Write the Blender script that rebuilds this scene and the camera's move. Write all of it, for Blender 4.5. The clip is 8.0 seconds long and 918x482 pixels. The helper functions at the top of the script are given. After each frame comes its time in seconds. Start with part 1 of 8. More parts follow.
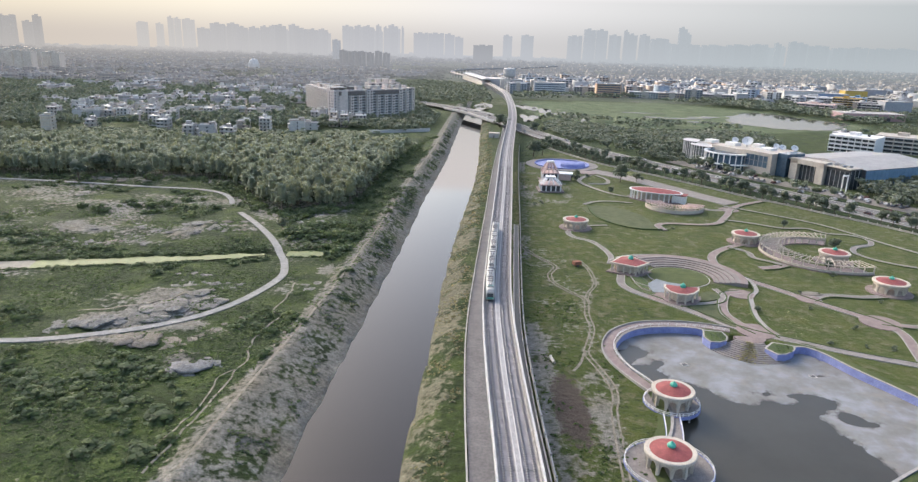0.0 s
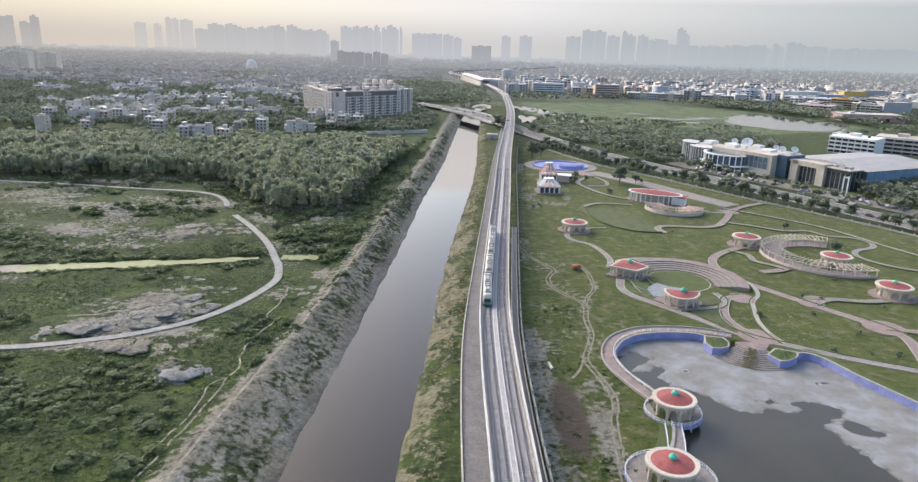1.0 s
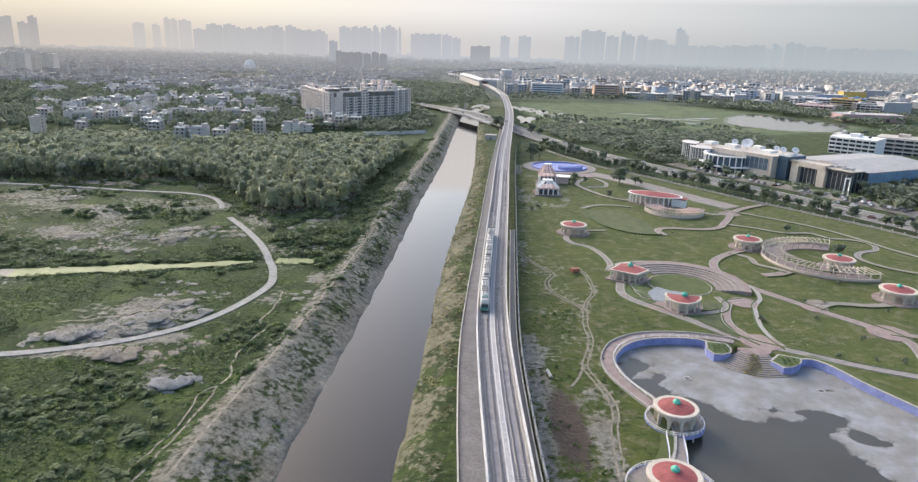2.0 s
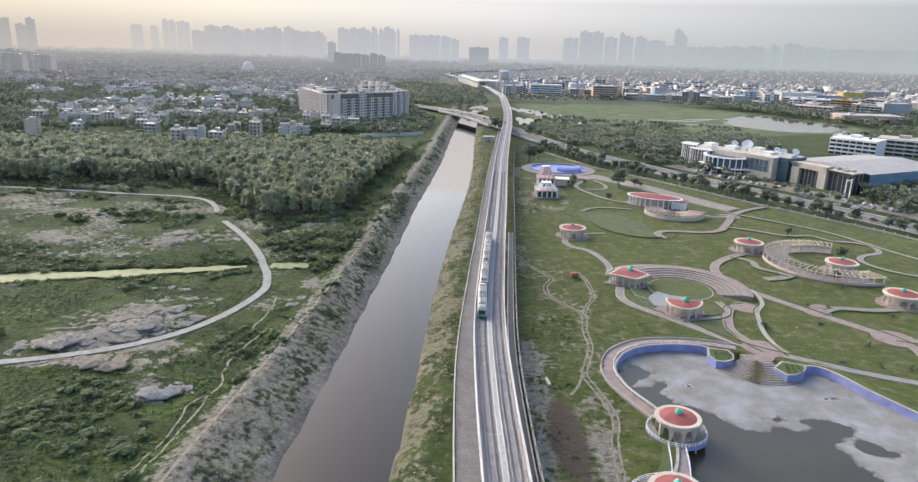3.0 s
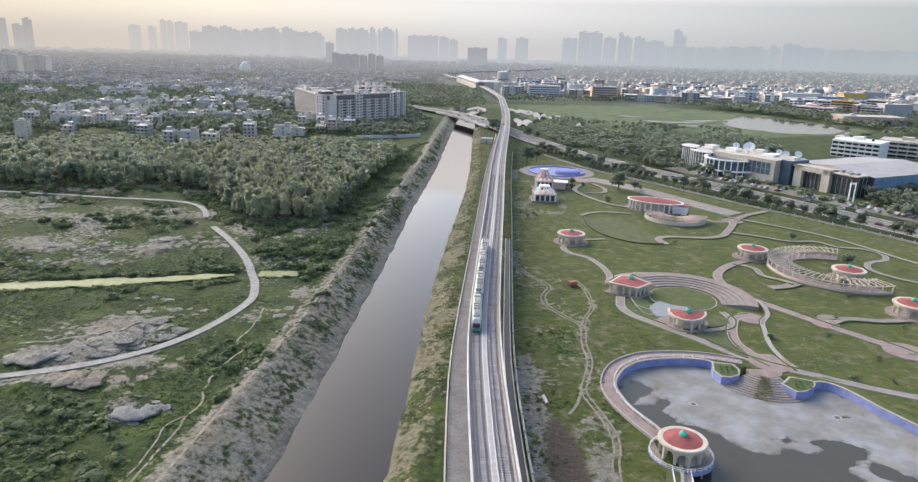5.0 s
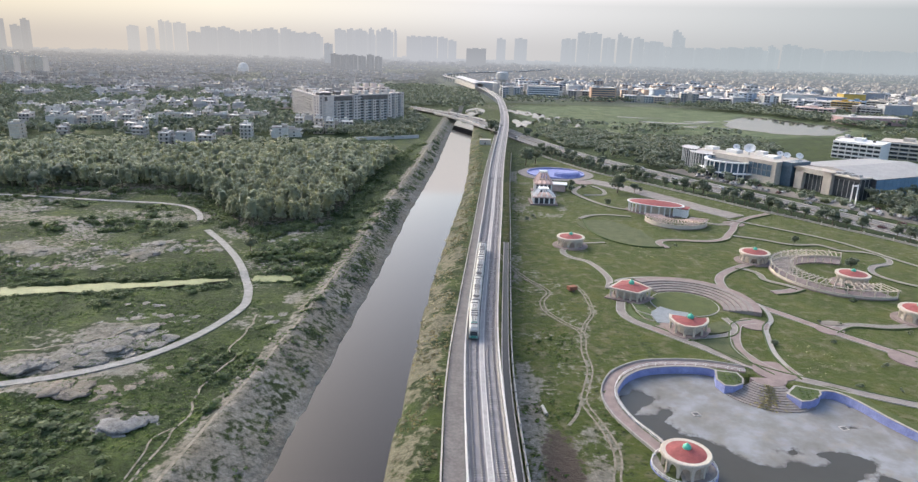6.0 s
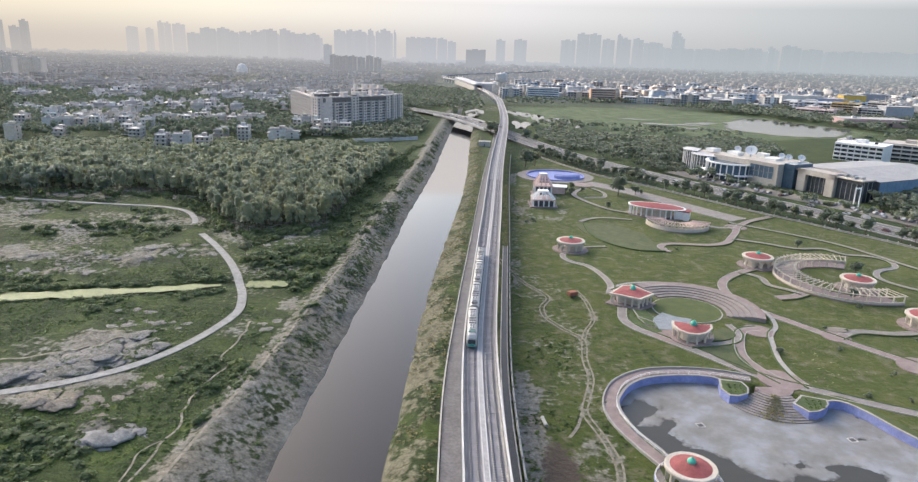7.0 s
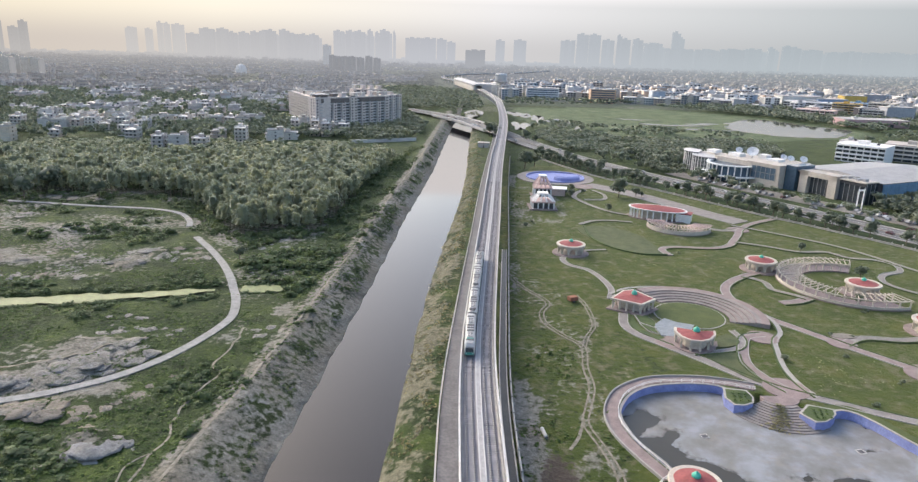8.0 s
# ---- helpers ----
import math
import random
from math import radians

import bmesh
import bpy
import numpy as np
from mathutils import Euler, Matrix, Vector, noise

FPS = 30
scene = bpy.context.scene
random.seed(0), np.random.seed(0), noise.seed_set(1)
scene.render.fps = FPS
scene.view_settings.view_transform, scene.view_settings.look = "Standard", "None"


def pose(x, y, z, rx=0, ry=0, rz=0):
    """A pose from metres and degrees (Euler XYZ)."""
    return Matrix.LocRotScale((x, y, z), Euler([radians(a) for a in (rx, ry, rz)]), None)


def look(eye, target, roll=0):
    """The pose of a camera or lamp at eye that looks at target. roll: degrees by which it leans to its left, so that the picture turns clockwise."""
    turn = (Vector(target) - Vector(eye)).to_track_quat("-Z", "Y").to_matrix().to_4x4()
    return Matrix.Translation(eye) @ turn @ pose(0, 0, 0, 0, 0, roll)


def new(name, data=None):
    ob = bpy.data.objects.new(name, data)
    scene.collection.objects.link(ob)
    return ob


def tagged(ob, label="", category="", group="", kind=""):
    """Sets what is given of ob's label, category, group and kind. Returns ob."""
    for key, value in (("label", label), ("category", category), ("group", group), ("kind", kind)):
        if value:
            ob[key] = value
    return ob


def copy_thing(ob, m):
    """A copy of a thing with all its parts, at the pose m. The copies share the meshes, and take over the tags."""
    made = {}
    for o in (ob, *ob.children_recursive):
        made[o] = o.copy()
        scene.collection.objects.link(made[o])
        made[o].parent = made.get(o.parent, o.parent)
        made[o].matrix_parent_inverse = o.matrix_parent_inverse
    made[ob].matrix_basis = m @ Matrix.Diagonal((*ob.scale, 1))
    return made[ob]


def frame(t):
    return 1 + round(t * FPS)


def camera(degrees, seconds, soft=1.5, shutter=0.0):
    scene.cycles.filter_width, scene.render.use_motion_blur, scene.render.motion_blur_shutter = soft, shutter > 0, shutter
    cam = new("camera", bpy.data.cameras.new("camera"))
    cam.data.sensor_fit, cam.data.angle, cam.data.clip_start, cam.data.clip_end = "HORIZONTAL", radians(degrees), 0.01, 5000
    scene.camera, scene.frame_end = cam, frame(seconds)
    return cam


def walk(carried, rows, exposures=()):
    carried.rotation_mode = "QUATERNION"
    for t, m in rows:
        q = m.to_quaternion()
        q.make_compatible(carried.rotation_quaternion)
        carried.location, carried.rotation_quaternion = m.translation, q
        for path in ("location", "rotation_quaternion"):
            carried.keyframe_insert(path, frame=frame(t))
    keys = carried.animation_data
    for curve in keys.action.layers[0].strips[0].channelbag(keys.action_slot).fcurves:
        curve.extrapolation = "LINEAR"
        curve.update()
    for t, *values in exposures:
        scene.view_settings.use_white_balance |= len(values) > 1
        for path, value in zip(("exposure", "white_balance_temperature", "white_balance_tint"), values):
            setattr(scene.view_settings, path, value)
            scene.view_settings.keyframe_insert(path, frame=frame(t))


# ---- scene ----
cam = camera(68.0, 8.0, 1.35)
PATH = [
    (0, (-2.551, 0.056, 87.013), (-2.548, 1.975, 86.451), 1.8),
    (0.5, (-2.331, 2.133, 86.969), (-2.325, 4.052, 86.408), 1.8),
    (1, (-1.968, 4.293, 86.916), (-1.961, 6.213, 86.356), 1.8),
    (1.5, (-1.56, 6.489, 86.937), (-1.552, 8.409, 86.377), 1.8),
    (3, (-0.545, 12.972, 86.877), (-0.533, 14.893, 86.321), 1.7),
    (3.5, (-0.073, 15.215, 86.855), (-0.06, 17.137, 86.3), 1.7),
    (4, (0.243, 17.426, 86.895), (0.257, 19.347, 86.34), 1.7),
    (4.5, (0.675, 19.821, 86.997), (0.689, 21.742, 86.442), 1.7),
    (6, (1.6, 27.08, 87.049), (1.618, 29.002, 86.496), 1.7),
    (6.5, (1.893, 29.545, 86.966), (1.911, 31.467, 86.415), 1.7),
    (7, (2.149, 32.03, 86.974), (2.168, 33.953, 86.424), 1.7),
    (7.5, (2.517, 34.501, 86.941), (2.536, 36.424, 86.392), 1.7),
    (8, (2.726, 36.833, 87.016), (2.746, 38.756, 86.467), 1.7),
]
walk(cam, [(t, look(eye, target, roll)) for t, eye, target, roll in PATH])

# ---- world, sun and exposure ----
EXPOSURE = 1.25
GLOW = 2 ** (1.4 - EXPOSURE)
scene.view_settings.exposure = EXPOSURE
world = bpy.data.worlds.new("hazy_evening_sky")
scene.world = world
world.use_nodes = True
sky = world.node_tree.nodes.new("ShaderNodeTexSky")
sky.sky_type = "NISHITA"
sky.sun_disc = False
sky.sun_elevation = radians(32)
sky.sun_rotation = radians(-42)
sky.air_density, sky.dust_density, sky.ozone_density = 1.0, 4.0, 1.0
back = world.node_tree.nodes["Background"]
back.inputs["Strength"].default_value = 0.15
world.node_tree.links.new(sky.outputs["Color"], back.inputs["Color"])

sun = new("sun", bpy.data.lights.new("sun", "SUN"))
sun.data.energy, sun.data.angle, sun.data.color = 0.55, radians(40), (0.97, 1.0, 0.95)
sun.matrix_world = look((-400, 440, 370), (0, 0, 0))

# ---- materials ----


def nodes_of(name):
    m = bpy.data.materials.new(name)
    m.use_nodes = True
    nt = m.node_tree
    return m, nt, nt.nodes["Principled BSDF"]


def node(nt, kind, **values):
    n = nt.nodes.new(kind)
    for key, value in values.items():
        n.inputs[key].default_value = value
    return n


def position(nt):
    return nt.nodes.new("ShaderNodeNewGeometry").outputs["Position"]


def noise_of(nt, scale, detail=4.0, rough=0.6, where=None):
    n = node(nt, "ShaderNodeTexNoise", Scale=scale, Detail=detail, Roughness=rough)
    nt.links.new(where or position(nt), n.inputs["Vector"])
    return n.outputs["Fac"]


def ramp(nt, fac, stops, constant=False):
    r = nt.nodes.new("ShaderNodeValToRGB")
    while len(r.color_ramp.elements) < len(stops):
        r.color_ramp.elements.new(0.5)
    for e, (at, col) in zip(r.color_ramp.elements, stops):
        e.position, e.color = at, (*col, 1)
    if constant:
        r.color_ramp.interpolation = "CONSTANT"
    nt.links.new(fac, r.inputs["Fac"])
    return r.outputs["Color"]


def mix(nt, a, b, fac, blend="MIX"):
    m = nt.nodes.new("ShaderNodeMix")
    m.data_type, m.blend_type = "RGBA", blend
    for sock, value in ((m.inputs[0], fac), (m.inputs[6], a), (m.inputs[7], b)):
        if isinstance(value, (int, float)):
            sock.default_value = value
        elif isinstance(value, tuple):
            sock.default_value = (*value, 1)
        else:
            nt.links.new(value, sock)
    return m.outputs[2]


def maths(nt, op, a, b=0.0, clamp=False):
    m = nt.nodes.new("ShaderNodeMath")
    m.operation, m.use_clamp = op, clamp
    for sock, value in zip(m.inputs, (a, b)):
        if isinstance(value, (int, float)):
            sock.default_value = value
        else:
            nt.links.new(value, sock)
    return m.outputs[0]


def bump(nt, bsdf, fac, strength, distance):
    b = node(nt, "ShaderNodeBump", Strength=strength, Distance=distance)
    nt.links.new(fac, b.inputs["Height"])
    nt.links.new(b.outputs["Normal"], bsdf.inputs["Normal"])


def surface(name, dark, light, scale=0.5, rough=0.8, metal=0.0, relief=0.3, tints=(), island=False, stain=0.25, haze_emit=False, low=False):
    """A weathered surface: broad patches, fine grain, stains; tints: colours that alike things take in turn.
    Haze flag: part of the far backdrop, its evening haze mixed in as emission."""
    m, nt, bsdf = nodes_of(name)
    broad = noise_of(nt, scale)
    fine = noise_of(nt, scale * 9, 3.0)
    col = ramp(nt, broad, [(0.3, dark), (0.7, light)])
    col = mix(nt, col, ramp(nt, fine, [(0.3, (0.72, 0.72, 0.72)), (0.7, (1.12, 1.1, 1.08))]), 1.0, "MULTIPLY")
    col = mix(nt, col, (0.5, 0.48, 0.45), maths(nt, "MULTIPLY", ramp(nt, noise_of(nt, scale * 2.3), [(0.55, (0, 0, 0)), (0.8, (1, 1, 1))]), stain), "MULTIPLY")
    if tints:
        pick = nt.nodes.new("ShaderNodeNewGeometry").outputs["Random Per Island"] if island else nt.nodes.new("ShaderNodeObjectInfo").outputs["Random"]
        col = mix(nt, col, ramp(nt, pick, [(i / len(tints), c) for i, c in enumerate(tints)], True), 1.0, "MULTIPLY")
    nt.links.new(col, bsdf.inputs["Base Color"])
    bsdf.inputs["Roughness"].default_value, bsdf.inputs["Metallic"].default_value = rough, metal
    if relief:
        bump(nt, bsdf, fine, relief, 0.1)
    if haze_emit:
        emitted_haze(nt, bsdf, low)
    return m


def emitted_haze(nt, bsdf, low=False):
    """Haze painted into far things as emission: thicker with the way out over the plain, warm towards the sunset."""
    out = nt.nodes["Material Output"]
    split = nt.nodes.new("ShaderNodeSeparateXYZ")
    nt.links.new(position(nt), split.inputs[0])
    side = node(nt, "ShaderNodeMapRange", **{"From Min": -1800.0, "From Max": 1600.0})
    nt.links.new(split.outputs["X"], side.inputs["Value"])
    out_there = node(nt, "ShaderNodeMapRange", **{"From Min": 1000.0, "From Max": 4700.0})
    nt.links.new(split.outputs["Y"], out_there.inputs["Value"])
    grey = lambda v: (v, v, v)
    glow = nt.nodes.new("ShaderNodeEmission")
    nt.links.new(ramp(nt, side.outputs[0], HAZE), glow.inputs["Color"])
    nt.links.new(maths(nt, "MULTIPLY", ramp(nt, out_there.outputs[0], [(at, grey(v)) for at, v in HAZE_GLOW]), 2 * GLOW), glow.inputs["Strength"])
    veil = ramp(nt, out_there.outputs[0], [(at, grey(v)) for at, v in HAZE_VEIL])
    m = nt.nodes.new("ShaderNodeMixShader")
    # extra haze emission painted on by height, strongest at the towers' feet
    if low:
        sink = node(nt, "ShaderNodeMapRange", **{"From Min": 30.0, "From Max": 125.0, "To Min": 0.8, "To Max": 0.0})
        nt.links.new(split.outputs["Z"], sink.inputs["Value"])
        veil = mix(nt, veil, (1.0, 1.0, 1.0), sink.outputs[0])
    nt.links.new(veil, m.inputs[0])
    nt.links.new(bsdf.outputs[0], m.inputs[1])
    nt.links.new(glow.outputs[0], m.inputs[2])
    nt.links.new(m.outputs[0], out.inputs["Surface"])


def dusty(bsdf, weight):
    """Haze put in as a pale sheen, like dust, which shows where one looks along a surface."""
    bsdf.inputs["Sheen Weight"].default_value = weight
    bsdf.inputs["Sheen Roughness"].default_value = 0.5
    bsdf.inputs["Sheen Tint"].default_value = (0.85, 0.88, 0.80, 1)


def leaves(name, dark, mid, light, haze_emit=False, haze_sheen=0.75):
    m, nt, bsdf = nodes_of(name)
    pick = nt.nodes.new("ShaderNodeNewGeometry").outputs["Random Per Island"]
    col = ramp(nt, pick, [(0.0, dark), (0.5, mid), (1.0, light)])
    tree = noise_of(nt, 0.13, 2.0)
    col = mix(nt, col, ramp(nt, tree, [(0.3, (0.7, 0.75, 0.75)), (0.5, (1, 1, 1)), (0.72, (1.35, 1.2, 0.95))]), 1.0, "MULTIPLY")
    nt.links.new(col, bsdf.inputs["Base Color"])
    bsdf.inputs["Roughness"].default_value = 0.75
    bsdf.inputs["Specular IOR Level"].default_value = 0.2
    dusty(bsdf, haze_sheen)
    thin = nt.nodes.new("ShaderNodeBsdfTranslucent")
    nt.links.new(col, thin.inputs["Color"])
    both = node(nt, "ShaderNodeMixShader", Fac=0.48)
    nt.links.new(bsdf.outputs[0], both.inputs[1])
    nt.links.new(thin.outputs[0], both.inputs[2])
    nt.links.new(both.outputs[0], nt.nodes["Material Output"].inputs["Surface"])
    bsdf = both
    if haze_emit:
        emitted_haze(nt, bsdf)
    return m


def water(name, col, rough, ripple, scale):
    m, nt, bsdf = nodes_of(name)
    murk = noise_of(nt, 0.05)
    nt.links.new(ramp(nt, murk, [(0.3, tuple(c * 0.75 for c in col)), (0.7, col)]), bsdf.inputs["Base Color"])
    bsdf.inputs["Roughness"].default_value = rough
    bsdf.inputs["IOR"].default_value = 1.33
    bump(nt, bsdf, noise_of(nt, scale, 3.0), ripple, 0.05)
    return m


# haze put into far materials: its colour, its share and its strength by distance
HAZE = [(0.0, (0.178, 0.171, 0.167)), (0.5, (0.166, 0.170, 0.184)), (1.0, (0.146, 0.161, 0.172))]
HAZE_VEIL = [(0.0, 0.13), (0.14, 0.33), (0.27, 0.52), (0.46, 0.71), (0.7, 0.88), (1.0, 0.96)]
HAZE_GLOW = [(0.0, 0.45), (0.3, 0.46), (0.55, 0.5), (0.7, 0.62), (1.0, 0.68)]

M_CONCRETE = surface("weathered_concrete", (0.42, 0.40, 0.38), (0.58, 0.56, 0.53), 0.3, 0.85)
M_PARAPET = surface("pale_painted_concrete", (0.46, 0.45, 0.446), (0.6, 0.588, 0.582), 0.25, 0.8, stain=0.35)
M_DECK = surface("dusty_track_bed", (0.16, 0.155, 0.172), (0.28, 0.272, 0.292), 0.4, 0.9)
M_PLINTH = surface("track_plinth_concrete", (0.38, 0.37, 0.383), (0.52, 0.508, 0.52), 0.6, 0.85)
M_RAIL = surface("rail_steel", (0.06, 0.058, 0.062), (0.11, 0.105, 0.11), 1.5, 0.5, 0.5)
M_ASPHALT = surface("dusty_asphalt", (0.13, 0.125, 0.129), (0.185, 0.179, 0.185), 0.15, 0.9)
M_ROAD = surface("road_asphalt", (0.11, 0.108, 0.105), (0.175, 0.17, 0.165), 0.15, 0.9)
M_LANE = surface("white_lane_paint", (0.6, 0.6, 0.58), (0.75, 0.75, 0.72), 0.5, 0.7)
M_EARTHPATH = surface("pale_cement_track", (0.2, 0.199, 0.192), (0.32, 0.318, 0.31), 0.5, 0.9, stain=0.7)
M_DIRT = surface("bare_dirt", (0.16, 0.142, 0.124), (0.27, 0.245, 0.216), 0.25, 0.95)
M_MUDTRACK = surface("worn_dirt_track", (0.13, 0.12, 0.085), (0.32, 0.29, 0.245), 0.7, 0.95)
M_RUBBLE = surface("grey_rubble", (0.24, 0.225, 0.21), (0.42, 0.40, 0.38), 0.6, 0.95, relief=0.8)
M_PINK = surface("pink_paving", (0.2, 0.153, 0.147), (0.285, 0.228, 0.218), 0.35, 0.85, stain=0.4)
M_PATH = surface("park_path_paving", (0.185, 0.165, 0.157), (0.275, 0.25, 0.237), 0.3, 0.85, stain=0.35)
M_WALKWAY = surface("worn_walkway_concrete", (0.29, 0.285, 0.29), (0.42, 0.412, 0.415), 0.7, 0.88)
M_KERB = surface("pale_kerb_stone", (0.29, 0.274, 0.258), (0.40, 0.383, 0.363), 0.8, 0.85)
M_CREAM = surface("cream_plaster", (0.46, 0.41, 0.345), (0.58, 0.525, 0.45), 0.5, 0.8, stain=0.35)
M_ROSE = surface("rose_plaster", (0.58, 0.42, 0.38), (0.72, 0.56, 0.51), 0.5, 0.8, stain=0.35)
M_WHITE = surface("white_plaster", (0.70, 0.70, 0.70), (0.82, 0.82, 0.81), 0.5, 0.75, stain=0.3)
M_REDROOF = surface("red_roof_tiles", (0.21, 0.045, 0.045), (0.33, 0.085, 0.08), 0.6, 0.75, stain=0.4)
M_GREEN = surface("green_glazed_dome", (0.05, 0.38, 0.27), (0.10, 0.50, 0.37), 1.0, 0.35)
M_BLUE = surface("blue_painted_wall", (0.18, 0.21, 0.44), (0.28, 0.32, 0.58), 0.35, 0.75, stain=0.45)
# for dark parts, and for shade painted into recesses
M_SHADE = surface("dark_parts_and_painted_shade", (0.05, 0.05, 0.055), (0.09, 0.09, 0.095), 0.5, 0.6)
M_GLASS = surface("dark_window_glass", (0.035, 0.042, 0.05), (0.07, 0.08, 0.095), 0.2, 0.12, relief=0.0)
M_BLUEGLASS = surface("blue_tinted_glass", (0.05, 0.085, 0.12), (0.10, 0.15, 0.20), 0.15, 0.15, relief=0.0)
# black for the drain, whose depth is painted and not dug
M_DRAINSTRIP = surface("black_drain_strip", (0.02, 0.02, 0.019), (0.04, 0.038, 0.034), 0.6, 0.45, relief=0.5)
M_OFFICEGLASS = surface("pale_green_glass", (0.11, 0.125, 0.125), (0.19, 0.205, 0.205), 0.2, 0.2, relief=0.0)
M_TRUNK = surface("bark", (0.10, 0.08, 0.06), (0.18, 0.15, 0.12), 1.5, 0.95)
M_METAL = surface("galvanised_metal", (0.35, 0.36, 0.37), (0.5, 0.5, 0.51), 0.7, 0.5, 0.6)
M_TRAIN = surface("silver_train_body", (0.38, 0.39, 0.40), (0.50, 0.51, 0.51), 0.5, 0.35, 0.55, relief=0.0)
M_TRAINGREEN = surface("teal_train_front", (0.03, 0.20, 0.17), (0.06, 0.30, 0.25), 0.8, 0.4, relief=0.0)
M_TRAINROOF = surface("dusty_train_roof", (0.36, 0.36, 0.35), (0.50, 0.50, 0.49), 0.9, 0.6)
M_HALLROOF = surface("grey_sheet_roof", (0.33, 0.32, 0.31), (0.42, 0.41, 0.395), 0.12, 0.55, 0.2)
M_HALLBLUE = surface("blue_sheet_cladding", (0.10, 0.20, 0.31), (0.16, 0.28, 0.41), 0.2, 0.5)
M_STONE = surface("beige_stone_cladding", (0.42, 0.38, 0.33), (0.55, 0.505, 0.45), 0.3, 0.75)
WALLTINTS = ((1, 1, 1), (0.92, 0.88, 0.82), (0.75, 0.74, 0.74), (0.95, 0.86, 0.74), (0.62, 0.60, 0.58), (0.88, 0.80, 0.76), (1, 0.98, 0.95), (0.70, 0.64, 0.60))
M_HOUSE = surface("painted_house_wall", (0.55, 0.53, 0.50), (0.72, 0.70, 0.675), 0.15, 0.85, tints=WALLTINTS)
M_HOUSES = surface("painted_house_walls", (0.52, 0.50, 0.48), (0.68, 0.665, 0.645), 0.15, 0.85, tints=WALLTINTS, island=True)
M_ROOFTOP = surface("cement_rooftop", (0.34, 0.325, 0.31), (0.50, 0.48, 0.46), 0.25, 0.9)
M_TANK = surface("black_tank_plastic", (0.04, 0.04, 0.045), (0.07, 0.07, 0.075), 0.8, 0.5)
BLOCKTINTS = ((1, 1, 1), (0.95, 0.93, 0.88), (0.82, 0.84, 0.88), (0.98, 0.76, 0.60), (0.70, 0.82, 0.95), (0.66, 0.64, 0.62), (1, 0.97, 0.92), (0.88, 0.74, 0.66))
M_BLOCK = surface("painted_block_wall", (0.44, 0.44, 0.438), (0.57, 0.57, 0.567), 0.1, 0.8, tints=BLOCKTINTS)
M_BLOCKS = surface("painted_block_walls", (0.42, 0.42, 0.418), (0.55, 0.55, 0.547), 0.1, 0.8, tints=BLOCKTINTS, island=True)
M_WATER = water("canal_water", (0.011, 0.011, 0.014), 0.05, 0.05, 0.6)
M_POOLWATER = water("stagnant_pool_water", (0.06, 0.056, 0.043), 0.18, 0.06, 0.8)
M_PONDWATER = water("pond_water", (0.14, 0.135, 0.125), 0.06, 0.01, 0.5)
M_MUDPOND = surface("muddy_shallow_water", (0.17, 0.165, 0.13), (0.25, 0.24, 0.20), 0.2, 0.8, stain=0.2, relief=0.0)
M_ALGAE = surface("duckweed_cover", (0.125, 0.158, 0.052), (0.175, 0.207, 0.078), 0.12, 0.7, stain=0.15)
# full sheen on the forest leaves, standing in for haze over the wood
M_FOREST = leaves("forest_leaves", (0.225, 0.242, 0.15), (0.245, 0.264, 0.164), (0.265, 0.286, 0.18), haze_sheen=1.0)
M_WEED = leaves("weed_leaves", (0.043, 0.076, 0.021), (0.07, 0.118, 0.03), (0.105, 0.158, 0.042), haze_sheen=0.2)
M_SHRUB = leaves("shrub_leaves", (0.066, 0.096, 0.043), (0.092, 0.13, 0.055), (0.125, 0.168, 0.068), haze_sheen=0.3)
M_PARKTREE = leaves("park_tree_leaves", (0.085, 0.105, 0.07), (0.11, 0.133, 0.088), (0.14, 0.162, 0.105))
M_GARDEN = leaves("garden_tree_leaves", (0.125, 0.15, 0.1), (0.155, 0.182, 0.122), (0.19, 0.215, 0.145), haze_sheen=0.8)
# far materials, each with haze mixed in as emission
M_FAR1 = surface("distant_walls_haze_glow", (0.32, 0.314, 0.31), (0.47, 0.462, 0.455), 0.05, 0.9, relief=0.0, tints=WALLTINTS, island=True, haze_emit=True)
M_FARDARK = surface("distant_openings_haze_glow", (0.10, 0.10, 0.105), (0.16, 0.155, 0.16), 0.05, 0.9, relief=0.0, haze_emit=True)
M_FAR2 = surface("remote_walls_haze_glow", (0.28, 0.275, 0.272), (0.42, 0.412, 0.405), 0.03, 0.9, relief=0.0, tints=WALLTINTS, island=True, haze_emit=True)
M_FARCREAM = surface("cream_walls_haze_glow", (0.50, 0.45, 0.385), (0.62, 0.565, 0.49), 0.05, 0.9, relief=0.0, haze_emit=True)
M_FARWHITE = surface("white_walls_haze_glow", (0.7, 0.7, 0.7), (0.8, 0.8, 0.8), 0.03, 0.9, relief=0.0, haze_emit=True)
M_TOWER = surface("tower_walls_haze_glow", (0.30, 0.29, 0.29), (0.42, 0.41, 0.41), 0.01, 0.9, relief=0.0, tints=((1, 1, 1), (0.8, 0.8, 0.82), (1.25, 1.24, 1.22), (0.65, 0.65, 0.68)), haze_emit=True, low=True)
M_TOWERGAP = surface("tower_recess_haze_glow", (0.10, 0.10, 0.10), (0.15, 0.148, 0.15), 0.01, 0.9, relief=0.0, haze_emit=True, low=True)
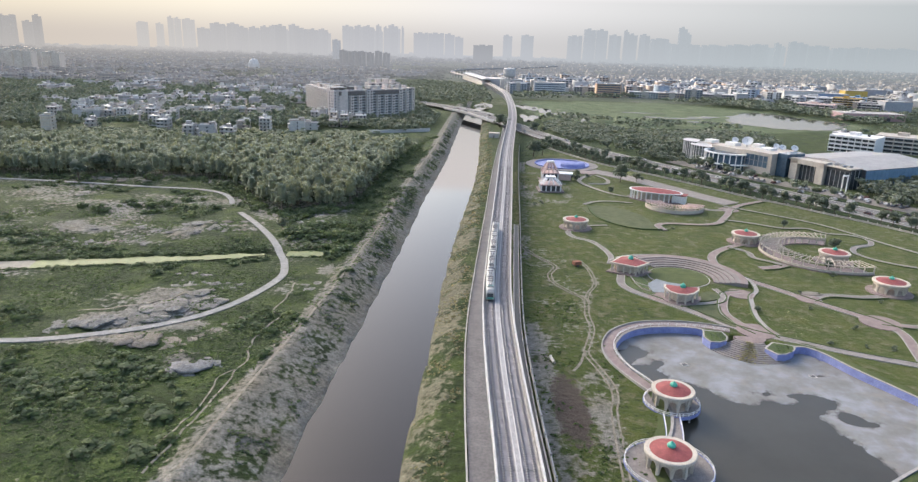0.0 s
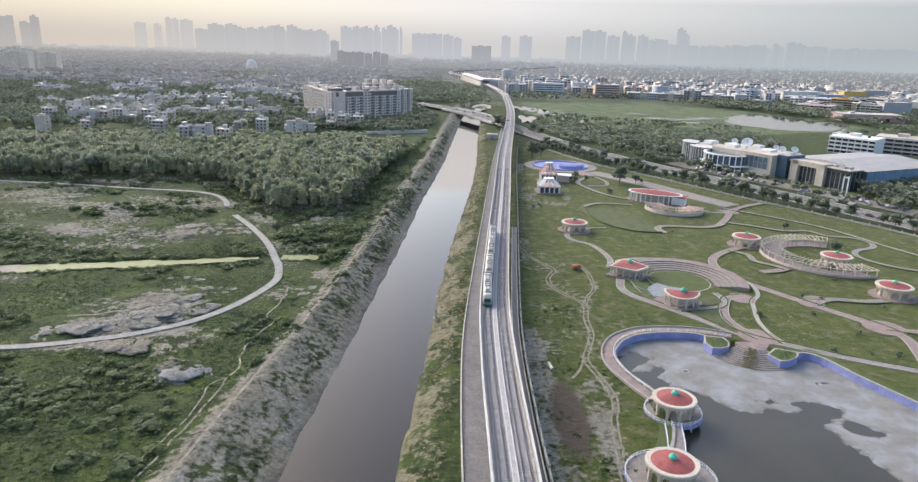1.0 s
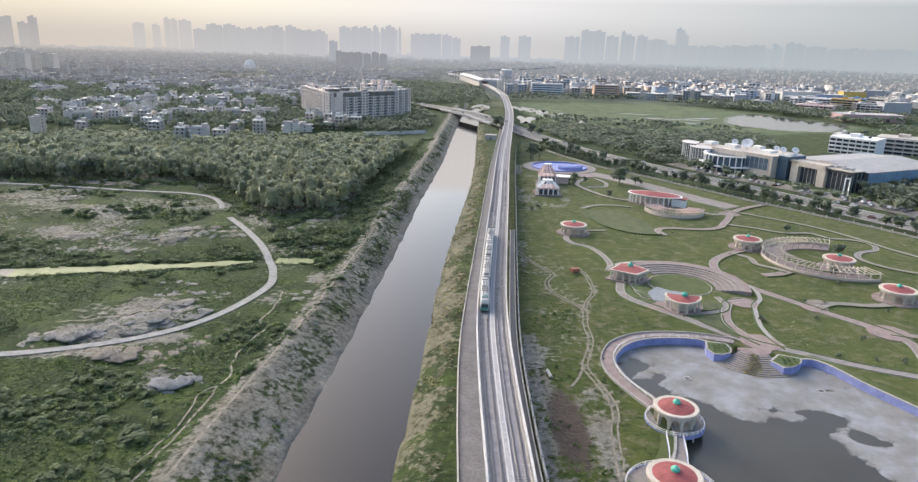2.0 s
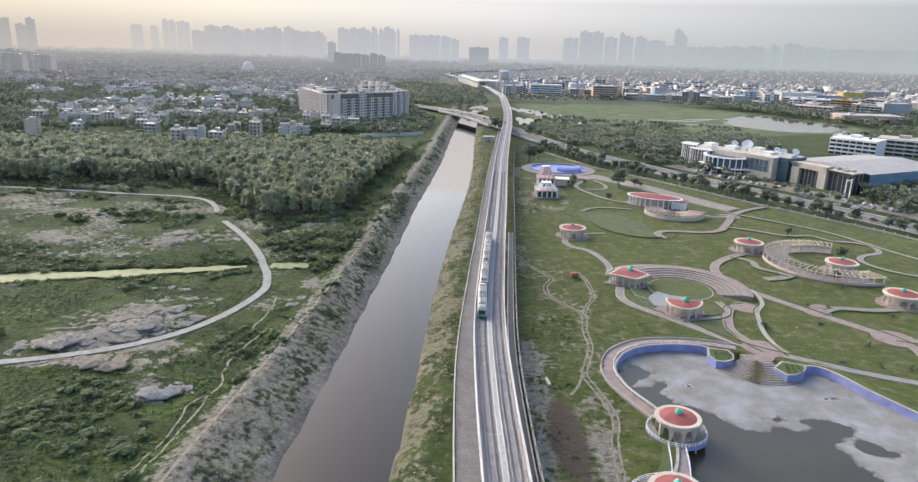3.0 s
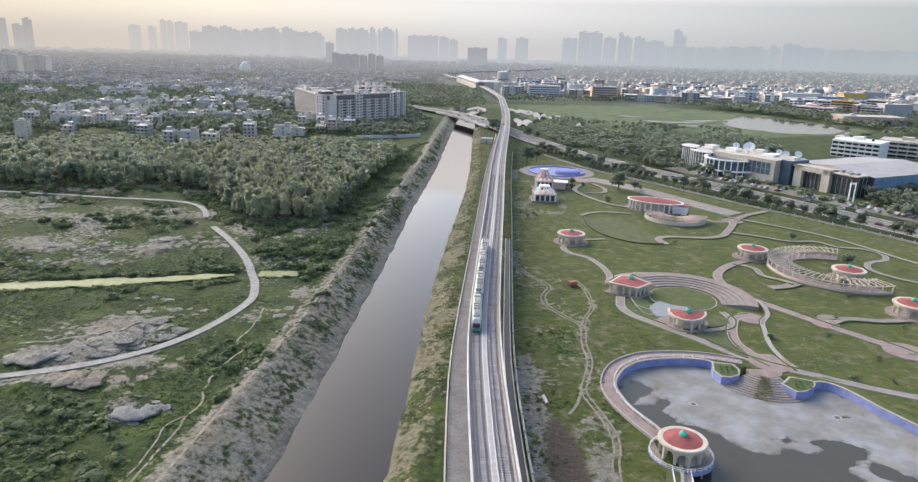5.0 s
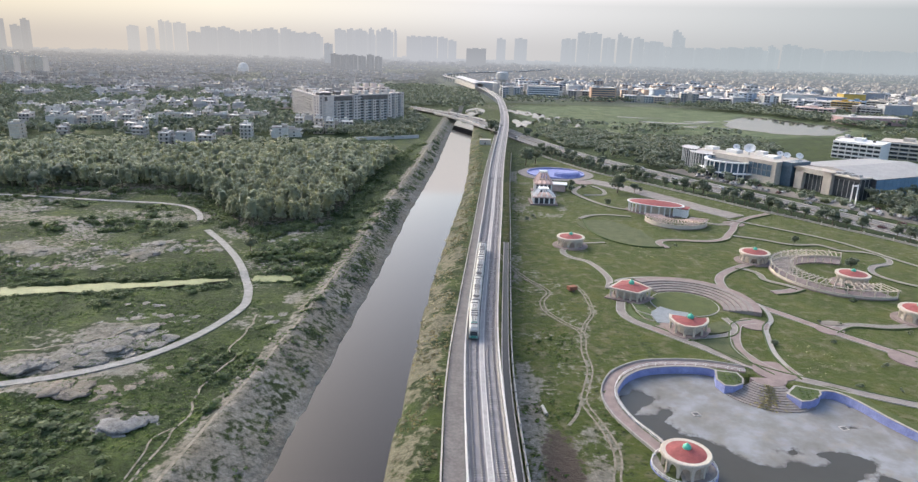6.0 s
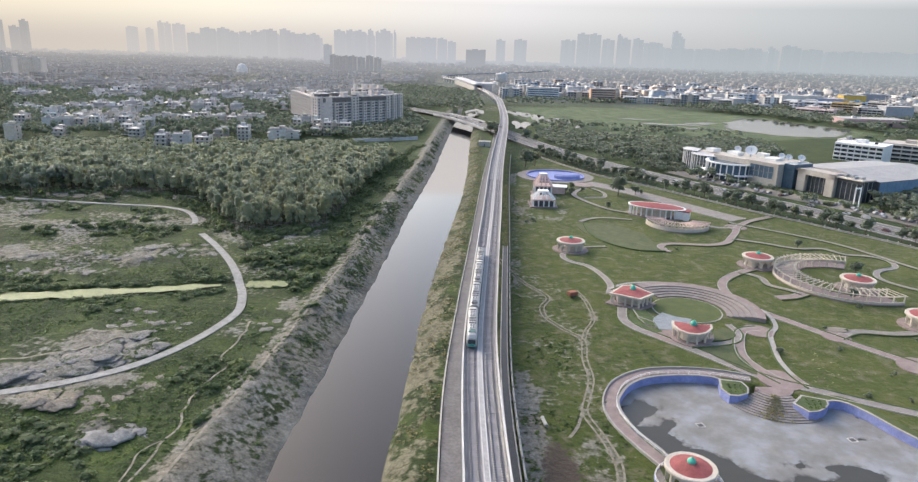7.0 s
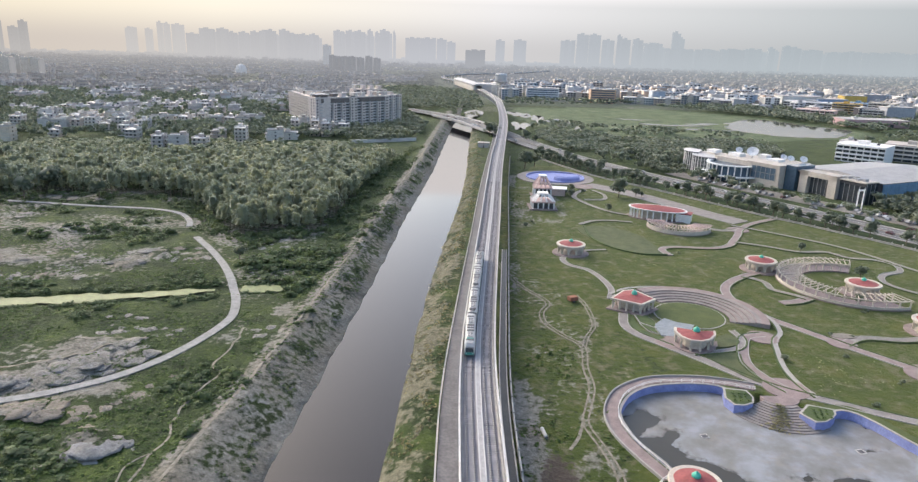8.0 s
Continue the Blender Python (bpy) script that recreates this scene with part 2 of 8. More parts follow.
M_FARLEAF = leaves("distant_leaves_haze_glow", (0.045, 0.058, 0.04), (0.06, 0.074, 0.048), (0.078, 0.09, 0.056), True, haze_sheen=0.1)
CAR = surface("car_paint", (0.55, 0.55, 0.55), (0.65, 0.65, 0.65), 0.5, 0.25, 0.1, relief=0.0, tints=((1, 1, 1), (0.1, 0.1, 0.11), (0.6, 0.6, 0.62), (0.9, 0.9, 0.9), (0.75, 0.74, 0.72), (0.22, 0.1, 0.09), (0.25, 0.27, 0.3), (1, 1, 1)))


def tipped_earth(name, dark, light, weedy):
    """Loose earth, clods and dust at two scales, with weeds that have begun to take it."""
    m, nt, bsdf = nodes_of(name)
    clods = noise_of(nt, 1.7, 6, 0.7)
    col = ramp(nt, clods, [(0.3, dark), (0.68, light)])
    col = mix(nt, col, ramp(nt, noise_of(nt, 0.3, 4), [(0.35, (0.78, 0.76, 0.72)), (0.65, (1.12, 1.12, 1.12))]), 1.0, "MULTIPLY")
    col = mix(nt, col, (0.06, 0.08, 0.032), ramp(nt, noise_of(nt, 0.42, 6, 0.72), [(weedy, (0, 0, 0)), (weedy + 0.07, (0.85, 0.85, 0.85))]))
    nt.links.new(col, bsdf.inputs["Base Color"])
    bsdf.inputs["Roughness"].default_value = 0.95
    bump(nt, bsdf, clods, 1.0, 0.45)
    return m


M_HEAP = tipped_earth("tipped_grey_earth", (0.13, 0.124, 0.115), (0.29, 0.278, 0.262), 0.53)
M_BROWNHEAP = tipped_earth("tipped_brown_earth", (0.125, 0.108, 0.088), (0.25, 0.222, 0.188), 0.55)
M_CLEANHEAP = tipped_earth("tipped_pale_earth", (0.17, 0.168, 0.165), (0.29, 0.288, 0.285), 0.75)

# ---- building blocks ----


def part(name, bm, material, parent=None, label="", smooth=False):
    """Links a bmesh as one mesh object, under a thing or part where given."""
    data = bpy.data.meshes.new(name)
    bm.normal_update()
    bm.to_mesh(data)
    bm.free()
    for m in (material if isinstance(material, (list, tuple)) else [material]):
        data.materials.append(m)
    if smooth:
        data.polygons.foreach_set("use_smooth", [True] * len(data.polygons))
    ob = new(name, data)
    if parent:
        ob.parent = parent
    return tagged(ob, label) if label else ob


def share(name, data, m, parent):
    ob = new(name, data)
    ob.parent = parent
    ob.matrix_basis = m
    return ob


def thing(name, label, category, m=None, group="", kind=""):
    ob = new(name)
    if m is not None:
        ob.matrix_basis = m
    return tagged(ob, label, category, group, kind)


def box(bm, x0, x1, y0, y1, z0, z1, mi=0, m=None):
    vs = [bm.verts.new(p) for p in ((x0, y0, z0), (x1, y0, z0), (x1, y1, z0), (x0, y1, z0), (x0, y0, z1), (x1, y0, z1), (x1, y1, z1), (x0, y1, z1))]
    if m is not None:
        for v in vs:
            v.co = m @ v.co
    for q in ((3, 2, 1, 0), (4, 5, 6, 7), (0, 1, 5, 4), (1, 2, 6, 5), (2, 3, 7, 6), (3, 0, 4, 7)):
        bm.faces.new([vs[i] for i in q]).material_index = mi
    return vs


def boxed(*args, mi=0, m=None):
    bm = bmesh.new()
    box(bm, *args, mi=mi, m=m)
    return bm


def lathe(bm, profile, n=24, a0=0.0, a1=360.0, at=(0, 0), sx=1.0, sy=1.0, mi=0, close=False):
    """Turns a profile of (radius, z) about an upright axis."""
    full = abs(a1 - a0) >= 360
    count = n if full else n + 1
    rings = []
    for i in range(count):
        a = radians(a0 + (a1 - a0) * i / n)
        rings.append([bm.verts.new((at[0] + sx * r * math.cos(a), at[1] + sy * r * math.sin(a), z)) for r, z in profile])
    steps = len(profile) if close else len(profile) - 1
    for i in range(n):
        a, b = rings[i], rings[(i + 1) % count]
        for j in range(steps):
            k = (j + 1) % len(profile)
            bm.faces.new((a[j], b[j], b[k], a[k])).material_index = mi
    if close and not full:
        bm.faces.new(rings[0][::-1])
        bm.faces.new(rings[-1])
    return bm


def turned(profile, **kw):
    return lathe(bmesh.new(), profile, **kw)


def spline(points, step=4.0, closed=False):
    """A smooth line through control points, as an array of places about step metres apart."""
    p = np.array(points, float)
    if closed:
        p = np.vstack([p[-1], p, p[0], p[1]])
    else:
        p = np.vstack([2 * p[0] - p[1], p, 2 * p[-1] - p[-2]])
    out = []
    for i in range(1, len(p) - 2):
        n = max(2, int(np.linalg.norm(p[i + 1] - p[i]) / step))
        for t in np.linspace(0, 1, n, endpoint=False):
            out.append(0.5 * (2 * p[i] + (p[i + 1] - p[i - 1]) * t + (2 * p[i - 1] - 5 * p[i] + 4 * p[i + 1] - p[i + 2]) * t**2
                              + (3 * p[i] - p[i - 1] - 3 * p[i + 1] + p[i + 2]) * t**3))
    if not closed:
        out.append(p[-2])
    return np.array(out)


def sides(line, closed=False):
    """The unit vectors to the right of a line."""
    d = np.roll(line, -1, 0) - np.roll(line, 1, 0) if closed else np.gradient(line[:, :2], axis=0)
    d = d[:, :2] / np.maximum(np.linalg.norm(d[:, :2], axis=1, keepdims=True), 1e-9)
    return np.stack([d[:, 1], -d[:, 0]], 1)


def sweep(bm, line, profile, closed=False, mi=0, base=None):
    """Runs a closed profile of (right, up) along a line; base: the height at each point."""
    right = sides(line, closed)
    rings = []
    for i, (p, r) in enumerate(zip(line, right)):
        z0 = base[i] if base is not None else (p[2] if len(p) > 2 else 0.0)
        rings.append([bm.verts.new((p[0] + r[0] * u, p[1] + r[1] * u, z0 + w)) for u, w in profile])
    n = len(rings)
    for i in range(n if closed else n - 1):
        a, b = rings[i], rings[(i + 1) % n]
        for j in range(len(profile)):
            k = (j + 1) % len(profile)
            bm.faces.new((a[j], a[k], b[k], b[j])).material_index = mi
    if not closed:
        bm.faces.new(rings[0][::-1]).material_index = mi
        bm.faces.new(rings[-1]).material_index = mi
    bmesh.ops.recalc_face_normals(bm, faces=bm.faces)
    return bm


def slab(a, b, z0, z1):
    return [(a, z0), (b, z0), (b, z1), (a, z1)]


def mesh_from(name, verts, faces, materials, index=None, smooth=False):
    """A mesh from arrays: verts (n, 3) and four-cornered faces (m, 4)."""
    data = bpy.data.meshes.new(name)
    verts, faces = np.asarray(verts, np.float32), np.asarray(faces, np.int32)
    data.vertices.add(len(verts))
    data.vertices.foreach_set("co", verts.ravel())
    data.loops.add(faces.size)
    data.loops.foreach_set("vertex_index", faces.ravel())
    data.polygons.add(len(faces))
    data.polygons.foreach_set("loop_start", np.arange(0, faces.size, 4, dtype=np.int32))
    data.polygons.foreach_set("loop_total", np.full(len(faces), 4, np.int32))
    for m in materials:
        data.materials.append(m)
    if index is not None:
        data.polygons.foreach_set("material_index", np.asarray(index, np.int32))
    if smooth:
        data.polygons.foreach_set("use_smooth", np.ones(len(faces), bool))
    data.update(calc_edges=True)
    return new(name, data)


def joined(name, templates, places, materials, smooth=False):
    """Many alike pieces in one mesh. templates: (verts, faces, index); places: (which, x, y, z, sx, sy, sz, turn)."""
    vs, fs, ms, base = [], [], [], 0
    for k, x, y, z, sx, sy, sz, turn in places:
        v, f, i = templates[int(k)]
        c, s = math.cos(turn), math.sin(turn)
        w = v * (sx, sy, sz)
        vs.append(np.stack([w[:, 0] * c - w[:, 1] * s + x, w[:, 0] * s + w[:, 1] * c + y, w[:, 2] + z], 1))
        fs.append(f + base)
        ms.append(i)
        base += len(v)
    return mesh_from(name, np.vstack(vs), np.vstack(fs), materials, np.concatenate(ms), smooth)


def foliage(rng, lobes, leaves_each, spread, lobe, size, flat=0.8, low=0.0):
    """Leaf clumps as small tilted quads on several overlapping lobes, about 1 m wide in all."""
    vs, n = [], 0
    for k in range(lobes):
        a, r, h = rng.uniform(0, 6.28), spread * math.sqrt(rng.uniform(0, 1)), rng.uniform(low, 1)
        centre = np.array([r * math.cos(a), r * math.sin(a), h * flat])
        q = rng.normal(size=(leaves_each, 3))
        q /= np.linalg.norm(q, axis=1, keepdims=True)
        q[:, 2] = np.where(q[:, 2] < -0.35, -q[:, 2], q[:, 2])
        where = centre + q * lobe * rng.uniform(0.7, 1.15, (leaves_each, 1)) * (1, 1, flat)
        face = q + rng.normal(size=q.shape) * 0.28 + (0, 0, 0.35)
        face /= np.linalg.norm(face, axis=1, keepdims=True)
        side = np.cross(face, rng.normal(size=q.shape))
        side /= np.linalg.norm(side, axis=1, keepdims=True)
        up = np.cross(face, side)
        s = size * rng.uniform(0.6, 1.3, (leaves_each, 1))
        vs.append(np.stack([where - side * s - up * s * 0.7, where + side * s * 0.8 - up * s, where + side * s + up * s * 0.7, where - side * s * 0.7 + up * s], 1).reshape(-1, 3))
        n += leaves_each
    return np.vstack(vs), np.arange(4 * n).reshape(-1, 4)


def crown_core(rng, cells, wide, tall, at):
    """The dense inside of a crown: a lumpy rounded mass of leaf-coloured faces."""
    t = np.linspace(-1, 1, cells + 1)
    vs, fs = [], []
    for axis in range(3):
        for sign in (-1, 1):
            a, b = np.meshgrid(t, t)
            p = np.stack([np.full(a.size, sign), a.ravel() * sign, b.ravel()], 1)[:, [(0, 1, 2), (2, 0, 1), (1, 2, 0)][axis]]
            base = sum(len(v) for v in vs)
            i, j = np.meshgrid(np.arange(cells), np.arange(cells))
            k = (i + j * (cells + 1)).ravel() + base
            vs.append(p)
            fs.append(np.stack([k, k + 1, k + cells + 2, k + cells + 1], 1))
    v = np.vstack(vs).astype(float)
    v /= np.linalg.norm(v, axis=1, keepdims=True)
    ph = rng.uniform(0, 6.28, 3)
    v *= 1 + 0.16 * np.sin(5 * v[:, :1] + ph[0]) * np.sin(4 * v[:, 1:2] + ph[1]) + 0.1 * np.sin(7 * v[:, 2:] + ph[2])
    return v * (wide, wide, tall) + (0, 0, at), np.vstack(fs)


def trunk_of(height, r0, r1, lean=0.0, n=5):
    a = np.linspace(0, 2 * np.pi, n, endpoint=False)
    lo = np.stack([r0 * np.cos(a), r0 * np.sin(a), 0 * a], 1)
    hi = np.stack([r1 * np.cos(a) + lean, r1 * np.sin(a), 0 * a + height], 1)
    i = np.arange(n)
    return np.vstack([lo, hi]), np.stack([i, (i + 1) % n, (i + 1) % n + n, i + n], 1)


def tree_template(rng, lobes, leaves_each, size, trunk=True, tall=1.0, dense=True, slim=False):
    """A tree 1 m high: tapered trunk, two limbs and an uneven crown."""
    spread_, lobe = (0.12, 0.15) if slim else (0.17, 0.23)
    v, f = foliage(rng, lobes, leaves_each, spread_, lobe, size, (0.62 if slim else 0.52) * tall, 0.05)
    v = v + (0, 0, 0.3 if slim else 0.36)
    if dense:
        cv, cf = crown_core(rng, 2, 0.15 if slim else 0.2, (0.27 if slim else 0.2) * tall, 0.36 + 0.25 * tall)
        v, f = np.vstack([v, cv]), np.vstack([f, cf + len(v)])
    idx = np.zeros(len(f), int)
    if trunk:
        for height, r0, r1, lean, foot in ((0.6, 0.02, 0.01, 0.02, 0.0), (0.3, 0.01, 0.005, 0.14, 0.35), (0.28, 0.01, 0.005, -0.13, 0.4)):
            tv, tf = trunk_of(height, r0, r1, lean)
            f = np.vstack([f, tf + len(v)])
            v = np.vstack([v, tv + (0, 0, foot)])
            idx = np.concatenate([idx, np.ones(len(tf), int)])
    return v, f, idx


def within(x, y, poly):
    """Whether points lie in a polygon."""
    x, y = np.asarray(x, float), np.asarray(y, float)
    inside = np.zeros(x.shape, bool)
    px, py = np.array(poly, float)[:, :2].T
    for i in range(len(px)):
        x0, y0, x1, y1 = px[i], py[i], px[i - 1], py[i - 1]
        cross = (y0 > y) != (y1 > y)
        inside ^= cross & (x < (x1 - x0) * (y - y0) / ((y1 - y0) or 1e-9) + x0)
    return inside


def far_from(x, y, line):
    """The distance of points from a line of places."""
    x, y = np.asarray(x, float).ravel(), np.asarray(y, float).ravel()
    best = np.full(x.shape, 1e9)
    for p in line:
        best = np.minimum(best, (x - p[0]) ** 2 + (y - p[1]) ** 2)
    return np.sqrt(best)


def wave(x, y, scale, seed=0):
    """Smooth noise between -1 and 1, from a few crossed waves and a lattice."""
    rng = np.random.RandomState(seed)
    grid = rng.uniform(-1, 1, (64, 64))
    u, v = np.asarray(x) / scale, np.asarray(y) / scale
    i, j = np.floor(u).astype(int), np.floor(v).astype(int)
    a, b = u - i, v - j
    a, b = a * a * (3 - 2 * a), b * b * (3 - 2 * b)
    g = lambda m, n: grid[m % 64, n % 64]
    return (g(i, j) * (1 - a) + g(i + 1, j) * a) * (1 - b) + (g(i, j + 1) * (1 - a) + g(i + 1, j + 1) * a) * b

# ---- the plan: lines that the ground, paths and buildings share ----


def canal_left(y):
    return np.interp(y, [-200, 146, 165, 205, 240, 267, 300, 340, 400, 457, 559, 654, 751, 1100], [-51, -37.4, -35.9, -33.2, -31.2, -29.5, -27.2, -25.2, -22.6, -18.4, -11.9, -8.2, -4.1, 12])


def canal_right(y):
    return np.interp(y, [-200, 147, 165, 205, 240, 270, 300, 346, 400, 458, 546, 622, 718, 1100], [-30, -13.5, -12.3, -10.2, -9.2, -7.5, -5.6, -2.1, 2.5, 7.1, 11.6, 13.6, 16.6, 33])


WATER_Z, POOL_Z = -5.0, -2.2
VIADUCT = spline([(11.5, -200), (10.6, 0), (10.4, 100), (9.7, 154), (10.3, 200), (13.8, 256), (18.5, 321), (20.5, 348), (31.5, 500), (55, 785), (64.5, 1000), (66, 1110), (60, 1230), (48, 1370),
                  (24, 1550), (-2, 1690), (-28, 1800), (-28, 1920), (20, 2070), (105, 2200), (209, 2340), (355, 2650)], 6.0)
LEFTPATH_A = spline([(-190, 181), (-150, 179), (-126, 181), (-108, 187), (-96, 193), (-84, 203), (-75, 218), (-69, 239), (-70, 252), (-76, 270), (-87, 294), (-100, 316), (-114, 336)], 3.0)
LEFTPATH_B = spline([(-124, 354), (-128, 365), (-138, 379), (-155, 387), (-195, 391), (-240, 397), (-300, 402)], 3.0)
POOL = spline([(49.5, 142), (51.8, 150), (52.2, 158), (51.4, 166), (47.4, 175), (45.8, 183), (46, 188.5), (48, 193.2), (51.5, 198.4), (58, 202.8), (68, 204.6), (76, 203.6), (78.4, 199.5), (80, 196), (83, 196.8), (86.5, 196.6), (90, 194.5), (92.5, 191), (95, 187.5), (98.5, 188), (101.5, 191.5), (105, 191.5), (108.5, 187), (112.5, 177), (119.5, 163),
               (125, 150), (119, 140), (104, 132.5), (90, 124), (74, 113), (58, 108), (47, 114), (44, 126), (46, 135)], 1.5, True)
ROAD = spline([(-330, 1290), (-210, 1180), (-120, 1070), (-50, 968), (5, 866), (38, 780), (74, 672), (110, 588), (150, 515), (188, 452), (220, 398), (252, 342), (300, 262), (420, 80), (520, -80)], 8.0)
BOUNDARY = spline([(58, 640), (80, 575), (104, 520), (121, 496), (136, 475), (151, 451), (165, 429), (178, 409), (191, 392), (203, 374), (217, 355), (238, 318), (262, 275), (300, 205), (350, 110)], 6.0)
POND_AXIS = spline([(-230, 240), (-180, 246), (-140, 255), (-110, 262), (-83, 270)], 3.0)
POND_AXIS_B = spline([(-74, 272), (-59, 273)], 2.0)
RUTS = spline([(22, 310), (25, 296), (30, 280), (36.2, 268.2), (37.4, 262.8), (34.1, 254.8), (34.3, 245), (38.9, 235.4), (43.4, 227.4), (41.7, 213.3), (41.3, 201.7), (38.4, 191), (36.3, 183), (38.3, 173.2), (39.8, 163.5), (39.2, 156.6), (37, 147), (33, 110)], 2.0)
RUTS_B = spline([(43.8, 227.4), (46, 234.8), (50.2, 245.1), (50.7, 261.2), (49, 272)], 2.0)
PARK = [(33, 470), (30, 420), (29, 300), (34, 250), (40, 215), (43, 150), (44, 100), (350, 100), (300, 205), (262, 275), (238, 318), (217, 355), (191, 392), (165, 429), (136, 475), (104, 520), (84, 565), (64, 560)]
MARSH = [(100, 1100), (216, 1118), (314, 1143), (374, 1107), (440, 1020), (475, 940), (500, 890), (511, 846), (442, 795), (385, 780), (292, 735), (227, 745), (160, 790), (110, 840), (80, 930), (75, 1030)]


WET = spline([(40, 193), (47, 192), (52.3, 195.5), (57, 192.4), (54.5, 187.5), (50.4, 184.6), (50.6, 182.4), (55.8, 184), (57.6, 186.9), (60, 183.9), (57.1, 180.9), (58.5, 175.5), (63, 172.6), (66.7, 168.5), (70.8, 163), (76.2, 160.9), (80.6, 163.9), (86, 161.7),
              (90, 164), (88.4, 168), (95.2, 167.5), (99.8, 165), (95.2, 158.4), (91.8, 156), (93.3, 148.6), (95.2, 142.3), (97, 130), (96, 100), (40, 100)], 1.0, True) - (0.5, 1.5)
DAMP = ((82, 166, 2.0, 1.1), (99.3, 154, 3.0, 3.0), (103.8, 152, 2.0, 1.0), (102.8, 178, 1.6, 0.8))


def pool_floor(x, y):
    """The drained pool's floor: silt rises to the north-east, water stands to the south-west."""
    g = np.where(within(x, y, WET), -1.0, 1.0) * far_from(x, y, WET).reshape(np.shape(x))
    for cx, cy_, rx, ry in DAMP:
        g = np.minimum(g, (np.hypot((x - cx) / rx, (y - cy_) / ry) - 1) * ry)
    g = g + 0.9 * wave(x, y, 3.5, 4) + 0.6 * wave(x, y, 1.7, 8)
    return POOL_Z + 0.28 * np.tanh(g / 3.0)


def mounds(x, y):
    """How much tipped earth lies about on the waste ground, 0 to 1."""
    spots = ((-96, 212, 26, 14), (-108, 196, 24, 8), (-90, 194, 14, 7), (-150, 300, 60, 14), (-118, 312, 26, 18), (-60, 228, 9, 8), (-76, 170, 7, 5),
             (-200, 345, 50, 10), (-70, 330, 8, 22), (-130, 408, 60, 10), (-108, 182, 22, 5), (-52, 250, 6, 12), (-124, 300, 16, 17), (-160, 301, 16, 9), (-146, 279, 20, 5), (-205, 366, 20, 6), (-212, 408, 24, 8), (-100, 309, 7, 8))
    m = np.zeros(np.shape(x))
    for cx, cy, rx, ry in spots:
        m = np.maximum(m, np.clip(1.45 - np.hypot((x - cx) / rx, (y - cy) / ry), 0, 1))
    return np.clip(m * (0.75 + 0.6 * wave(x, y, 14, 11)), 0, 1)


def height(x, y):
    x, y = np.asarray(x, float), np.asarray(y, float)
    right, left = x - canal_right(y), canal_left(y) - x
    crest = np.interp(y, [100, 155, 200, 250, 700], [20, 17, 15, 13, 12])
    wobble = 0.5 * wave(x, y, 6, 5) + 0.25 * wave(x, y, 2.5, 6)
    z = 0.12 * wave(x, y, 18, 1)
    up = np.clip(left / crest, 0, 1)
    bank = -5.6 + np.interp(left, [0, 0.8, 3.8], [0, 0.75, 1.2]) + 6.2 * np.clip((left - 2.5) / (crest - 2.5), 0, 1) ** 0.9 + wobble * np.clip(up * 3, 0, 1) * (1 - 0.5 * up)
    fall = 1.8 * np.clip(1 - (left - crest) / 9, 0, 1) ** 1.5
    z = np.where((left > 0) & (left <= crest), bank, np.where(left > crest, z + fall, z))
    up = np.clip(right / 11.0, 0, 1)
    bank = -5.6 + 1.0 * np.clip(right / 0.8, 0, 1) + 4.6 * np.clip(right / 8.5, 0, 1) ** 0.8 + 0.8 * wobble * np.clip(up * 3, 0, 1) * (1 - up)
    z = np.where((right > 0) & (right <= 11), bank, z)
    z = np.where((right <= 0) & (left <= 0), -8.0, z)
    far = np.clip((y - 1000) / 60, 0, 1)
    z = z * (1 - far)
    wild = (x < -58) & (y > 60) & (y < 460)
    lump = mounds(x, y) * (0.4 + 1.5 * np.abs(wave(x, y, 6, 7)) + 1.0 * np.abs(wave(x, y, 3.4, 9))) + 0.35 * wave(x, y, 9, 10)
    near = np.minimum(far_from(x, y, LEFTPATH_A), far_from(x, y, LEFTPATH_B)).reshape(np.shape(x))
    wet = np.minimum(far_from(x, y, POND_AXIS), far_from(x, y, POND_AXIS_B)).reshape(np.shape(x))
    z = np.where(wild, z + lump * np.clip((near - 3) / 5, 0, 1) * np.clip((wet - 5) / 5, 0, 1), z)
    z = np.where(wild & (wet < 9), z - 1.3 * np.clip((7.5 - wet) / 4, 0, 1) * np.interp(x, [-200, -100, -80, -60], [1, 1, 0.8, 0.8]), z)
    z = np.where(within(x, y, POOL) | (far_from(x, y, POOL).reshape(np.shape(x)) < 1.7), -4.5, z)
    return z


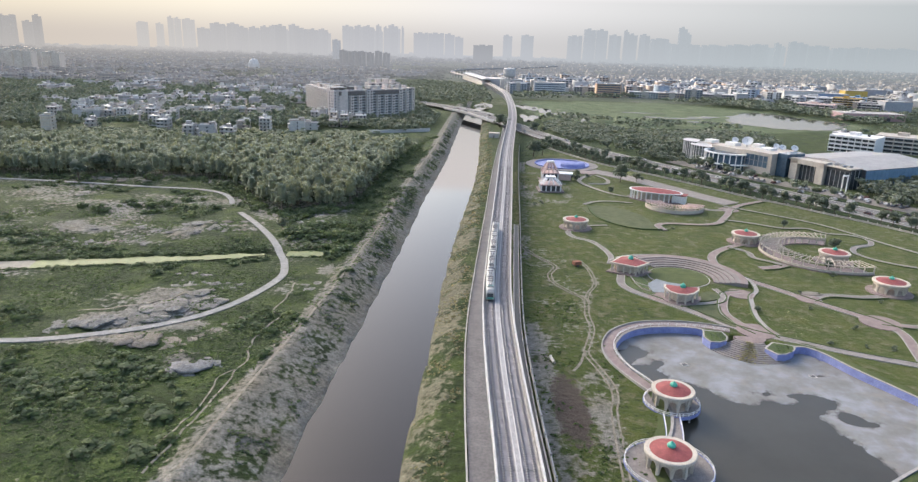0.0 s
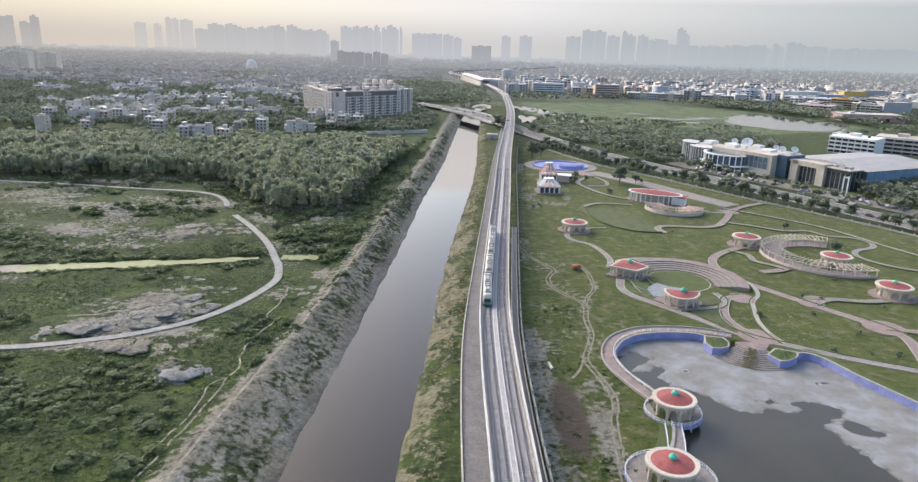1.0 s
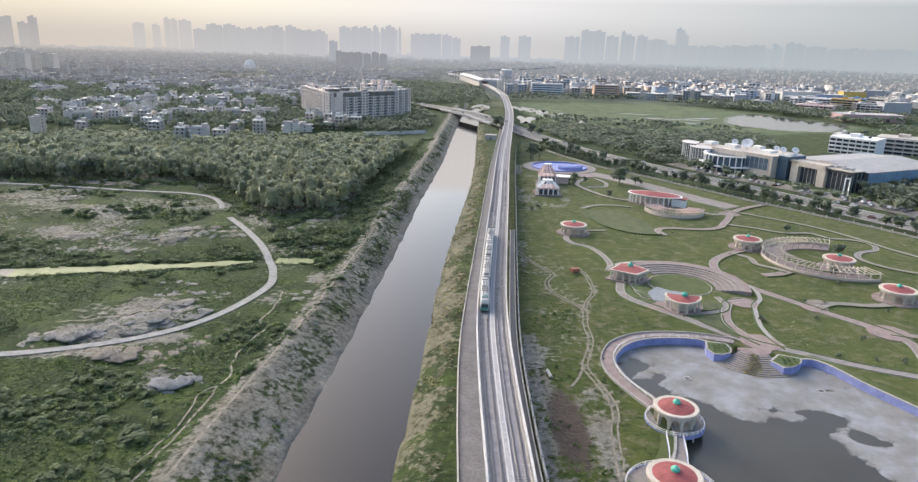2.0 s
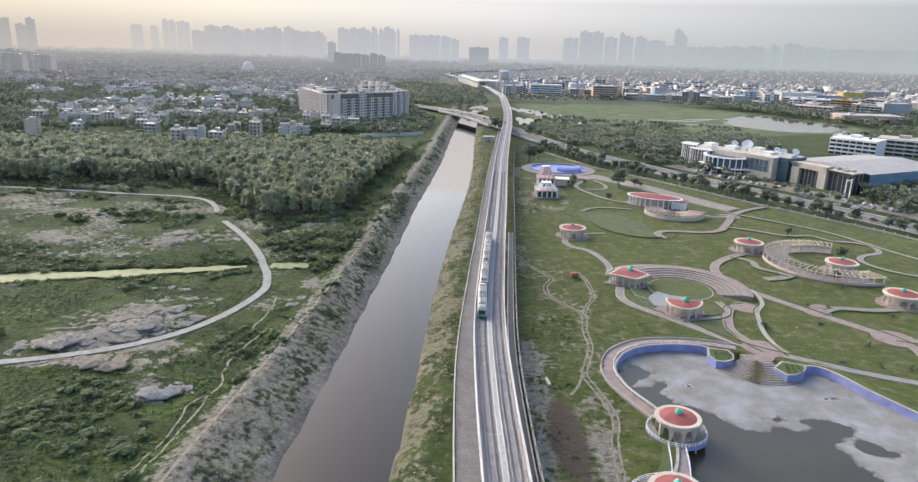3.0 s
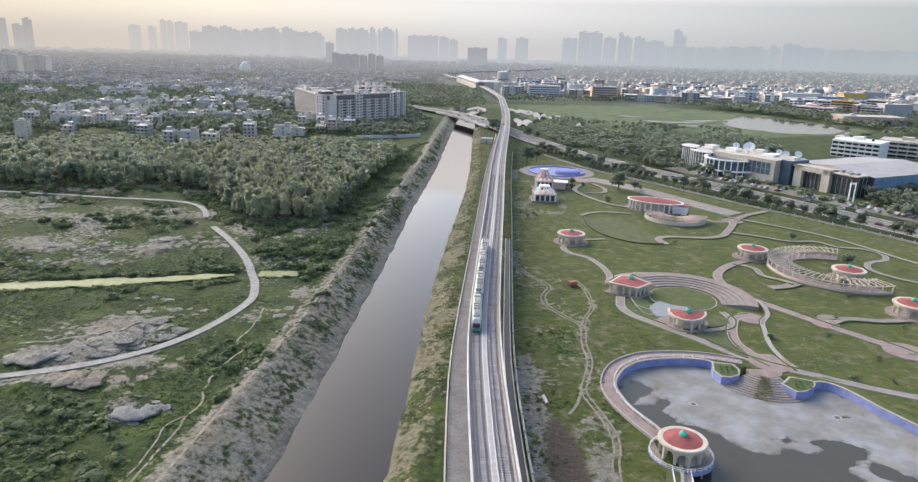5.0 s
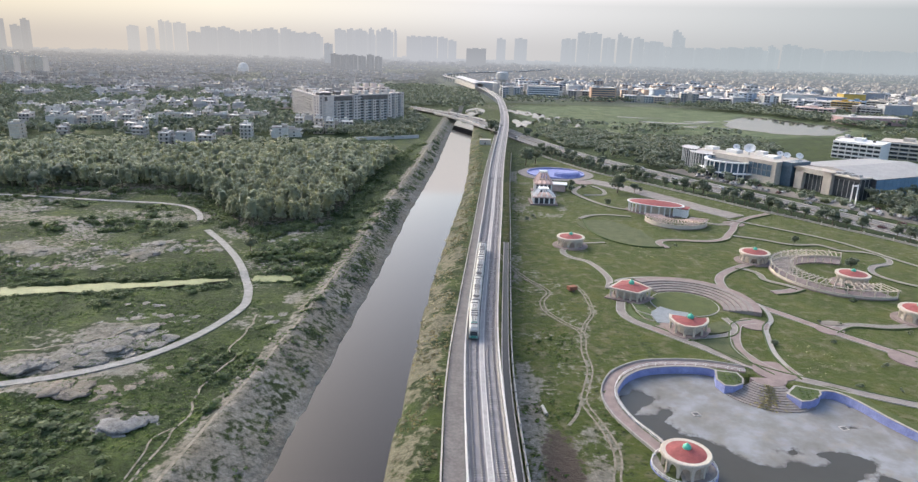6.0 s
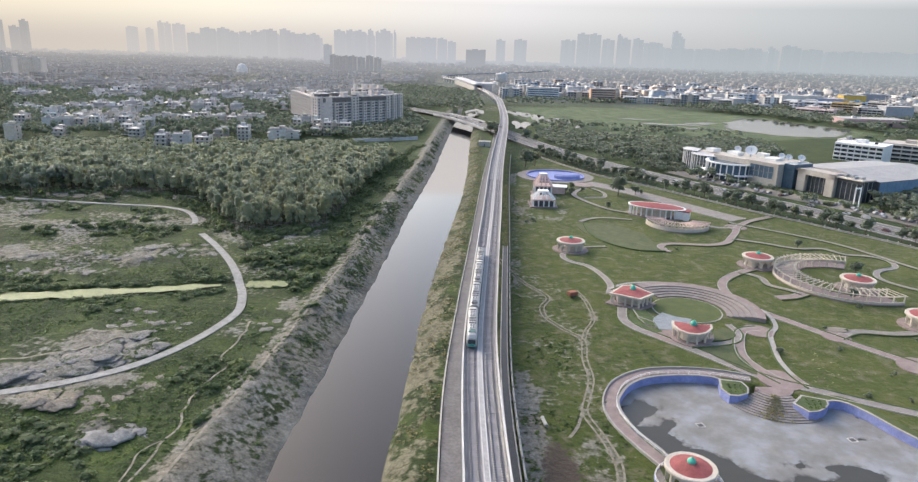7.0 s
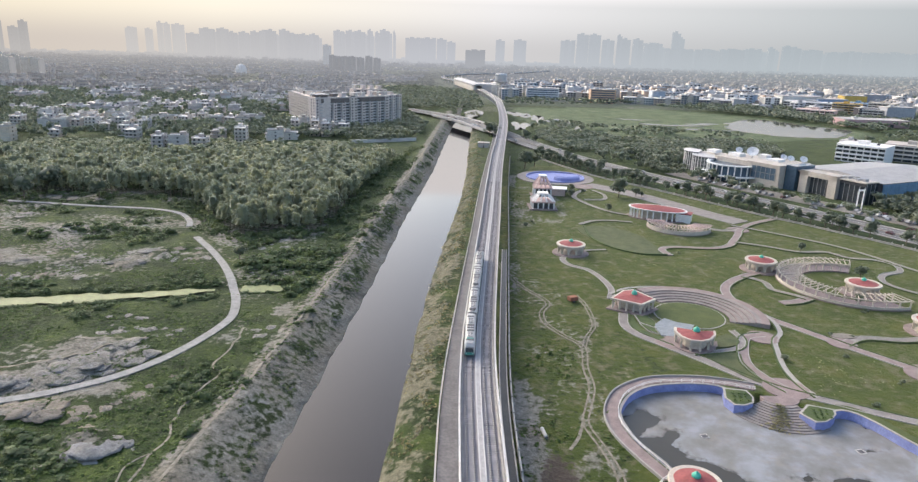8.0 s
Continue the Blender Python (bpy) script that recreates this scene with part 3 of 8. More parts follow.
# ---- the ground, one sheet to the horizon ----
def ground_sheet():
    xs = np.concatenate([np.linspace(-6000, -800, 24)[:-1], np.arange(-800, -320, 24), np.arange(-320, -190, 5), np.arange(-190, 130, 1.7), np.arange(130, 320, 6), np.arange(320, 800, 24), np.linspace(800, 6000, 24)])
    ys = np.concatenate([np.linspace(-1500, 40, 16)[:-1], np.arange(40, 420, 2.2), np.arange(420, 800, 6), np.arange(800, 1500, 24), np.linspace(1500, 6500, 26)])
    gx, gy = np.meshgrid(xs, ys)
    x, y = gx.ravel(), gy.ravel()
    z = height(x, y)
    n = len(xs)
    i, j = np.meshgrid(np.arange(n - 1), np.arange(len(ys) - 1))
    k = (i + j * n).ravel()
    ob = mesh_from("ground", np.stack([x, y, z], 1), np.stack([k, k + 1, k + n + 1, k + n], 1), [ground_material("ground_cover"), ground_material("far_ground_haze_glow", True)], (y[k] > 1130).astype(np.int32), smooth=True)
    right, left = x - canal_right(y), canal_left(y) - x
    crest = np.interp(y, [100, 155, 200, 250, 700], [20, 17, 15, 13, 12])
    soil = mounds(x, y) * ((x < -45) & (y < 470)) * 0.95
    soil = np.maximum(soil, np.where((left > 0) & (y < 1000), np.clip(1.25 - np.abs(left - crest - 1.0) / 6.5, 0, 0.78), 0))
    soil = np.maximum(soil, np.where((left > -2) & (left < crest) & (y < 1000), 0.74 + 0.14 * wave(x, y, 7, 31) + 0.14 * wave(x, y, 3, 32) - 0.05 * (left < 0.75 * crest) * (left > 0.3 * crest), 0))
    soil = np.maximum(soil, np.where((left > -2) & (left < 4.2), 0.95, 0))
    soil = np.maximum(soil, np.where((x < -58) & (y > 60) & (y < 440), 0.32 + 0.28 * wave(x, y, 24, 21) + 0.2 * wave(x, y, 9, 22) + np.where(y > 275, 0.16, np.where(y < 178, -0.3, 0.0)), 0))
    v = np.interp(y, VIADUCT[:, 1], VIADUCT[:, 0])
    strip = (x > v + 9) & (x < v + np.interp(y, [150, 178, 195, 210], [12.5, 15.5, 16, 13])) & (y < 206)
    soil = np.maximum(soil, np.where(strip, 0.82 + 0.25 * wave(x, y, 5, 33), 0))
    soil = np.maximum(soil, np.where((x > v + 9) & (x < v + 14) & (y > 270) & (y < 520), 0.5 + 0.4 * wave(x, y, 9, 33), 0))
    soil = np.maximum(soil, np.where((x > v + 9) & (x < 37) & (y < 174), 0.62 + 0.4 * wave(x, y, 6, 34), 0))
    soil = np.maximum(soil, np.where((x > v + 9) & (x < 44) & (y < 300), 0.36 + 0.3 * wave(x, y, 7, 35), 0))
    soil = np.maximum(soil, np.where((np.hypot((x - 46) / 22, (y - 425) / 55) < 1) & (x > v + 9), 0.55 + 0.35 * wave(x, y, 8, 23), 0))
    soil = np.maximum(soil, np.where((y > 1000) | (np.abs(x) > 700), np.where(y > 1450, 0.5, 0.45 + 0.3 * wave(x, y, 60, 39)), 0)) * ~within(x, y, MARSH)
    ruts = np.minimum(far_from(x, y, RUTS), far_from(x, y, RUTS_B))
    soil = np.maximum(soil, np.clip(0.74 - ruts / 6, 0, 0.62) * (ruts < 4) + 0.2 * wave(x, y, 4, 43) * (ruts < 4))
    dry = np.where((right > -1) & (right < 14) & (y < 900), np.where(right < 2.0, 0.85, np.interp(right, [2, 7, 10, 13], [0.78, 0.72, 0.5, 0.42])) + 0.28 * wave(x, y, 4, 36) + 0.2 * wave(x, y, 12, 38), 0)
    dry = np.maximum(dry, np.where((left > 0) & (left < crest + 9) & (y < 1000), 0.35, 0))
    lawn = within(x, y, PARK) * np.clip(0.62 + np.clip((x - np.interp(y, [100, 210, 250, 300], [60, 62, 52, 36])) / 14, 0, 1) * 0.75 + 0.15 * wave(x, y, 20, 37), 0, 1)
    edge_ = far_from(x, y, BOUNDARY)
    dry = np.maximum(dry, (within(x, y, PARK) & (edge_ < 34)) * (0.46 + 0.16 * wave(x, y, 13, 25)))
    lawn = np.maximum(lawn, ((x > v + 5) & (x < 60) & (y < 480)) * 0.75)
    dry = np.maximum(dry, ((x > v + 9) & (x < 62) & (y < 400)) * (0.34 + 0.22 * wave(x, y, 11, 26) + 0.12 * wave(x, y, 4, 27)))
    dry = np.maximum(dry, within(x, y, MARSH) * (0.47 + 0.25 * wave(x, y * 0.4, 30, 28) + 0.15 * wave(x, y * 0.4, 9, 29)))
    lawn = np.maximum(lawn, within(x, y, MARSH) * 0.8)
    col = np.stack([np.clip(soil, 0, 1), np.clip(lawn, 0, 1), np.clip(dry, 0, 1), within(x, y, MARSH).astype(float)], 1).astype(np.float32)
    tilled = np.clip(1.6 - np.hypot((x - 27.0) / 4.6, (y - 152) / 19), 0, 1)
    layer = ob.data.attributes.new("tilled", "FLOAT", "POINT")
    layer.data.foreach_set("value", tilled.astype(np.float32))
    layer = ob.data.attributes.new("cover", "FLOAT_COLOR", "POINT")
    layer.data.foreach_set("color", col.ravel())
    return tagged(ob, "grassy waste ground, dry banks and mown lawns on one plain", "ground", kind="structure")


def ground_material(name, haze_emit=False):
    m, nt, bsdf = nodes_of(name)
    att = nt.nodes.new("ShaderNodeAttribute")
    att.attribute_name = "cover"
    split = nt.nodes.new("ShaderNodeSeparateColor")
    nt.links.new(att.outputs["Color"], split.inputs[0])
    soil, lawn, dry = split.outputs
    n1, n2, n3 = noise_of(nt, 0.09, 5), noise_of(nt, 0.5, 5), noise_of(nt, 2.5, 3)
    wild = ramp(nt, n2, [(0.3, (0.019, 0.0318, 0.0088)), (0.5, (0.031, 0.0488, 0.0124)), (0.72, (0.0505, 0.074, 0.0182))])
    wild = mix(nt, wild, ramp(nt, n3, [(0.3, (0.52, 0.55, 0.52)), (0.7, (1.5, 1.46, 1.34))]), 1.0, "MULTIPLY")
    wild = mix(nt, wild, ramp(nt, n1, [(0.36, (0.6, 0.64, 0.6)), (0.5, (0.95, 0.95, 0.9)), (0.64, (1.5, 1.42, 1.1))]), 1.0, "MULTIPLY")
    grass = ramp(nt, n1, [(0.3, (0.043, 0.0615, 0.011)), (0.5, (0.057, 0.076, 0.0138)), (0.72, (0.082, 0.09, 0.0205))])
    grass = mix(nt, grass, ramp(nt, n3, [(0.3, (0.7, 0.73, 0.68)), (0.7, (1.26, 1.22, 1.2))]), 1.0, "MULTIPLY")
    grass = mix(nt, grass, (0.14, 0.125, 0.085), ramp(nt, noise_of(nt, 0.23, 5), [(0.5, (0, 0, 0)), (0.68, (0.8, 0.8, 0.8))]))
    grass = mix(nt, grass, (0.05, 0.07, 0.028), ramp(nt, noise_of(nt, 0.35, 6), [(0.58, (0, 0, 0)), (0.74, (0.6, 0.6, 0.6))]))
    straw = ramp(nt, n2, [(0.3, (0.0918, 0.086, 0.0534)), (0.6, (0.158, 0.148, 0.104)), (0.8, (0.209, 0.196, 0.148))])
    earth = ramp(nt, n2, [(0.25, (0.101, 0.0973, 0.0851)), (0.5, (0.169, 0.165, 0.147)), (0.75, (0.262, 0.257, 0.232))])
    earth = mix(nt, earth, ramp(nt, noise_of(nt, 0.06, 4), [(0.35, (0.88, 0.82, 0.74)), (0.65, (1.06, 1.06, 1.06))]), 1.0, "MULTIPLY")

    clods = ramp(nt, noise_of(nt, 1.4, 5, 0.75), [(0.34, (0.62, 0.61, 0.6)), (0.66, (1.34, 1.33, 1.32))])
    earth, straw = mix(nt, earth, clods, 1.0, "MULTIPLY"), mix(nt, straw, clods, 1.0, "MULTIPLY")

    def cover(amount, edge):
        return maths(nt, "MULTIPLY", maths(nt, "SUBTRACT", maths(nt, "ADD", amount, maths(nt, "MULTIPLY", maths(nt, "SUBTRACT", n2, 0.5), 1.5)), edge), 5.0, True)

    col = mix(nt, wild, grass, cover(lawn, 0.5))
    col = mix(nt, col, straw, cover(dry, 0.62))
    col = mix(nt, col, earth, cover(soil, 0.55))
    turned_soil = nt.nodes.new("ShaderNodeAttribute")
    turned_soil.attribute_name = "tilled"
    col = mix(nt, col, ramp(nt, n3, [(0.3, (0.045, 0.034, 0.028)), (0.7, (0.09, 0.07, 0.057))]), cover(turned_soil.outputs["Fac"], 0.6))
    reeds = ramp(nt, noise_of(nt, 0.05, 8, 0.75), [(0.32, (0.042, 0.062, 0.03)), (0.48, (0.078, 0.105, 0.048)), (0.6, (0.115, 0.137, 0.07)), (0.72, (0.21, 0.21, 0.165))])
    col = mix(nt, col, reeds, att.outputs["Alpha"])
    nt.links.new(col, bsdf.inputs["Base Color"])
    bsdf.inputs["Roughness"].default_value = 0.95
    bsdf.inputs["Specular IOR Level"].default_value = 0.15
    # slight sheen that stands in for haze where the ground is seen flat
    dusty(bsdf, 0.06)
    bump(nt, bsdf, maths(nt, "ADD", n2, maths(nt, "MULTIPLY", n3, 0.4)), 1.0, 0.7)
    # the far ground glows with painted haze as well
    if haze_emit:
        emitted_haze(nt, bsdf)
    return m


ground = ground_sheet()


def flat_water(name, outline, z, material, label, category="water"):
    bm = bmesh.new()
    bm.faces.new([bm.verts.new((p[0], p[1], z)) for p in outline])
    bmesh.ops.triangulate(bm, faces=bm.faces)
    return tagged(part(name, bm, material), label, category, kind="structure")


cy = np.arange(-100, 1000, 20.0)
flat_water("canal_water", [(canal_left(v) - 2, v) for v in cy] + [(canal_right(v) + 2, v) for v in cy[::-1]], WATER_Z, M_WATER, "still dark canal water that mirrors the pale sky")


def patch(cx, cy_, rx, ry, turn, seed, n=40, ragged=0.25):
    """A ragged oval outline."""
    rng = np.random.RandomState(seed)
    ph, out = rng.uniform(0, 6.28, 5), []
    for a in np.linspace(0, 2 * np.pi, n, endpoint=False):
        r = 1 + ragged * sum(math.sin((k + 2) * a + ph[k]) / (1 + 0.5 * k) for k in range(5)) * 0.6
        u, v = rx * r * math.cos(a), ry * r * math.sin(a)
        out.append((cx + u * math.cos(turn) - v * math.sin(turn), cy_ + u * math.sin(turn) + v * math.cos(turn)))
    return out


def strip_outline(line, half, ragged, seed):
    rng = np.random.RandomState(seed)
    r = sides(line)
    h = np.interp(np.linspace(0, 1, len(line)), np.linspace(0, 1, len(half)), half) + rng.uniform(-ragged, ragged, len(line))
    return [tuple(p + q * w) for p, q, w in zip(line[:, :2], r, h)] + [tuple(p - q * w) for p, q, w in zip(line[::-1, :2], r[::-1], h[::-1])]


flat_water("algae_pond", strip_outline(POND_AXIS[20:], [4.6, 5.6, 3.8, 4.6, 2.6, 3.2, 1.4], 1.3, 3), -0.42, M_ALGAE, "long shallow pond covered with yellow-green duckweed", "pond")
flat_water("muddy_pond", strip_outline(POND_AXIS[:22], [5, 5.5, 4.6], 0.5, 4), -0.44, M_MUDPOND, "pale muddy end of the shallow pond", "pond")
flat_water("small_algae_pond", strip_outline(POND_AXIS_B, [3.2, 4.6, 4.0, 2.5], 0.3, 5), -0.42, M_ALGAE, "small green pond beside the cement track", "pond")
shore = spline([(355, 930), (396, 985), (436, 1004), (448, 978), (466, 931), (491, 890), (468, 842), (416, 802), (376, 804), (347, 830), (335, 864)], 4.0, True)
shore = shore + np.stack([7 * wave(shore[:, 0], shore[:, 1], 9, 41), 7 * wave(shore[:, 0], shore[:, 1], 9, 42)], 1)
flat_water("marsh_lake", shore, 0.35, M_PONDWATER, "broad shallow lake that mirrors the sky beyond the marsh", "pond")
for k, (cx, cy_, rx, ry, turn) in enumerate(((86, 980, 11, 42, 0.1), (79, 840, 8, 42, -0.1), (109, 918, 7, 46, -0.12), (127, 905, 8, 26, -0.2), (135, 866, 7, 26, -0.2), (149, 840, 5, 22, -0.2), (101, 965, 5, 20, 0), (270, 892, 30, 9, -0.2), (318, 915, 20, 10, 0.1), (300, 850, 24, 7, -0.1), (240, 950, 22, 6, 0))):
    flat_water("marsh_pool", patch(cx, cy_, rx, ry, turn, 40 + k, ragged=0.6), 0.35, M_PONDWATER, "shallow marsh pool that mirrors the sky among reeds", "pond")
for cx, cy_, rx, ry, turn, s in ((27, 975, 12, 58, -0.12, 60), (-44, 1460, 13, 118, 0.2, 61)):
    flat_water("far_canal_reach", patch(cx, cy_, rx, ry, turn, s, ragged=0.15), 0.4, M_PONDWATER, "bright far reach of the canal beyond the road", "canal")

# ---- roads, tracks and paths ----


def road(name, line, profile, material, label, category="path", base=None, kind="structure"):
    return tagged(part(name, sweep(bmesh.new(), line, profile, base=base), material), label, category, kind=kind)


near = VIADUCT[VIADUCT[:, 1] < 770]
road("service_road", near, slab(-8.9, -1.5, -0.6, 0.16), M_ASPHALT, "grey service road beside the metro viaduct", "road")
zA, zB = height(LEFTPATH_A[:, 0], LEFTPATH_A[:, 1]), height(LEFTPATH_B[:, 0], LEFTPATH_B[:, 1])
road("cement_track", LEFTPATH_A, slab(-1.5, 1.5, -1.5, 0.28), M_EARTHPATH, "pale cement track curving over waste ground", base=zA)
road("cement_track", LEFTPATH_B, slab(-1.4, 1.4, -1.5, 0.28), M_EARTHPATH, "pale cement track beside the wood", base=zB)
ROADZ = np.interp(np.hypot(ROAD[:, 0] - 12, (ROAD[:, 1] - 845)), [0, 90, 260], [4.2, 3.4, 0.25])
road("main_road", ROAD, slab(-11.5, 11.5, -0.9, 0), M_ROAD, "wide grey dual carriageway crossing the canal", "road", ROADZ)
road("road_median", ROAD, slab(-0.8, 0.8, 0, 0.3), M_DIRT, "pale raised median of the dual carriageway", "median", ROADZ)
for a in (-11.4, 10.9):
    road("road_kerb", ROAD, slab(a, a + 0.5, 0.002, 0.25), M_CONCRETE, "pale kerb along the dual carriageway", "kerb", ROADZ)
for a in (-6.2, 6.0):
    road("lane_line", ROAD, slab(a, a + 0.15, -0.05, 0.012), M_LANE, "worn white lane line", "marking", ROADZ)
for line, w, half, label in ((RUTS, 0.75, 0.24, "worn pale wheel track over rough grass"), (RUTS_B, 0.6, 0.2, "faint wheel track over rough grass")):
    for off in (-w, w):
        road("wheel_track", line + (off, 0), slab(-half, half, -0.4, 0.17), M_MUDTRACK, label, "track")
road("foot_track", spline([(36.2, 185), (33.3, 176.5), (30.6, 171.7)], 1.5), slab(-0.4, 0.4, -0.4, 0.16), M_MUDTRACK, "worn dusty spur off the wheel track", "track")
crest_y = np.arange(120, 640, 3.0)
crest_line = np.stack([canal_left(crest_y) - np.interp(crest_y, [100, 155, 200, 250, 700], [20, 17, 15, 13, 12]) - 1.2 + 0.7 * wave(crest_y, crest_y, 14, 25), crest_y], 1)
road("foot_track", crest_line, slab(-0.38, 0.38, -0.8, 0.14), M_MUDTRACK, "pale trodden path along the crest of the canal bank", "track", height(*crest_line.T))
for line, w in ((spline([(-62, 236), (-61.5, 219.8), (-62.7, 208.8), (-59.5, 205.6), (-61.5, 194.5), (-62.3, 181.9), (-60.5, 172.1), (-61.3, 166.4), (-61.2, 159.2), (-61.7, 152.5), (-63, 140), (-66, 120)], 1.0), 0.28),
                (spline([(-61.3, 166.4), (-64.3, 161), (-64, 155.2), (-64.2, 146), (-68, 128)], 1.0), 0.2), (spline([(-124, 203), (-112, 206), (-103, 210), (-95, 218), (-88, 226)], 1.5), 0.4)):
    line = line + np.stack([0.5 * wave(line[:, 0], line[:, 1], 3.5, 24), 0 * line[:, 0]], 1)
    road("foot_track", line, slab(-w, w, -0.8, 0.12), M_MUDTRACK, "narrow trodden footpath over waste ground", "track", height(*line.T))

# ---- the metro viaduct ----
RAILZ = 10.2
viaduct = thing("metro_viaduct", "pale concrete metro viaduct with twin tracks on piers", "viaduct", kind="structure")
near = VIADUCT[VIADUCT[:, 1] < 1420]
deckz = np.full(len(VIADUCT), RAILZ - 0.9)
part("deck", sweep(bmesh.new(), VIADUCT, [(-4.25, 0.35), (-2.4, -1.6), (2.4, -1.6), (4.25, 0.35), (4.25, 0.55), (-4.25, 0.55)], base=deckz), M_DECK, viaduct, "grey box girder with dusty track bed")
for a, n in ((-4.6, "parapet"), (4.2, "parapet")):
    part(n, sweep(bmesh.new(), VIADUCT, slab(a, a + 0.4, 0.2, 1.75), base=deckz), M_PARAPET, viaduct, "pale precast parapet")
part("walkway", sweep(bmesh.new(), VIADUCT, slab(-0.7, 0.7, 0.552, 0.86), base=deckz), M_WALKWAY, viaduct, "raised pale cable walkway between the tracks")
for a in (-4.05, 3.65):
    part("cable_trough", sweep(bmesh.new(), near, slab(a, a + 0.4, 0.552, 0.85), base=deckz[: len(near)]), M_RUBBLE, viaduct)
for a in (-0.62, 0.42):
    part("cable_tray", sweep(bmesh.new(), near, slab(a, a + 0.2, 0.862, 0.94), base=deckz[: len(near)]), M_PARAPET, viaduct, "pale cable tray lid")
for c in (-2.25, 2.25):
    for s in (-0.72, 0.72):
        part("track_plinth", sweep(bmesh.new(), near, slab(c + s - 0.2, c + s + 0.2, 0.552, 0.74), base=deckz[: len(near)]), M_PLINTH, viaduct)
        part("rail", sweep(bmesh.new(), near, slab(c + s - 0.06, c + s + 0.06, 0.742, 0.9), base=deckz[: len(near)]), M_RAIL, viaduct, "dull steel rail")
arc = np.concatenate([[0], np.cumsum(np.linalg.norm(np.diff(VIADUCT, axis=0), axis=1))])
bar = np.array([(-0.5, -0.13, 0), (0.5, -0.13, 0), (0.5, 0.13, 0), (-0.5, 0.13, 0), (-0.5, -0.13, 0.06), (0.5, -0.13, 0.06), (0.5, 0.13, 0.06), (-0.5, 0.13, 0.06)])
bar_faces = np.array([(4, 5, 6, 7), (0, 1, 5, 4), (1, 2, 6, 5), (2, 3, 7, 6), (3, 0, 4, 7)])
for c in (-2.25, 2.25):
    places = []
    for s in np.arange(60, 640, 0.8):
        x, y, x2, y2 = (np.interp(q, arc, VIADUCT[:, k]) for q in (s, s + 1) for k in (0, 1))
        h = math.atan2(-(x2 - x), y2 - y)
        for side in (-0.72, 0.72):
            places.append((0, x + (c + side) * math.cos(h), y + (c + side) * math.sin(h), RAILZ - 0.165, 0.5, 1, 1, h))
    clips = joined("rail_clips", [(bar, bar_faces, np.zeros(5, int))], places, [M_SHADE])
    clips.parent = viaduct
    tagged(clips, "dark rail clips on the plinths", kind="stuff")
bm = bmesh.new()
lathe(bm, [(1.1, 0.0), (1.1, 6.3), (2.0, 7.2), (2.0, 7.75)], n=12)
bmesh.ops.contextual_create(bm, geom=[e for e in bm.edges if e.is_boundary and e.verts[0].co.z > 7])
pier = part("pier", bm, M_CONCRETE, viaduct, "round concrete pier with flared head")
stations = np.arange(230, 2300, 27.0)
px_, py_ = np.interp(stations, arc, VIADUCT[:, 0]), np.interp(stations, arc, VIADUCT[:, 1])
pier.matrix_basis = pose(px_[0], py_[0], 0)
for a, b in zip(px_[1:], py_[1:]):
    share("pier", pier.data, pose(a, b, 0), viaduct)
# thin joints between the spans, and small boxes on the parapets
vr = sides(VIADUCT)
joint = boxed(-4.1, 4.1, -0.05, 0.05, 0, 0.05)
spare = part("span_joint", joint, M_SHADE, viaduct)
jdata = spare.data
bpy.data.objects.remove(spare)
for a, b, s in zip(px_, py_, stations):
    if b < 700:
        i = int(np.searchsorted(arc, s))
        turn = math.degrees(math.atan2(vr[i][1], vr[i][0]))
        share("span_joint", jdata, pose(a, b, RAILZ - 0.34, 0, 0, turn), viaduct)


# ---- the train ----
def rail_pose(s, side):
    """A pose on the viaduct's rails, s metres along it, side metres to its right."""
    x, y = np.interp(s, arc, VIADUCT[:, 0]), np.interp(s, arc, VIADUCT[:, 1])
    x2, y2 = np.interp(s + 1, arc, VIADUCT[:, 0]), np.interp(s + 1, arc, VIADUCT[:, 1])
    h = math.atan2(-(x2 - x), y2 - y)
    return pose(x + side * math.cos(h), y + side * math.sin(h), RAILZ, 0, 0, math.degrees(h))


train = thing("metro_train", "silver four-car metro train with teal front on the viaduct", "train")
s0 = float(np.interp(197.5, VIADUCT[:, 1], arc))
CARL = 21.2


def car_shell(front, rear):
    """One car along +y, 2.9 m wide, its roof rounded, the ends raked where they are cabs."""
    prof = [(-1.35, 0.35), (-1.45, 1.0), (-1.45, 2.9), (-1.2, 3.45), (-0.7, 3.7), (0.7, 3.7), (1.2, 3.45), (1.45, 2.9), (1.45, 1.0), (1.35, 0.35)]
    bm = bmesh.new()
    rings = []
    for y, k, low in ([(0.0, 0.86, 0.72), (0.7, 0.96, 0.93), (1.8, 1, 1)] if front else [(0.0, 1, 1)]) + ([(CARL - 2.6, 1, 1), (CARL - 1.5, 0.96, 0.93), (CARL - 0.8, 0.86, 0.72)] if rear else [(CARL - 0.8, 1, 1)]):
        rings.append([bm.verts.new((x * k, y, 0.35 + (z - 0.35) * low)) for x, z in prof])
    for a, b in zip(rings, rings[1:]):
        for j in range(len(prof)):
            k = (j + 1) % len(prof)
            f = bm.faces.new((a[j], a[k], b[k], b[j]))
            f.material_index = 1 if 2 <= j <= 6 else 0
    bm.faces.new(rings[0][::-1])
    bm.faces.new(rings[-1])
    bmesh.ops.recalc_face_normals(bm, faces=bm.faces)
    return bm


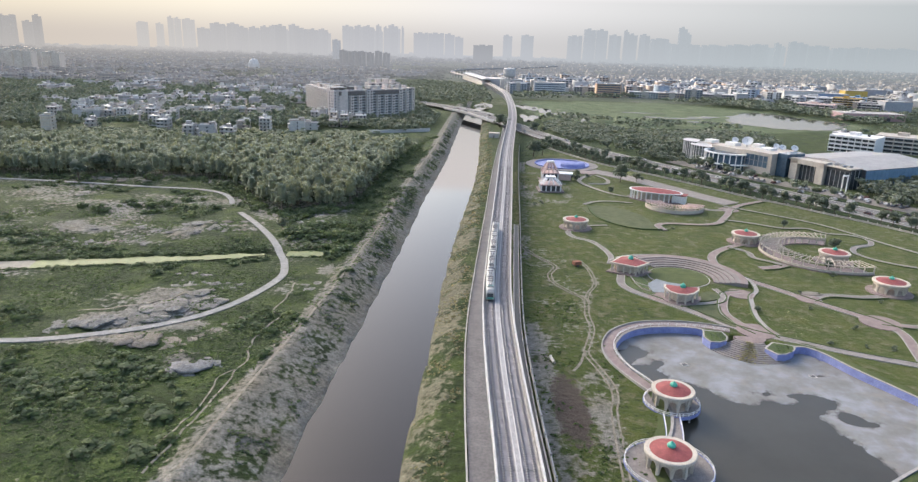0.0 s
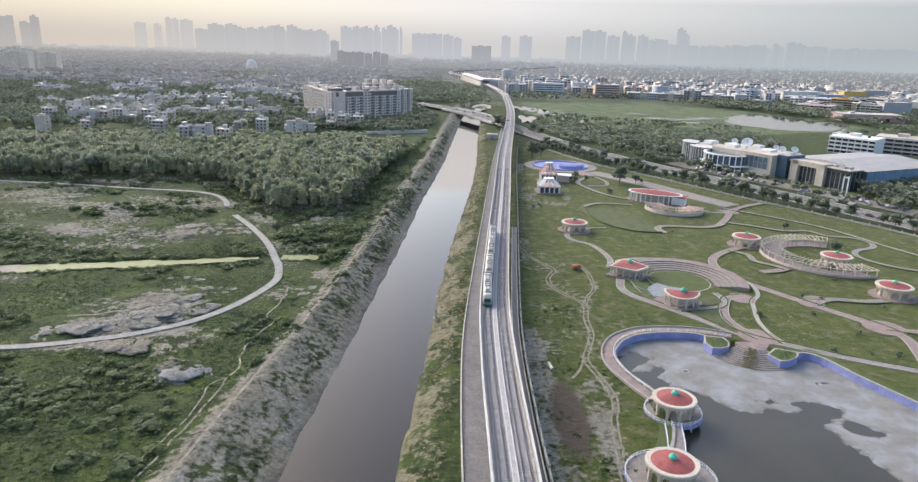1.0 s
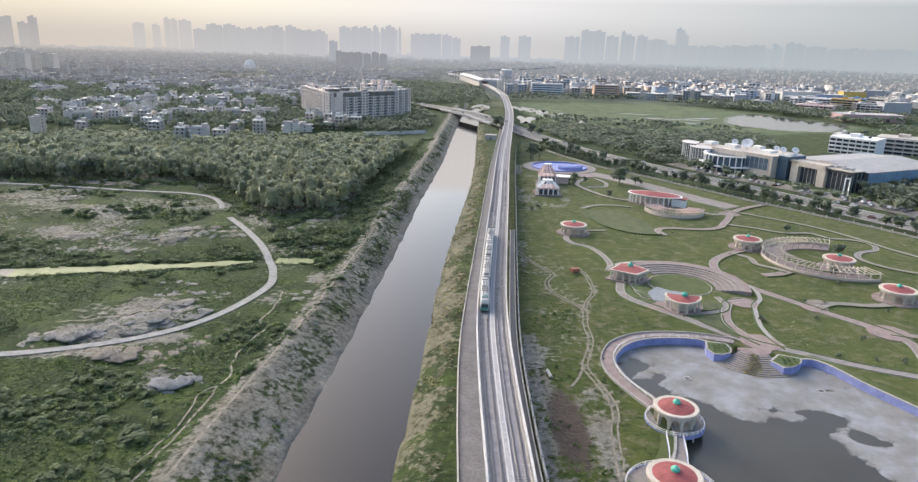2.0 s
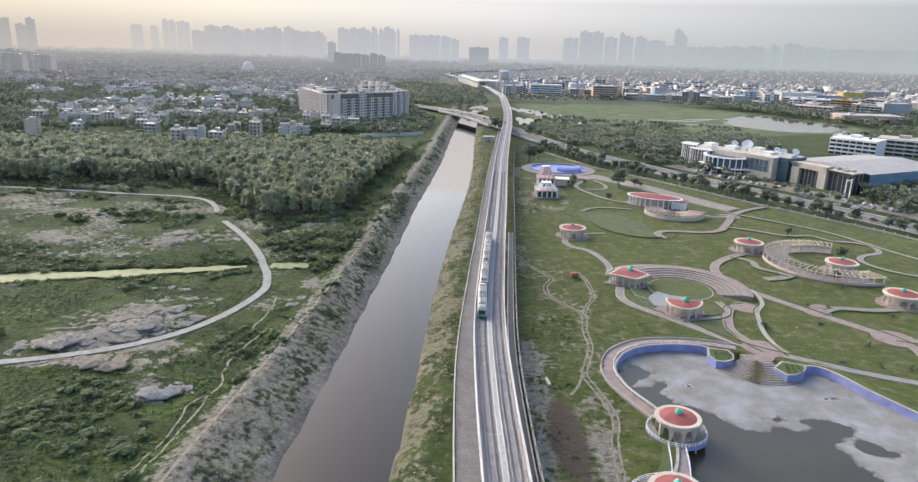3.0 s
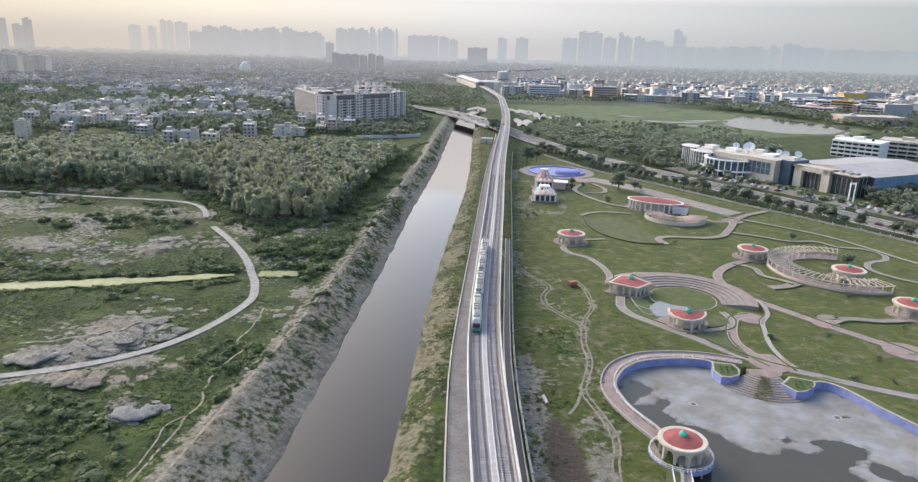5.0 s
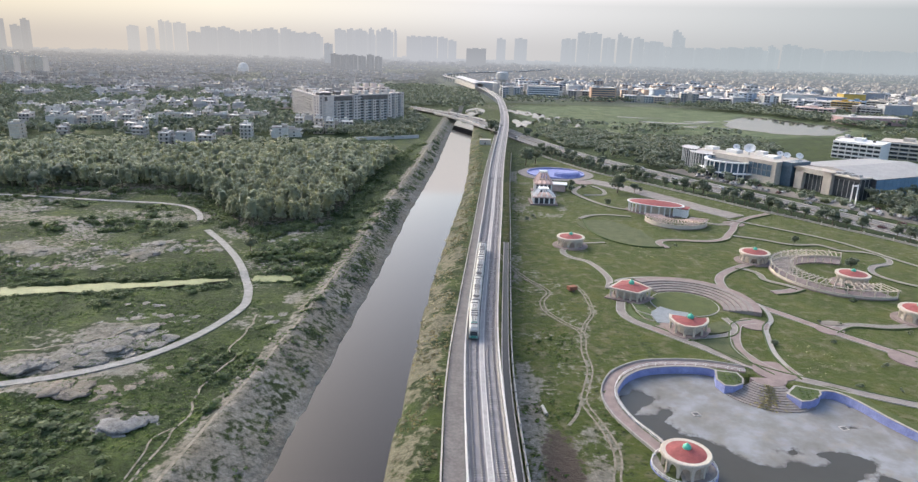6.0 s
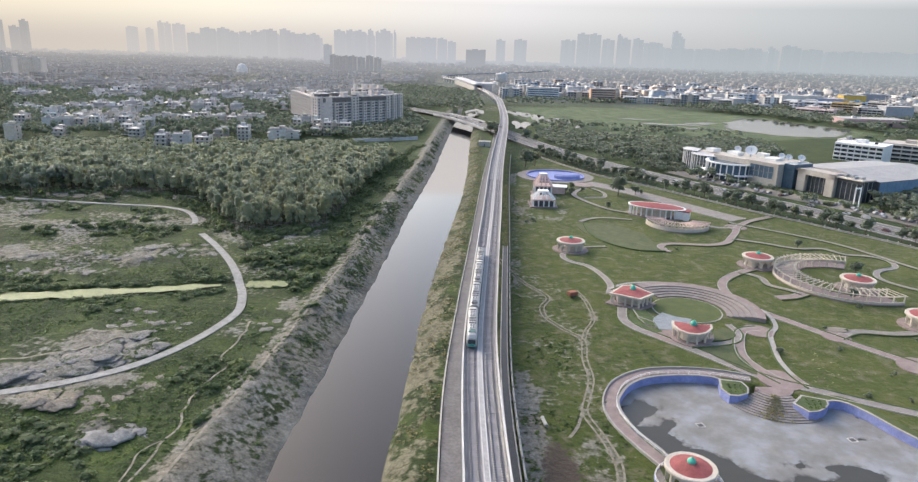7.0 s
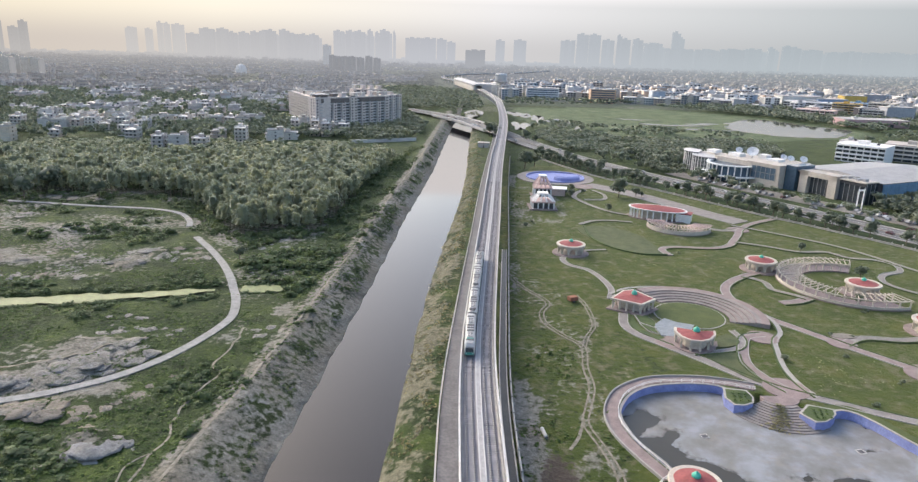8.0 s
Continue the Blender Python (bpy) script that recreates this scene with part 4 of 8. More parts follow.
window_bm = boxed(-0.02, 0.02, -0.75, 0.75, 1.75, 2.65)
wdata = part("window", window_bm, M_GLASS, train).data
bpy.data.objects.remove(train.children[-1])
ddata = part("door", boxed(-0.02, 0.02, -0.65, 0.65, 0.95, 2.85), M_TRAINGREEN, train).data
bpy.data.objects.remove(train.children[-1])
bm = boxed(-0.75, 0.75, -1.7, 1.7, 0, 0.32)
bmesh.ops.bevel(bm, geom=list(bm.edges), offset=0.1, segments=2, affect="EDGES")
for sx in (-0.36, 0.36):
    for sy in (-1.0, 0.0, 1.0):
        lathe(bm, [(0.27, 0.30), (0.27, 0.38), (0.05, 0.36)], n=8, at=(sx, sy), mi=1)
adata = part("roof_unit", bm, [M_TRAINROOF, M_SHADE], train).data
bpy.data.objects.remove(train.children[-1])
pdata = part("roof_cover", boxed(-0.95, 0.95, -0.45, 0.45, 0, 0.14), M_SHADE, train).data
bpy.data.objects.remove(train.children[-1])
for k in range(4):
    car = part("car", car_shell(k == 0, k == 3), [M_TRAIN, M_TRAINROOF], train, "silver metro car with pale dusty roof")
    car.matrix_basis = rail_pose(s0 + k * (CARL + 0.4), -2.25)
    for sx in (-1.455, 1.455):
        for y in (3.6, 8.0, 12.4, 16.6):
            share("window", wdata, pose(sx, y + 0.1, 0), car)
        for y in (1.9 + (1.2 if k == 0 else 0), 5.8, 10.2, 14.5):
            share("door", ddata, pose(sx, y, 0), car)
    for y in (5.4, 14.8):
        share("roof_unit", adata, pose(0, y, 3.68), car)
    for y in (2.3, 8.4, 10.2, 11.9, 18.2):
        share("roof_cover", pdata, pose(0, y, 3.66), car)
    if k in (1, 2):
        bm = boxed(-0.7, 0.7, -0.9, 0.9, 0.16, 0.24)
        for a in (-0.55, 0.55):
            box(bm, a - 0.05, a + 0.05, -1.1, 1.1, 0.24, 0.36)
            box(bm, -0.75, 0.75, a - 0.05, a + 0.05, 0.37, 0.43)
        share("pantograph", part("pantograph", bm, M_SHADE, car, "folded dark pantograph").data, pose(0, 1.6, 3.68), car)
        bpy.data.objects.remove([o for o in car.children if o.name.startswith("pantograph")][0])
    if k < 3:
        part("gangway", boxed(-0.8, 0.8, CARL - 0.85, CARL + 0.42, 0.7, 3.3), M_SHADE, car, "dark gangway bellows")
    if k == 0:
        bm = bmesh.new()
        vs = [bm.verts.new(p) for p in ((-1.0, -0.03, 1.2), (1.0, -0.03, 1.2), (0.95, -0.02, 2.35), (-0.95, -0.02, 2.35))]
        f = bm.faces.new(vs)
        r = bmesh.ops.extrude_face_region(bm, geom=[f])
        bmesh.ops.translate(bm, verts=[g for g in r["geom"] if isinstance(g, bmesh.types.BMVert)], vec=(0, -0.03, 0))
        part("windscreen", bm, M_GLASS, car, "dark raked windscreen")
        part("front_panel", boxed(-1.15, 1.15, -0.06, -0.01, 0.5, 1.15), M_TRAINGREEN, car, "teal front panel")
        for sx in (-0.85, 0.85):
            part("headlight", boxed(sx - 0.14, sx + 0.14, -0.09, -0.055, 0.8, 0.95), M_WHITE, car, "small pale headlight")
        part("roof_hatch", boxed(-0.9, 0.9, 1.9, 3.5, 3.69, 3.76), M_TRAINGREEN, car, "teal roof panel behind the cab")

# low wall with posts on the dusty side
line = VIADUCT[(VIADUCT[:, 1] > 60) & (VIADUCT[:, 1] < 600)]
wall = thing("boundary_wall", "low weathered concrete boundary wall beside the viaduct", "wall", kind="structure")
part("wall_panel", sweep(bmesh.new(), line, slab(8.9, 9.2, -0.5, 1.5)), M_CONCRETE, wall)
post = part("post", boxed(-0.25, 0.25, -0.25, 0.25, 0, 1.9), M_KERB, wall)
pts = np.stack([np.interp(np.arange(65, 595, 8.0), line[:, 1], line[:, 0]) + 9.05, np.arange(65, 595, 8.0)], 1)
post.matrix_basis = pose(pts[0][0], pts[0][1], 0)
for a, b in pts[1:]:
    share("post", post.data, pose(a, b, 0), wall)
# open drain between the viaduct and the wall
line = VIADUCT[(VIADUCT[:, 1] > 60) & (VIADUCT[:, 1] < 330)]
drain_ = thing("open_drain", "open concrete drain, its dark depth a flat black strip, beside the viaduct", "drain", kind="structure")
# flat black strip between the kerbs, painted for the channel's dark depth
part("sludge", sweep(bmesh.new(), line, slab(6.3, 8.0, -0.4, 0.24)), M_DRAINSTRIP, drain_, "flat black strip in place of the channel's dark depth")
for a in (6.0, 8.0):
    part("drain_kerb", sweep(bmesh.new(), line, slab(a, a + 0.28, -0.4, 0.55)), M_CONCRETE, drain_)
# railing between the service road and the canal bank
line = VIADUCT[(VIADUCT[:, 1] > 40) & (VIADUCT[:, 1] < 740)]
rail_ = thing("bank_railing", "grey metal railing between service road and canal bank", "railing", kind="structure")
for z in (0.55, 1.05):
    part("rail_bar", sweep(bmesh.new(), line, slab(-9.35, -9.25, z, z + 0.1)), M_METAL, rail_)
part("rail_kerb", sweep(bmesh.new(), line, slab(-9.5, -9.1, -0.5, 0.3)), M_CONCRETE, rail_)
post = part("post", boxed(-0.06, 0.06, -0.06, 0.06, 0.2, 1.2), M_METAL, rail_)
ys = np.arange(45, 735, 5.0)
r_ = sides(line)
for i, b in enumerate(ys):
    j = int(np.argmin(np.abs(line[:, 1] - b)))
    m = pose(line[j][0] - 9.3 * r_[j][0], line[j][1] - 9.3 * r_[j][1] + (b - line[j][1]), 0)
    if i:
        share("post", post.data, m, rail_)
    else:
        post.matrix_basis = m

# ---- the park: paths ----


def lawn_material(name, a, b):
    m, nt, bsdf = nodes_of(name)
    col = ramp(nt, noise_of(nt, 0.25, 5), [(0.3, a), (0.7, b)])
    col = mix(nt, col, ramp(nt, noise_of(nt, 3.0, 3), [(0.3, (0.8, 0.82, 0.8)), (0.7, (1.15, 1.12, 1.1))]), 1.0, "MULTIPLY")
    nt.links.new(col, bsdf.inputs["Base Color"])
    bsdf.inputs["Roughness"].default_value = 0.95
    bump(nt, bsdf, noise_of(nt, 4.0, 3), 0.5, 0.2)
    return m


M_LAWN = lawn_material("mown_lawn", (0.05, 0.07, 0.018), (0.078, 0.097, 0.026))
M_BED = lawn_material("planted_bed", (0.045, 0.07, 0.024), (0.085, 0.115, 0.036))
M_ROUGHBED = lawn_material("sparse_rough_bed", (0.048, 0.066, 0.024), (0.092, 0.102, 0.045))
path_count = 0


def park_path(points, width, material=None, name="park_path", label="pale pinkish paved park path with kerbs", closed=False, kerb=True):
    global path_count
    path_count += 1
    z = 0.16 + 0.004 * path_count
    width *= 0.82 if width < 10 else 1.0
    line = spline(points, 1.6, closed)
    ob = part(name, sweep(bmesh.new(), line, slab(-width / 2, width / 2, -0.4, z), closed), material or M_PATH)
    tagged(ob, label, "path", kind="structure")
    if kerb:
        for s in (-1, 1):
            a = s * (width / 2 + 0.14)
            part("kerb", sweep(bmesh.new(), line, slab(a - 0.14, a + 0.14, -0.4, z + 0.1), closed), M_KERB, ob)
        if width < 10:
            a = width / 2 + 0.55
            part("hedge", sweep(bmesh.new(), line, slab(a - 0.22, a + 0.25, -0.4, 0.42), closed), M_BED, ob, "low clipped hedge")
    return ob


def disc(name, cx, cy_, r, material, label, z=0.2, sx=1.0, sy=1.0, category="paving", n=40):
    bm = turned([(0.01, z), (r, z), (r, -0.4)], n=n, at=(0, 0), sx=sx, sy=sy)
    ob = part(name, bm, material)
    ob.matrix_basis = pose(cx, cy_, 0)
    return tagged(ob, label, category, kind="structure")


park_path([(300, 130), (215, 152), (160, 171), (133, 182), (117, 189), (104, 196.5), (94, 202), (86.5, 209), (78, 220), (69, 230.5), (62.5, 238.5), (60.5, 246), (62.5, 256)], 3.2)
park_path([(134, 178), (139, 192), (143, 205), (141, 214), (135, 222.5), (127, 233), (119, 245), (112.5, 254.5), (108.5, 263), (106.5, 273), (108, 283), (113, 291.5), (122, 300), (130, 305)], 3.6, M_PINK, label="pink paved park path with pale kerbs")
park_path([(127, 234), (136, 239.5), (148, 238.5), (158, 240)], 3.2)
park_path([(141, 214), (152, 211), (170, 214), (190, 222)], 3.4, M_PINK, label="pink paved park path with pale kerbs")
park_path([(61, 270), (63.5, 280), (62.5, 292), (59, 303), (52.5, 309), (50.5, 317), (54, 324)], 2.4)
park_path([(56, 328), (65, 331.5), (73, 333)], 2.0)
park_path([(122, 300), (127.5, 293), (127, 284.5), (132, 279.5), (136, 275)], 2.6)
park_path([(124, 270), (131, 272), (137, 276)], 4.0, M_PINK, label="pink paved park path with pale kerbs")
park_path([(133, 312), (140, 312), (146, 313)], 2.2)
park_path([(62, 275), (70, 281.5), (84, 284), (97, 280), (107, 270), (112.5, 256), (111, 243), (106, 235.5), (103, 227), (100, 216), (99.5, 206), (101, 199)], 1.2, M_KERB, label="narrow pale edging walk round the stepped seats")
park_path([(104, 240), (98, 238), (94.5, 232), (91, 223), (90, 216), (92, 208), (95, 202)], 3.2, M_PINK, label="pink paved park path with pale kerbs")
park_path([(76, 224.5), (85, 226.5), (92, 229.5), (95.5, 236), (95, 243)], 2.0)
park_path([(100, 327), (99, 336), (106, 340.5), (123, 340), (133, 345), (139, 354), (146, 366), (151, 376), (162, 389), (180, 402)], 3.4, M_PINK, label="pink paved park path with pale kerbs")
park_path([(139, 352), (151, 346), (163, 338), (176, 338.5), (182, 330), (192, 328), (197, 321), (194, 312), (183, 306), (178, 296), (183, 285), (196, 276), (220, 268)], 2.4)
park_path([(150, 385), (166, 371), (186, 350), (196, 330), (203, 311), (222, 273), (250, 215)], 2.2)
park_path([(69, 379), (76, 386), (85, 388.5), (98, 386)], 2.4)
park_path([(88, 470), (80, 458), (77, 444), (83, 424), (92, 408), (104, 400)], 2.8)
park_path([(92, 470), (97, 455), (94, 442), (82, 440)], 2.2)
park_path([(150, 376), (140, 374), (134, 380)], 2.6)
plaza = park_path([(92, 488), (112, 466), (130, 438), (146, 410), (158, 392)], 13.0, M_PATH, "plaza", "wide pale paved plaza along the lawn")
for x, y, r in ((141, 214, 6.5), (94.5, 203.5, 6.0), (127, 235, 4.5), (150, 376, 5.5), (103, 238, 5.0), (88, 480, 7)):
    disc("paved_junction", x, y, r, M_PINK, "pink paved junction of park paths", 0.13 + path_count * 0.004 + r * 0.013)
disc("shrub_bed", 130.5, 240.5, 2.6, M_DIRT, "small round planting bed among paths", 0.36, 1.6, 0.8, "flower bed")

# ---- round pavilions ----


def railing_ring(r, z, parent, posts=20, a0=0.0, a1=360.0, material=None):
    for h in (0.45, 0.9):
        part("rail_bar", turned([(r - 0.05, z + h), (r + 0.05, z + h), (r + 0.05, z + h + 0.09), (r - 0.05, z + h + 0.09)], n=36, a0=a0, a1=a1, close=True), material or M_WHITE, parent)
    data = None
    for i in range(posts):
        a = radians(a0 + (a1 - a0) * i / posts)
        m = pose(r * math.cos(a), r * math.sin(a), z)
        if data is None:
            o = part("post", boxed(-0.08, 0.08, -0.08, 0.08, 0, 1.0), material or M_WHITE, parent)
            o.matrix_basis, data = m, o.data
        else:
            share("post", data, m, parent)


def arch_panel(r, a0, a1, z0, z1):
    """A curved wall bay with an arched opening cut right through it."""
    bm, n = bmesh.new(), 10
    thick = 0.35
    for rr in (r, r - thick):
        prev = None
        for i in range(n + 1):
            f = i / n
            a = radians(a0 + (a1 - a0) * f)
            u = abs(2 * f - 1)
            open_ = z0 if u > 0.68 else z0 + (z1 - z0) * (0.42 + 0.36 * math.sqrt(max(0, 1 - (u / 0.68) ** 2)))
            lo, hi = bm.verts.new((rr * math.cos(a), rr * math.sin(a), open_)), bm.verts.new((rr * math.cos(a), rr * math.sin(a), z1))
            if prev:
                bm.faces.new((prev[0], lo, hi, prev[1]))
            prev = (lo, hi)
    vs = list(bm.verts)
    m = len(vs) // 2
    for i in range(0, m - 2, 2):
        bm.faces.new((vs[i], vs[i + m], vs[i + m + 2], vs[i + 2]))
    bmesh.ops.recalc_face_normals(bm, faces=bm.faces)
    return bm


def pavilion(x, y, turn, floor_r, roof_r, z, label, group, over_water=False, bays=10):
    p = thing("pavilion", label, "pavilion", pose(x, y, z, 0, 0, turn), group)
    if over_water:
        part("platform", turned([(0.01, 0), (floor_r, 0), (floor_r, -0.35), (floor_r - 0.25, -0.4), (0.01, -0.4)], n=48), M_PATH, p, "pale round paved platform")
        part("edge_band", turned([(floor_r + 0.003, 0.12), (floor_r + 0.22, 0.12), (floor_r + 0.22, -0.75), (floor_r + 0.003, -0.75)], n=48, close=True), M_BLUE, p, "blue painted rim")
        leg = part("stilt", turned([(0.22, -4.6), (0.22, -0.38)], n=8), M_CONCRETE, p, "slender concrete stilt")
        for i in range(9):
            m = pose((floor_r - 0.7) * math.cos(i * 0.698), (floor_r - 0.7) * math.sin(i * 0.698), 0)
            if i:
                share("stilt", leg.data, m, p)
            else:
                leg.matrix_basis = m
        railing_ring(floor_r, 0.0, p, 28)
    else:
        part("platform", turned([(0.01, 0.45), (floor_r, 0.45), (floor_r + 0.02, 0.25), (floor_r + 0.5, 0.23), (floor_r + 0.5, -0.3)], n=40), M_PINK, p, "pink round stepped base")
    base = 0.0 if over_water else 0.45
    wall_r = roof_r * 0.84
    top = 3.35 + base
    part("floor_disc", turned([(0.01, base + 0.06), (wall_r, base + 0.06), (wall_r, base - 0.02)], n=36), M_CREAM, p)
    for i in range(bays):
        part("arch", arch_panel(wall_r, 360 / bays * i, 360 / bays * (i + 1), base, top), M_CREAM, p)
        a = radians(360 / bays * i)
        c = part("column", boxed(-0.28, 0.28, -0.3, 0.3, base, top), M_CREAM, p)
        c.matrix_basis = pose((wall_r + 0.1) * math.cos(a), (wall_r + 0.1) * math.sin(a), 0, 0, 0, 360 / bays * i)
    part("eave_ring", turned([(roof_r * 0.78, top), (roof_r, top + 0.02), (roof_r + 0.05, top + 0.55), (roof_r - 0.15, top + 0.75), (roof_r * 0.8, top + 0.68)], n=44, close=True), M_CREAM, p, "thick cream eave ring")
    rr = roof_r * 0.815
    part("roof", turned([(rr, top + 0.66), (rr * 0.7, top + 1.0), (rr * 0.4, top + 1.33), (0.85, top + 1.62), (0.01, top + 1.68)], n=44), M_REDROOF, p, "shallow red conical roof")
    part("dome", turned([(0.85, top + 1.5), (0.95, top + 1.75), (0.9, top + 2.1), (0.6, top + 2.45), (0.25, top + 2.6), (0.12, top + 2.85), (0.01, top + 3.0)], n=16), M_GREEN, p, "small green glazed dome", smooth=True)
    return p


POOLP = "round pavilions over the drained pool"
pavilion(44.6, 128.2, 8, 9.4, 5.6, 0.1, "cream pavilion with red roof on a wide railed platform over water", POOLP, True)
pavilion(53.2, 155.6, 20, 6.9, 5.4, 0.1, "cream pavilion with red roof on a smaller platform over water", POOLP, True)
link = thing("footbridge", "pale railed footbridge joining two pool pavilions", "footbridge")
line = spline([(48.6, 137.0), (49.8, 141.5), (50.6, 145.5), (51.3, 149.2)], 1.0)
part("walkway", sweep(bmesh.new(), line, slab(-1.8, 1.8, -0.32, 0.085)), M_PATH, link)
for a in (-1.9, 1.9):
    part("fascia", sweep(bmesh.new(), line, slab(a - 0.1, a + 0.1, -0.7, 0.22)), M_BLUE, link, "blue painted edge beam")
    for z in (0.5, 0.95):
        part("rail_bar", sweep(bmesh.new(), line, slab(a - 0.05, a + 0.05, z, z + 0.09)), M_WHITE, link)
PARKP = "round park pavilions"
for x, y, t in ((55.5, 327, 0), (133, 310, 15), (160.8, 283, 30), (162.8, 245.5, 10)):
    pavilion(x, y, t, 7.6, 6.4, 0.0, "round cream park pavilion with red roof on a pink base", PARKP)


def dome_on(x, y, z, parent):
    part("dome", turned([(0.95, z - 0.3), (1.05, z + 0.2), (0.95, z + 0.6), (0.6, z + 1.0), (0.22, z + 1.2), (0.1, z + 1.5), (0.01, z + 1.6)], n=16, at=(x, y)), M_GREEN, parent, "small green glazed dome", smooth=True)


def prism(bm, outline, z0, z1, mi=0):
    """An upright prism over an outline of (x, y)."""
    lo = [bm.verts.new((x, y, z0)) for x, y in outline]
    hi = [bm.verts.new((x, y, z1)) for x, y in outline]
    n = len(lo)
    for i in range(n):
        bm.faces.new((lo[i], lo[(i + 1) % n], hi[(i + 1) % n], hi[i])).material_index = mi
    bm.faces.new(hi).material_index = mi
    bm.faces.new(lo[::-1]).material_index = mi
    bmesh.ops.recalc_face_normals(bm, faces=bm.faces)
    return bm


def cone_over(bm, outline, z0, apex):
    top = bm.verts.new(apex)
    lo = [bm.verts.new((x, y, z0)) for x, y in outline]
    for i in range(len(lo)):
        bm.faces.new((lo[i], lo[(i + 1) % len(lo)], top))
    return bm


def roofed_hall(x, y, turn, outline, label, dome_at, h=3.4):
    """A small hall with columns along its outline, thick cream eave, red hipped roof and a green dome."""
    p = thing("park_hall", label, "pavilion", pose(x, y, 0, 0, 0, turn))
    grow = lambda k: [(a * k, b * k) for a, b in outline]
    part("base", prism(bmesh.new(), grow(1.16), -0.3, 0.45), M_PINK, p, "pink paved base")
    part("core", prism(bmesh.new(), grow(0.62), 0.45, h), M_CREAM, p)
    n = len(outline)
    data = None
    for i in range(n):
        (ax, ay), (bx, by) = outline[i], outline[(i + 1) % n]
        k = max(1, round(math.hypot(bx - ax, by - ay) / 3.2))
        for j in range(k):
            m = pose(0.88 * (ax + (bx - ax) * j / k), 0.88 * (ay + (by - ay) * j / k), 0)
            if data is None:
                o = part("column", boxed(-0.3, 0.3, -0.3, 0.3, 0.45, h), M_CREAM, p)
                o.matrix_basis, data = m, o.data
            else:
                share("column", data, m, p)
    part("eave", prism(bmesh.new(), grow(1.0), h, h + 0.75), M_CREAM, p, "thick cream eave slab")
    part("roof", cone_over(bmesh.new(), grow(0.88), h + 0.752, (*dome_at, h + 1.7)), M_REDROOF, p, "red hipped roof")
    dome_on(*dome_at, h + 1.75, p)
    return p


fan = [(-6.2, 4.2), (-6.4, 1.0), (-5.0, -3.0), (-2.2, -5.4), (1.0, -5.4), (4.0, -3.0), (6.0, 1.2), (6.2, 4.2), (3.2, 3.2), (0, 2.9), (-3.2, 3.2)]
roofed_hall(78.6, 230.2, -12, fan, "fan-shaped cream pavilion with red roof facing a round lawn", (0.0, 0.2))
roofed_hall(67.2, 261.6, 0, [(-8.6, -1.6), (1.0, -7.4), (7.4, -1.6), (1.8, 8.0), (-2.2, 7.0)], "angular cream pavilion with red hipped roof beside stepped seats", (0.2, 0.6))

# ---- the stepped seats round the round lawn ----
AX, AY = 85.2, 255.6
amphi = thing("amphitheatre", "curved pinkish stone steps round a round lawn", "amphitheatre", pose(AX, AY, 0))
for k in range(5):
    r0, r1 = 13.2 + 1.95 * k, 13.2 + 1.95 * (k + 1)
    h = 0.3 * (k + 1)
    part("step", turned([(r0, -0.2), (r0, h), (r1 - 0.01, h + 0.0), (r1 - 0.01, -0.2)], n=48, a0=-24, a1=120, close=True), M_PATH, amphi, "pale stone seating step")
    part("nosing", turned([(r0 - 0.02, h + 0.003), (r0 + 0.45, h + 0.003), (r0 + 0.45, h + 0.06), (r0 - 0.02, h + 0.06)], n=48, a0=-24, a1=120, close=True), M_PINK, amphi, "pink nosing strip")
part("back_walk", turned([(22.96, -0.2), (22.96, 1.5), (25.6, 1.5), (25.6, -0.2)], n=48, a0=-24, a1=120, close=True), M_PINK, amphi, "pink walk behind the top step")
disc("round_lawn_kerb", AX, AY, 12.0, M_KERB, "pale kerb round the round lawn", 0.2, category="kerb")


def paved(name, outline, z, material, label, category="paving"):
    """A flat piece of paving or planting over a free outline."""
    return tagged(part(name, prism(bmesh.new(), [tuple(p[:2]) for p in outline], -0.4, z), material), label, category, kind="structure")


M_BLUEPAVE = surface("blue_grey_paving", (0.19, 0.215, 0.24), (0.27, 0.298, 0.325), 0.5, 0.8, stain=0.35)
paved("stage_paving", [(70.4, 246), (75.5, 252), (79.2, 248.4), (84, 246.6), (79, 238), (75.2, 236.5), (70.3, 237.5)], 0.31, M_BLUEPAVE, "blue-grey paved stage beside the round lawn")
for outline in ([(66.2, 255), (69.9, 253.9), (71.3, 247.4), (70.0, 244.0), (66.3, 248)], [(66.0, 246.8), (69.8, 242.8), (69.6, 239.0), (67.2, 241.2)]):
    middle = np.mean(outline, 0)
    paved("bed_kerb", [middle + 1.12 * (np.array(p) - middle) for p in outline], 0.3, M_KERB, "pale kerb round a planted bed", "kerb")
    paved("planted_bed", outline, 0.42, M_BED, "green planted bed edged with pale kerbs", "flower bed")
paved("planted_bed", spline([(65.2, 254), (64.8, 246), (67.2, 238.4), (71.0, 236.0), (68.6, 234.6), (65.0, 238.0), (62.8, 246)], 1.0, True), 0.3, M_BED, "curved hedge bed along a park path", "flower bed")
paved("sparse_bed", spline([(81.5, 229.6), (85.4, 234.6), (92.0, 239.4), (94.2, 235.5), (92.6, 231.8), (87.0, 229.2)], 1.0, True), 0.36, M_ROUGHBED, "sparse planted bed ringed by paving", "flower bed")
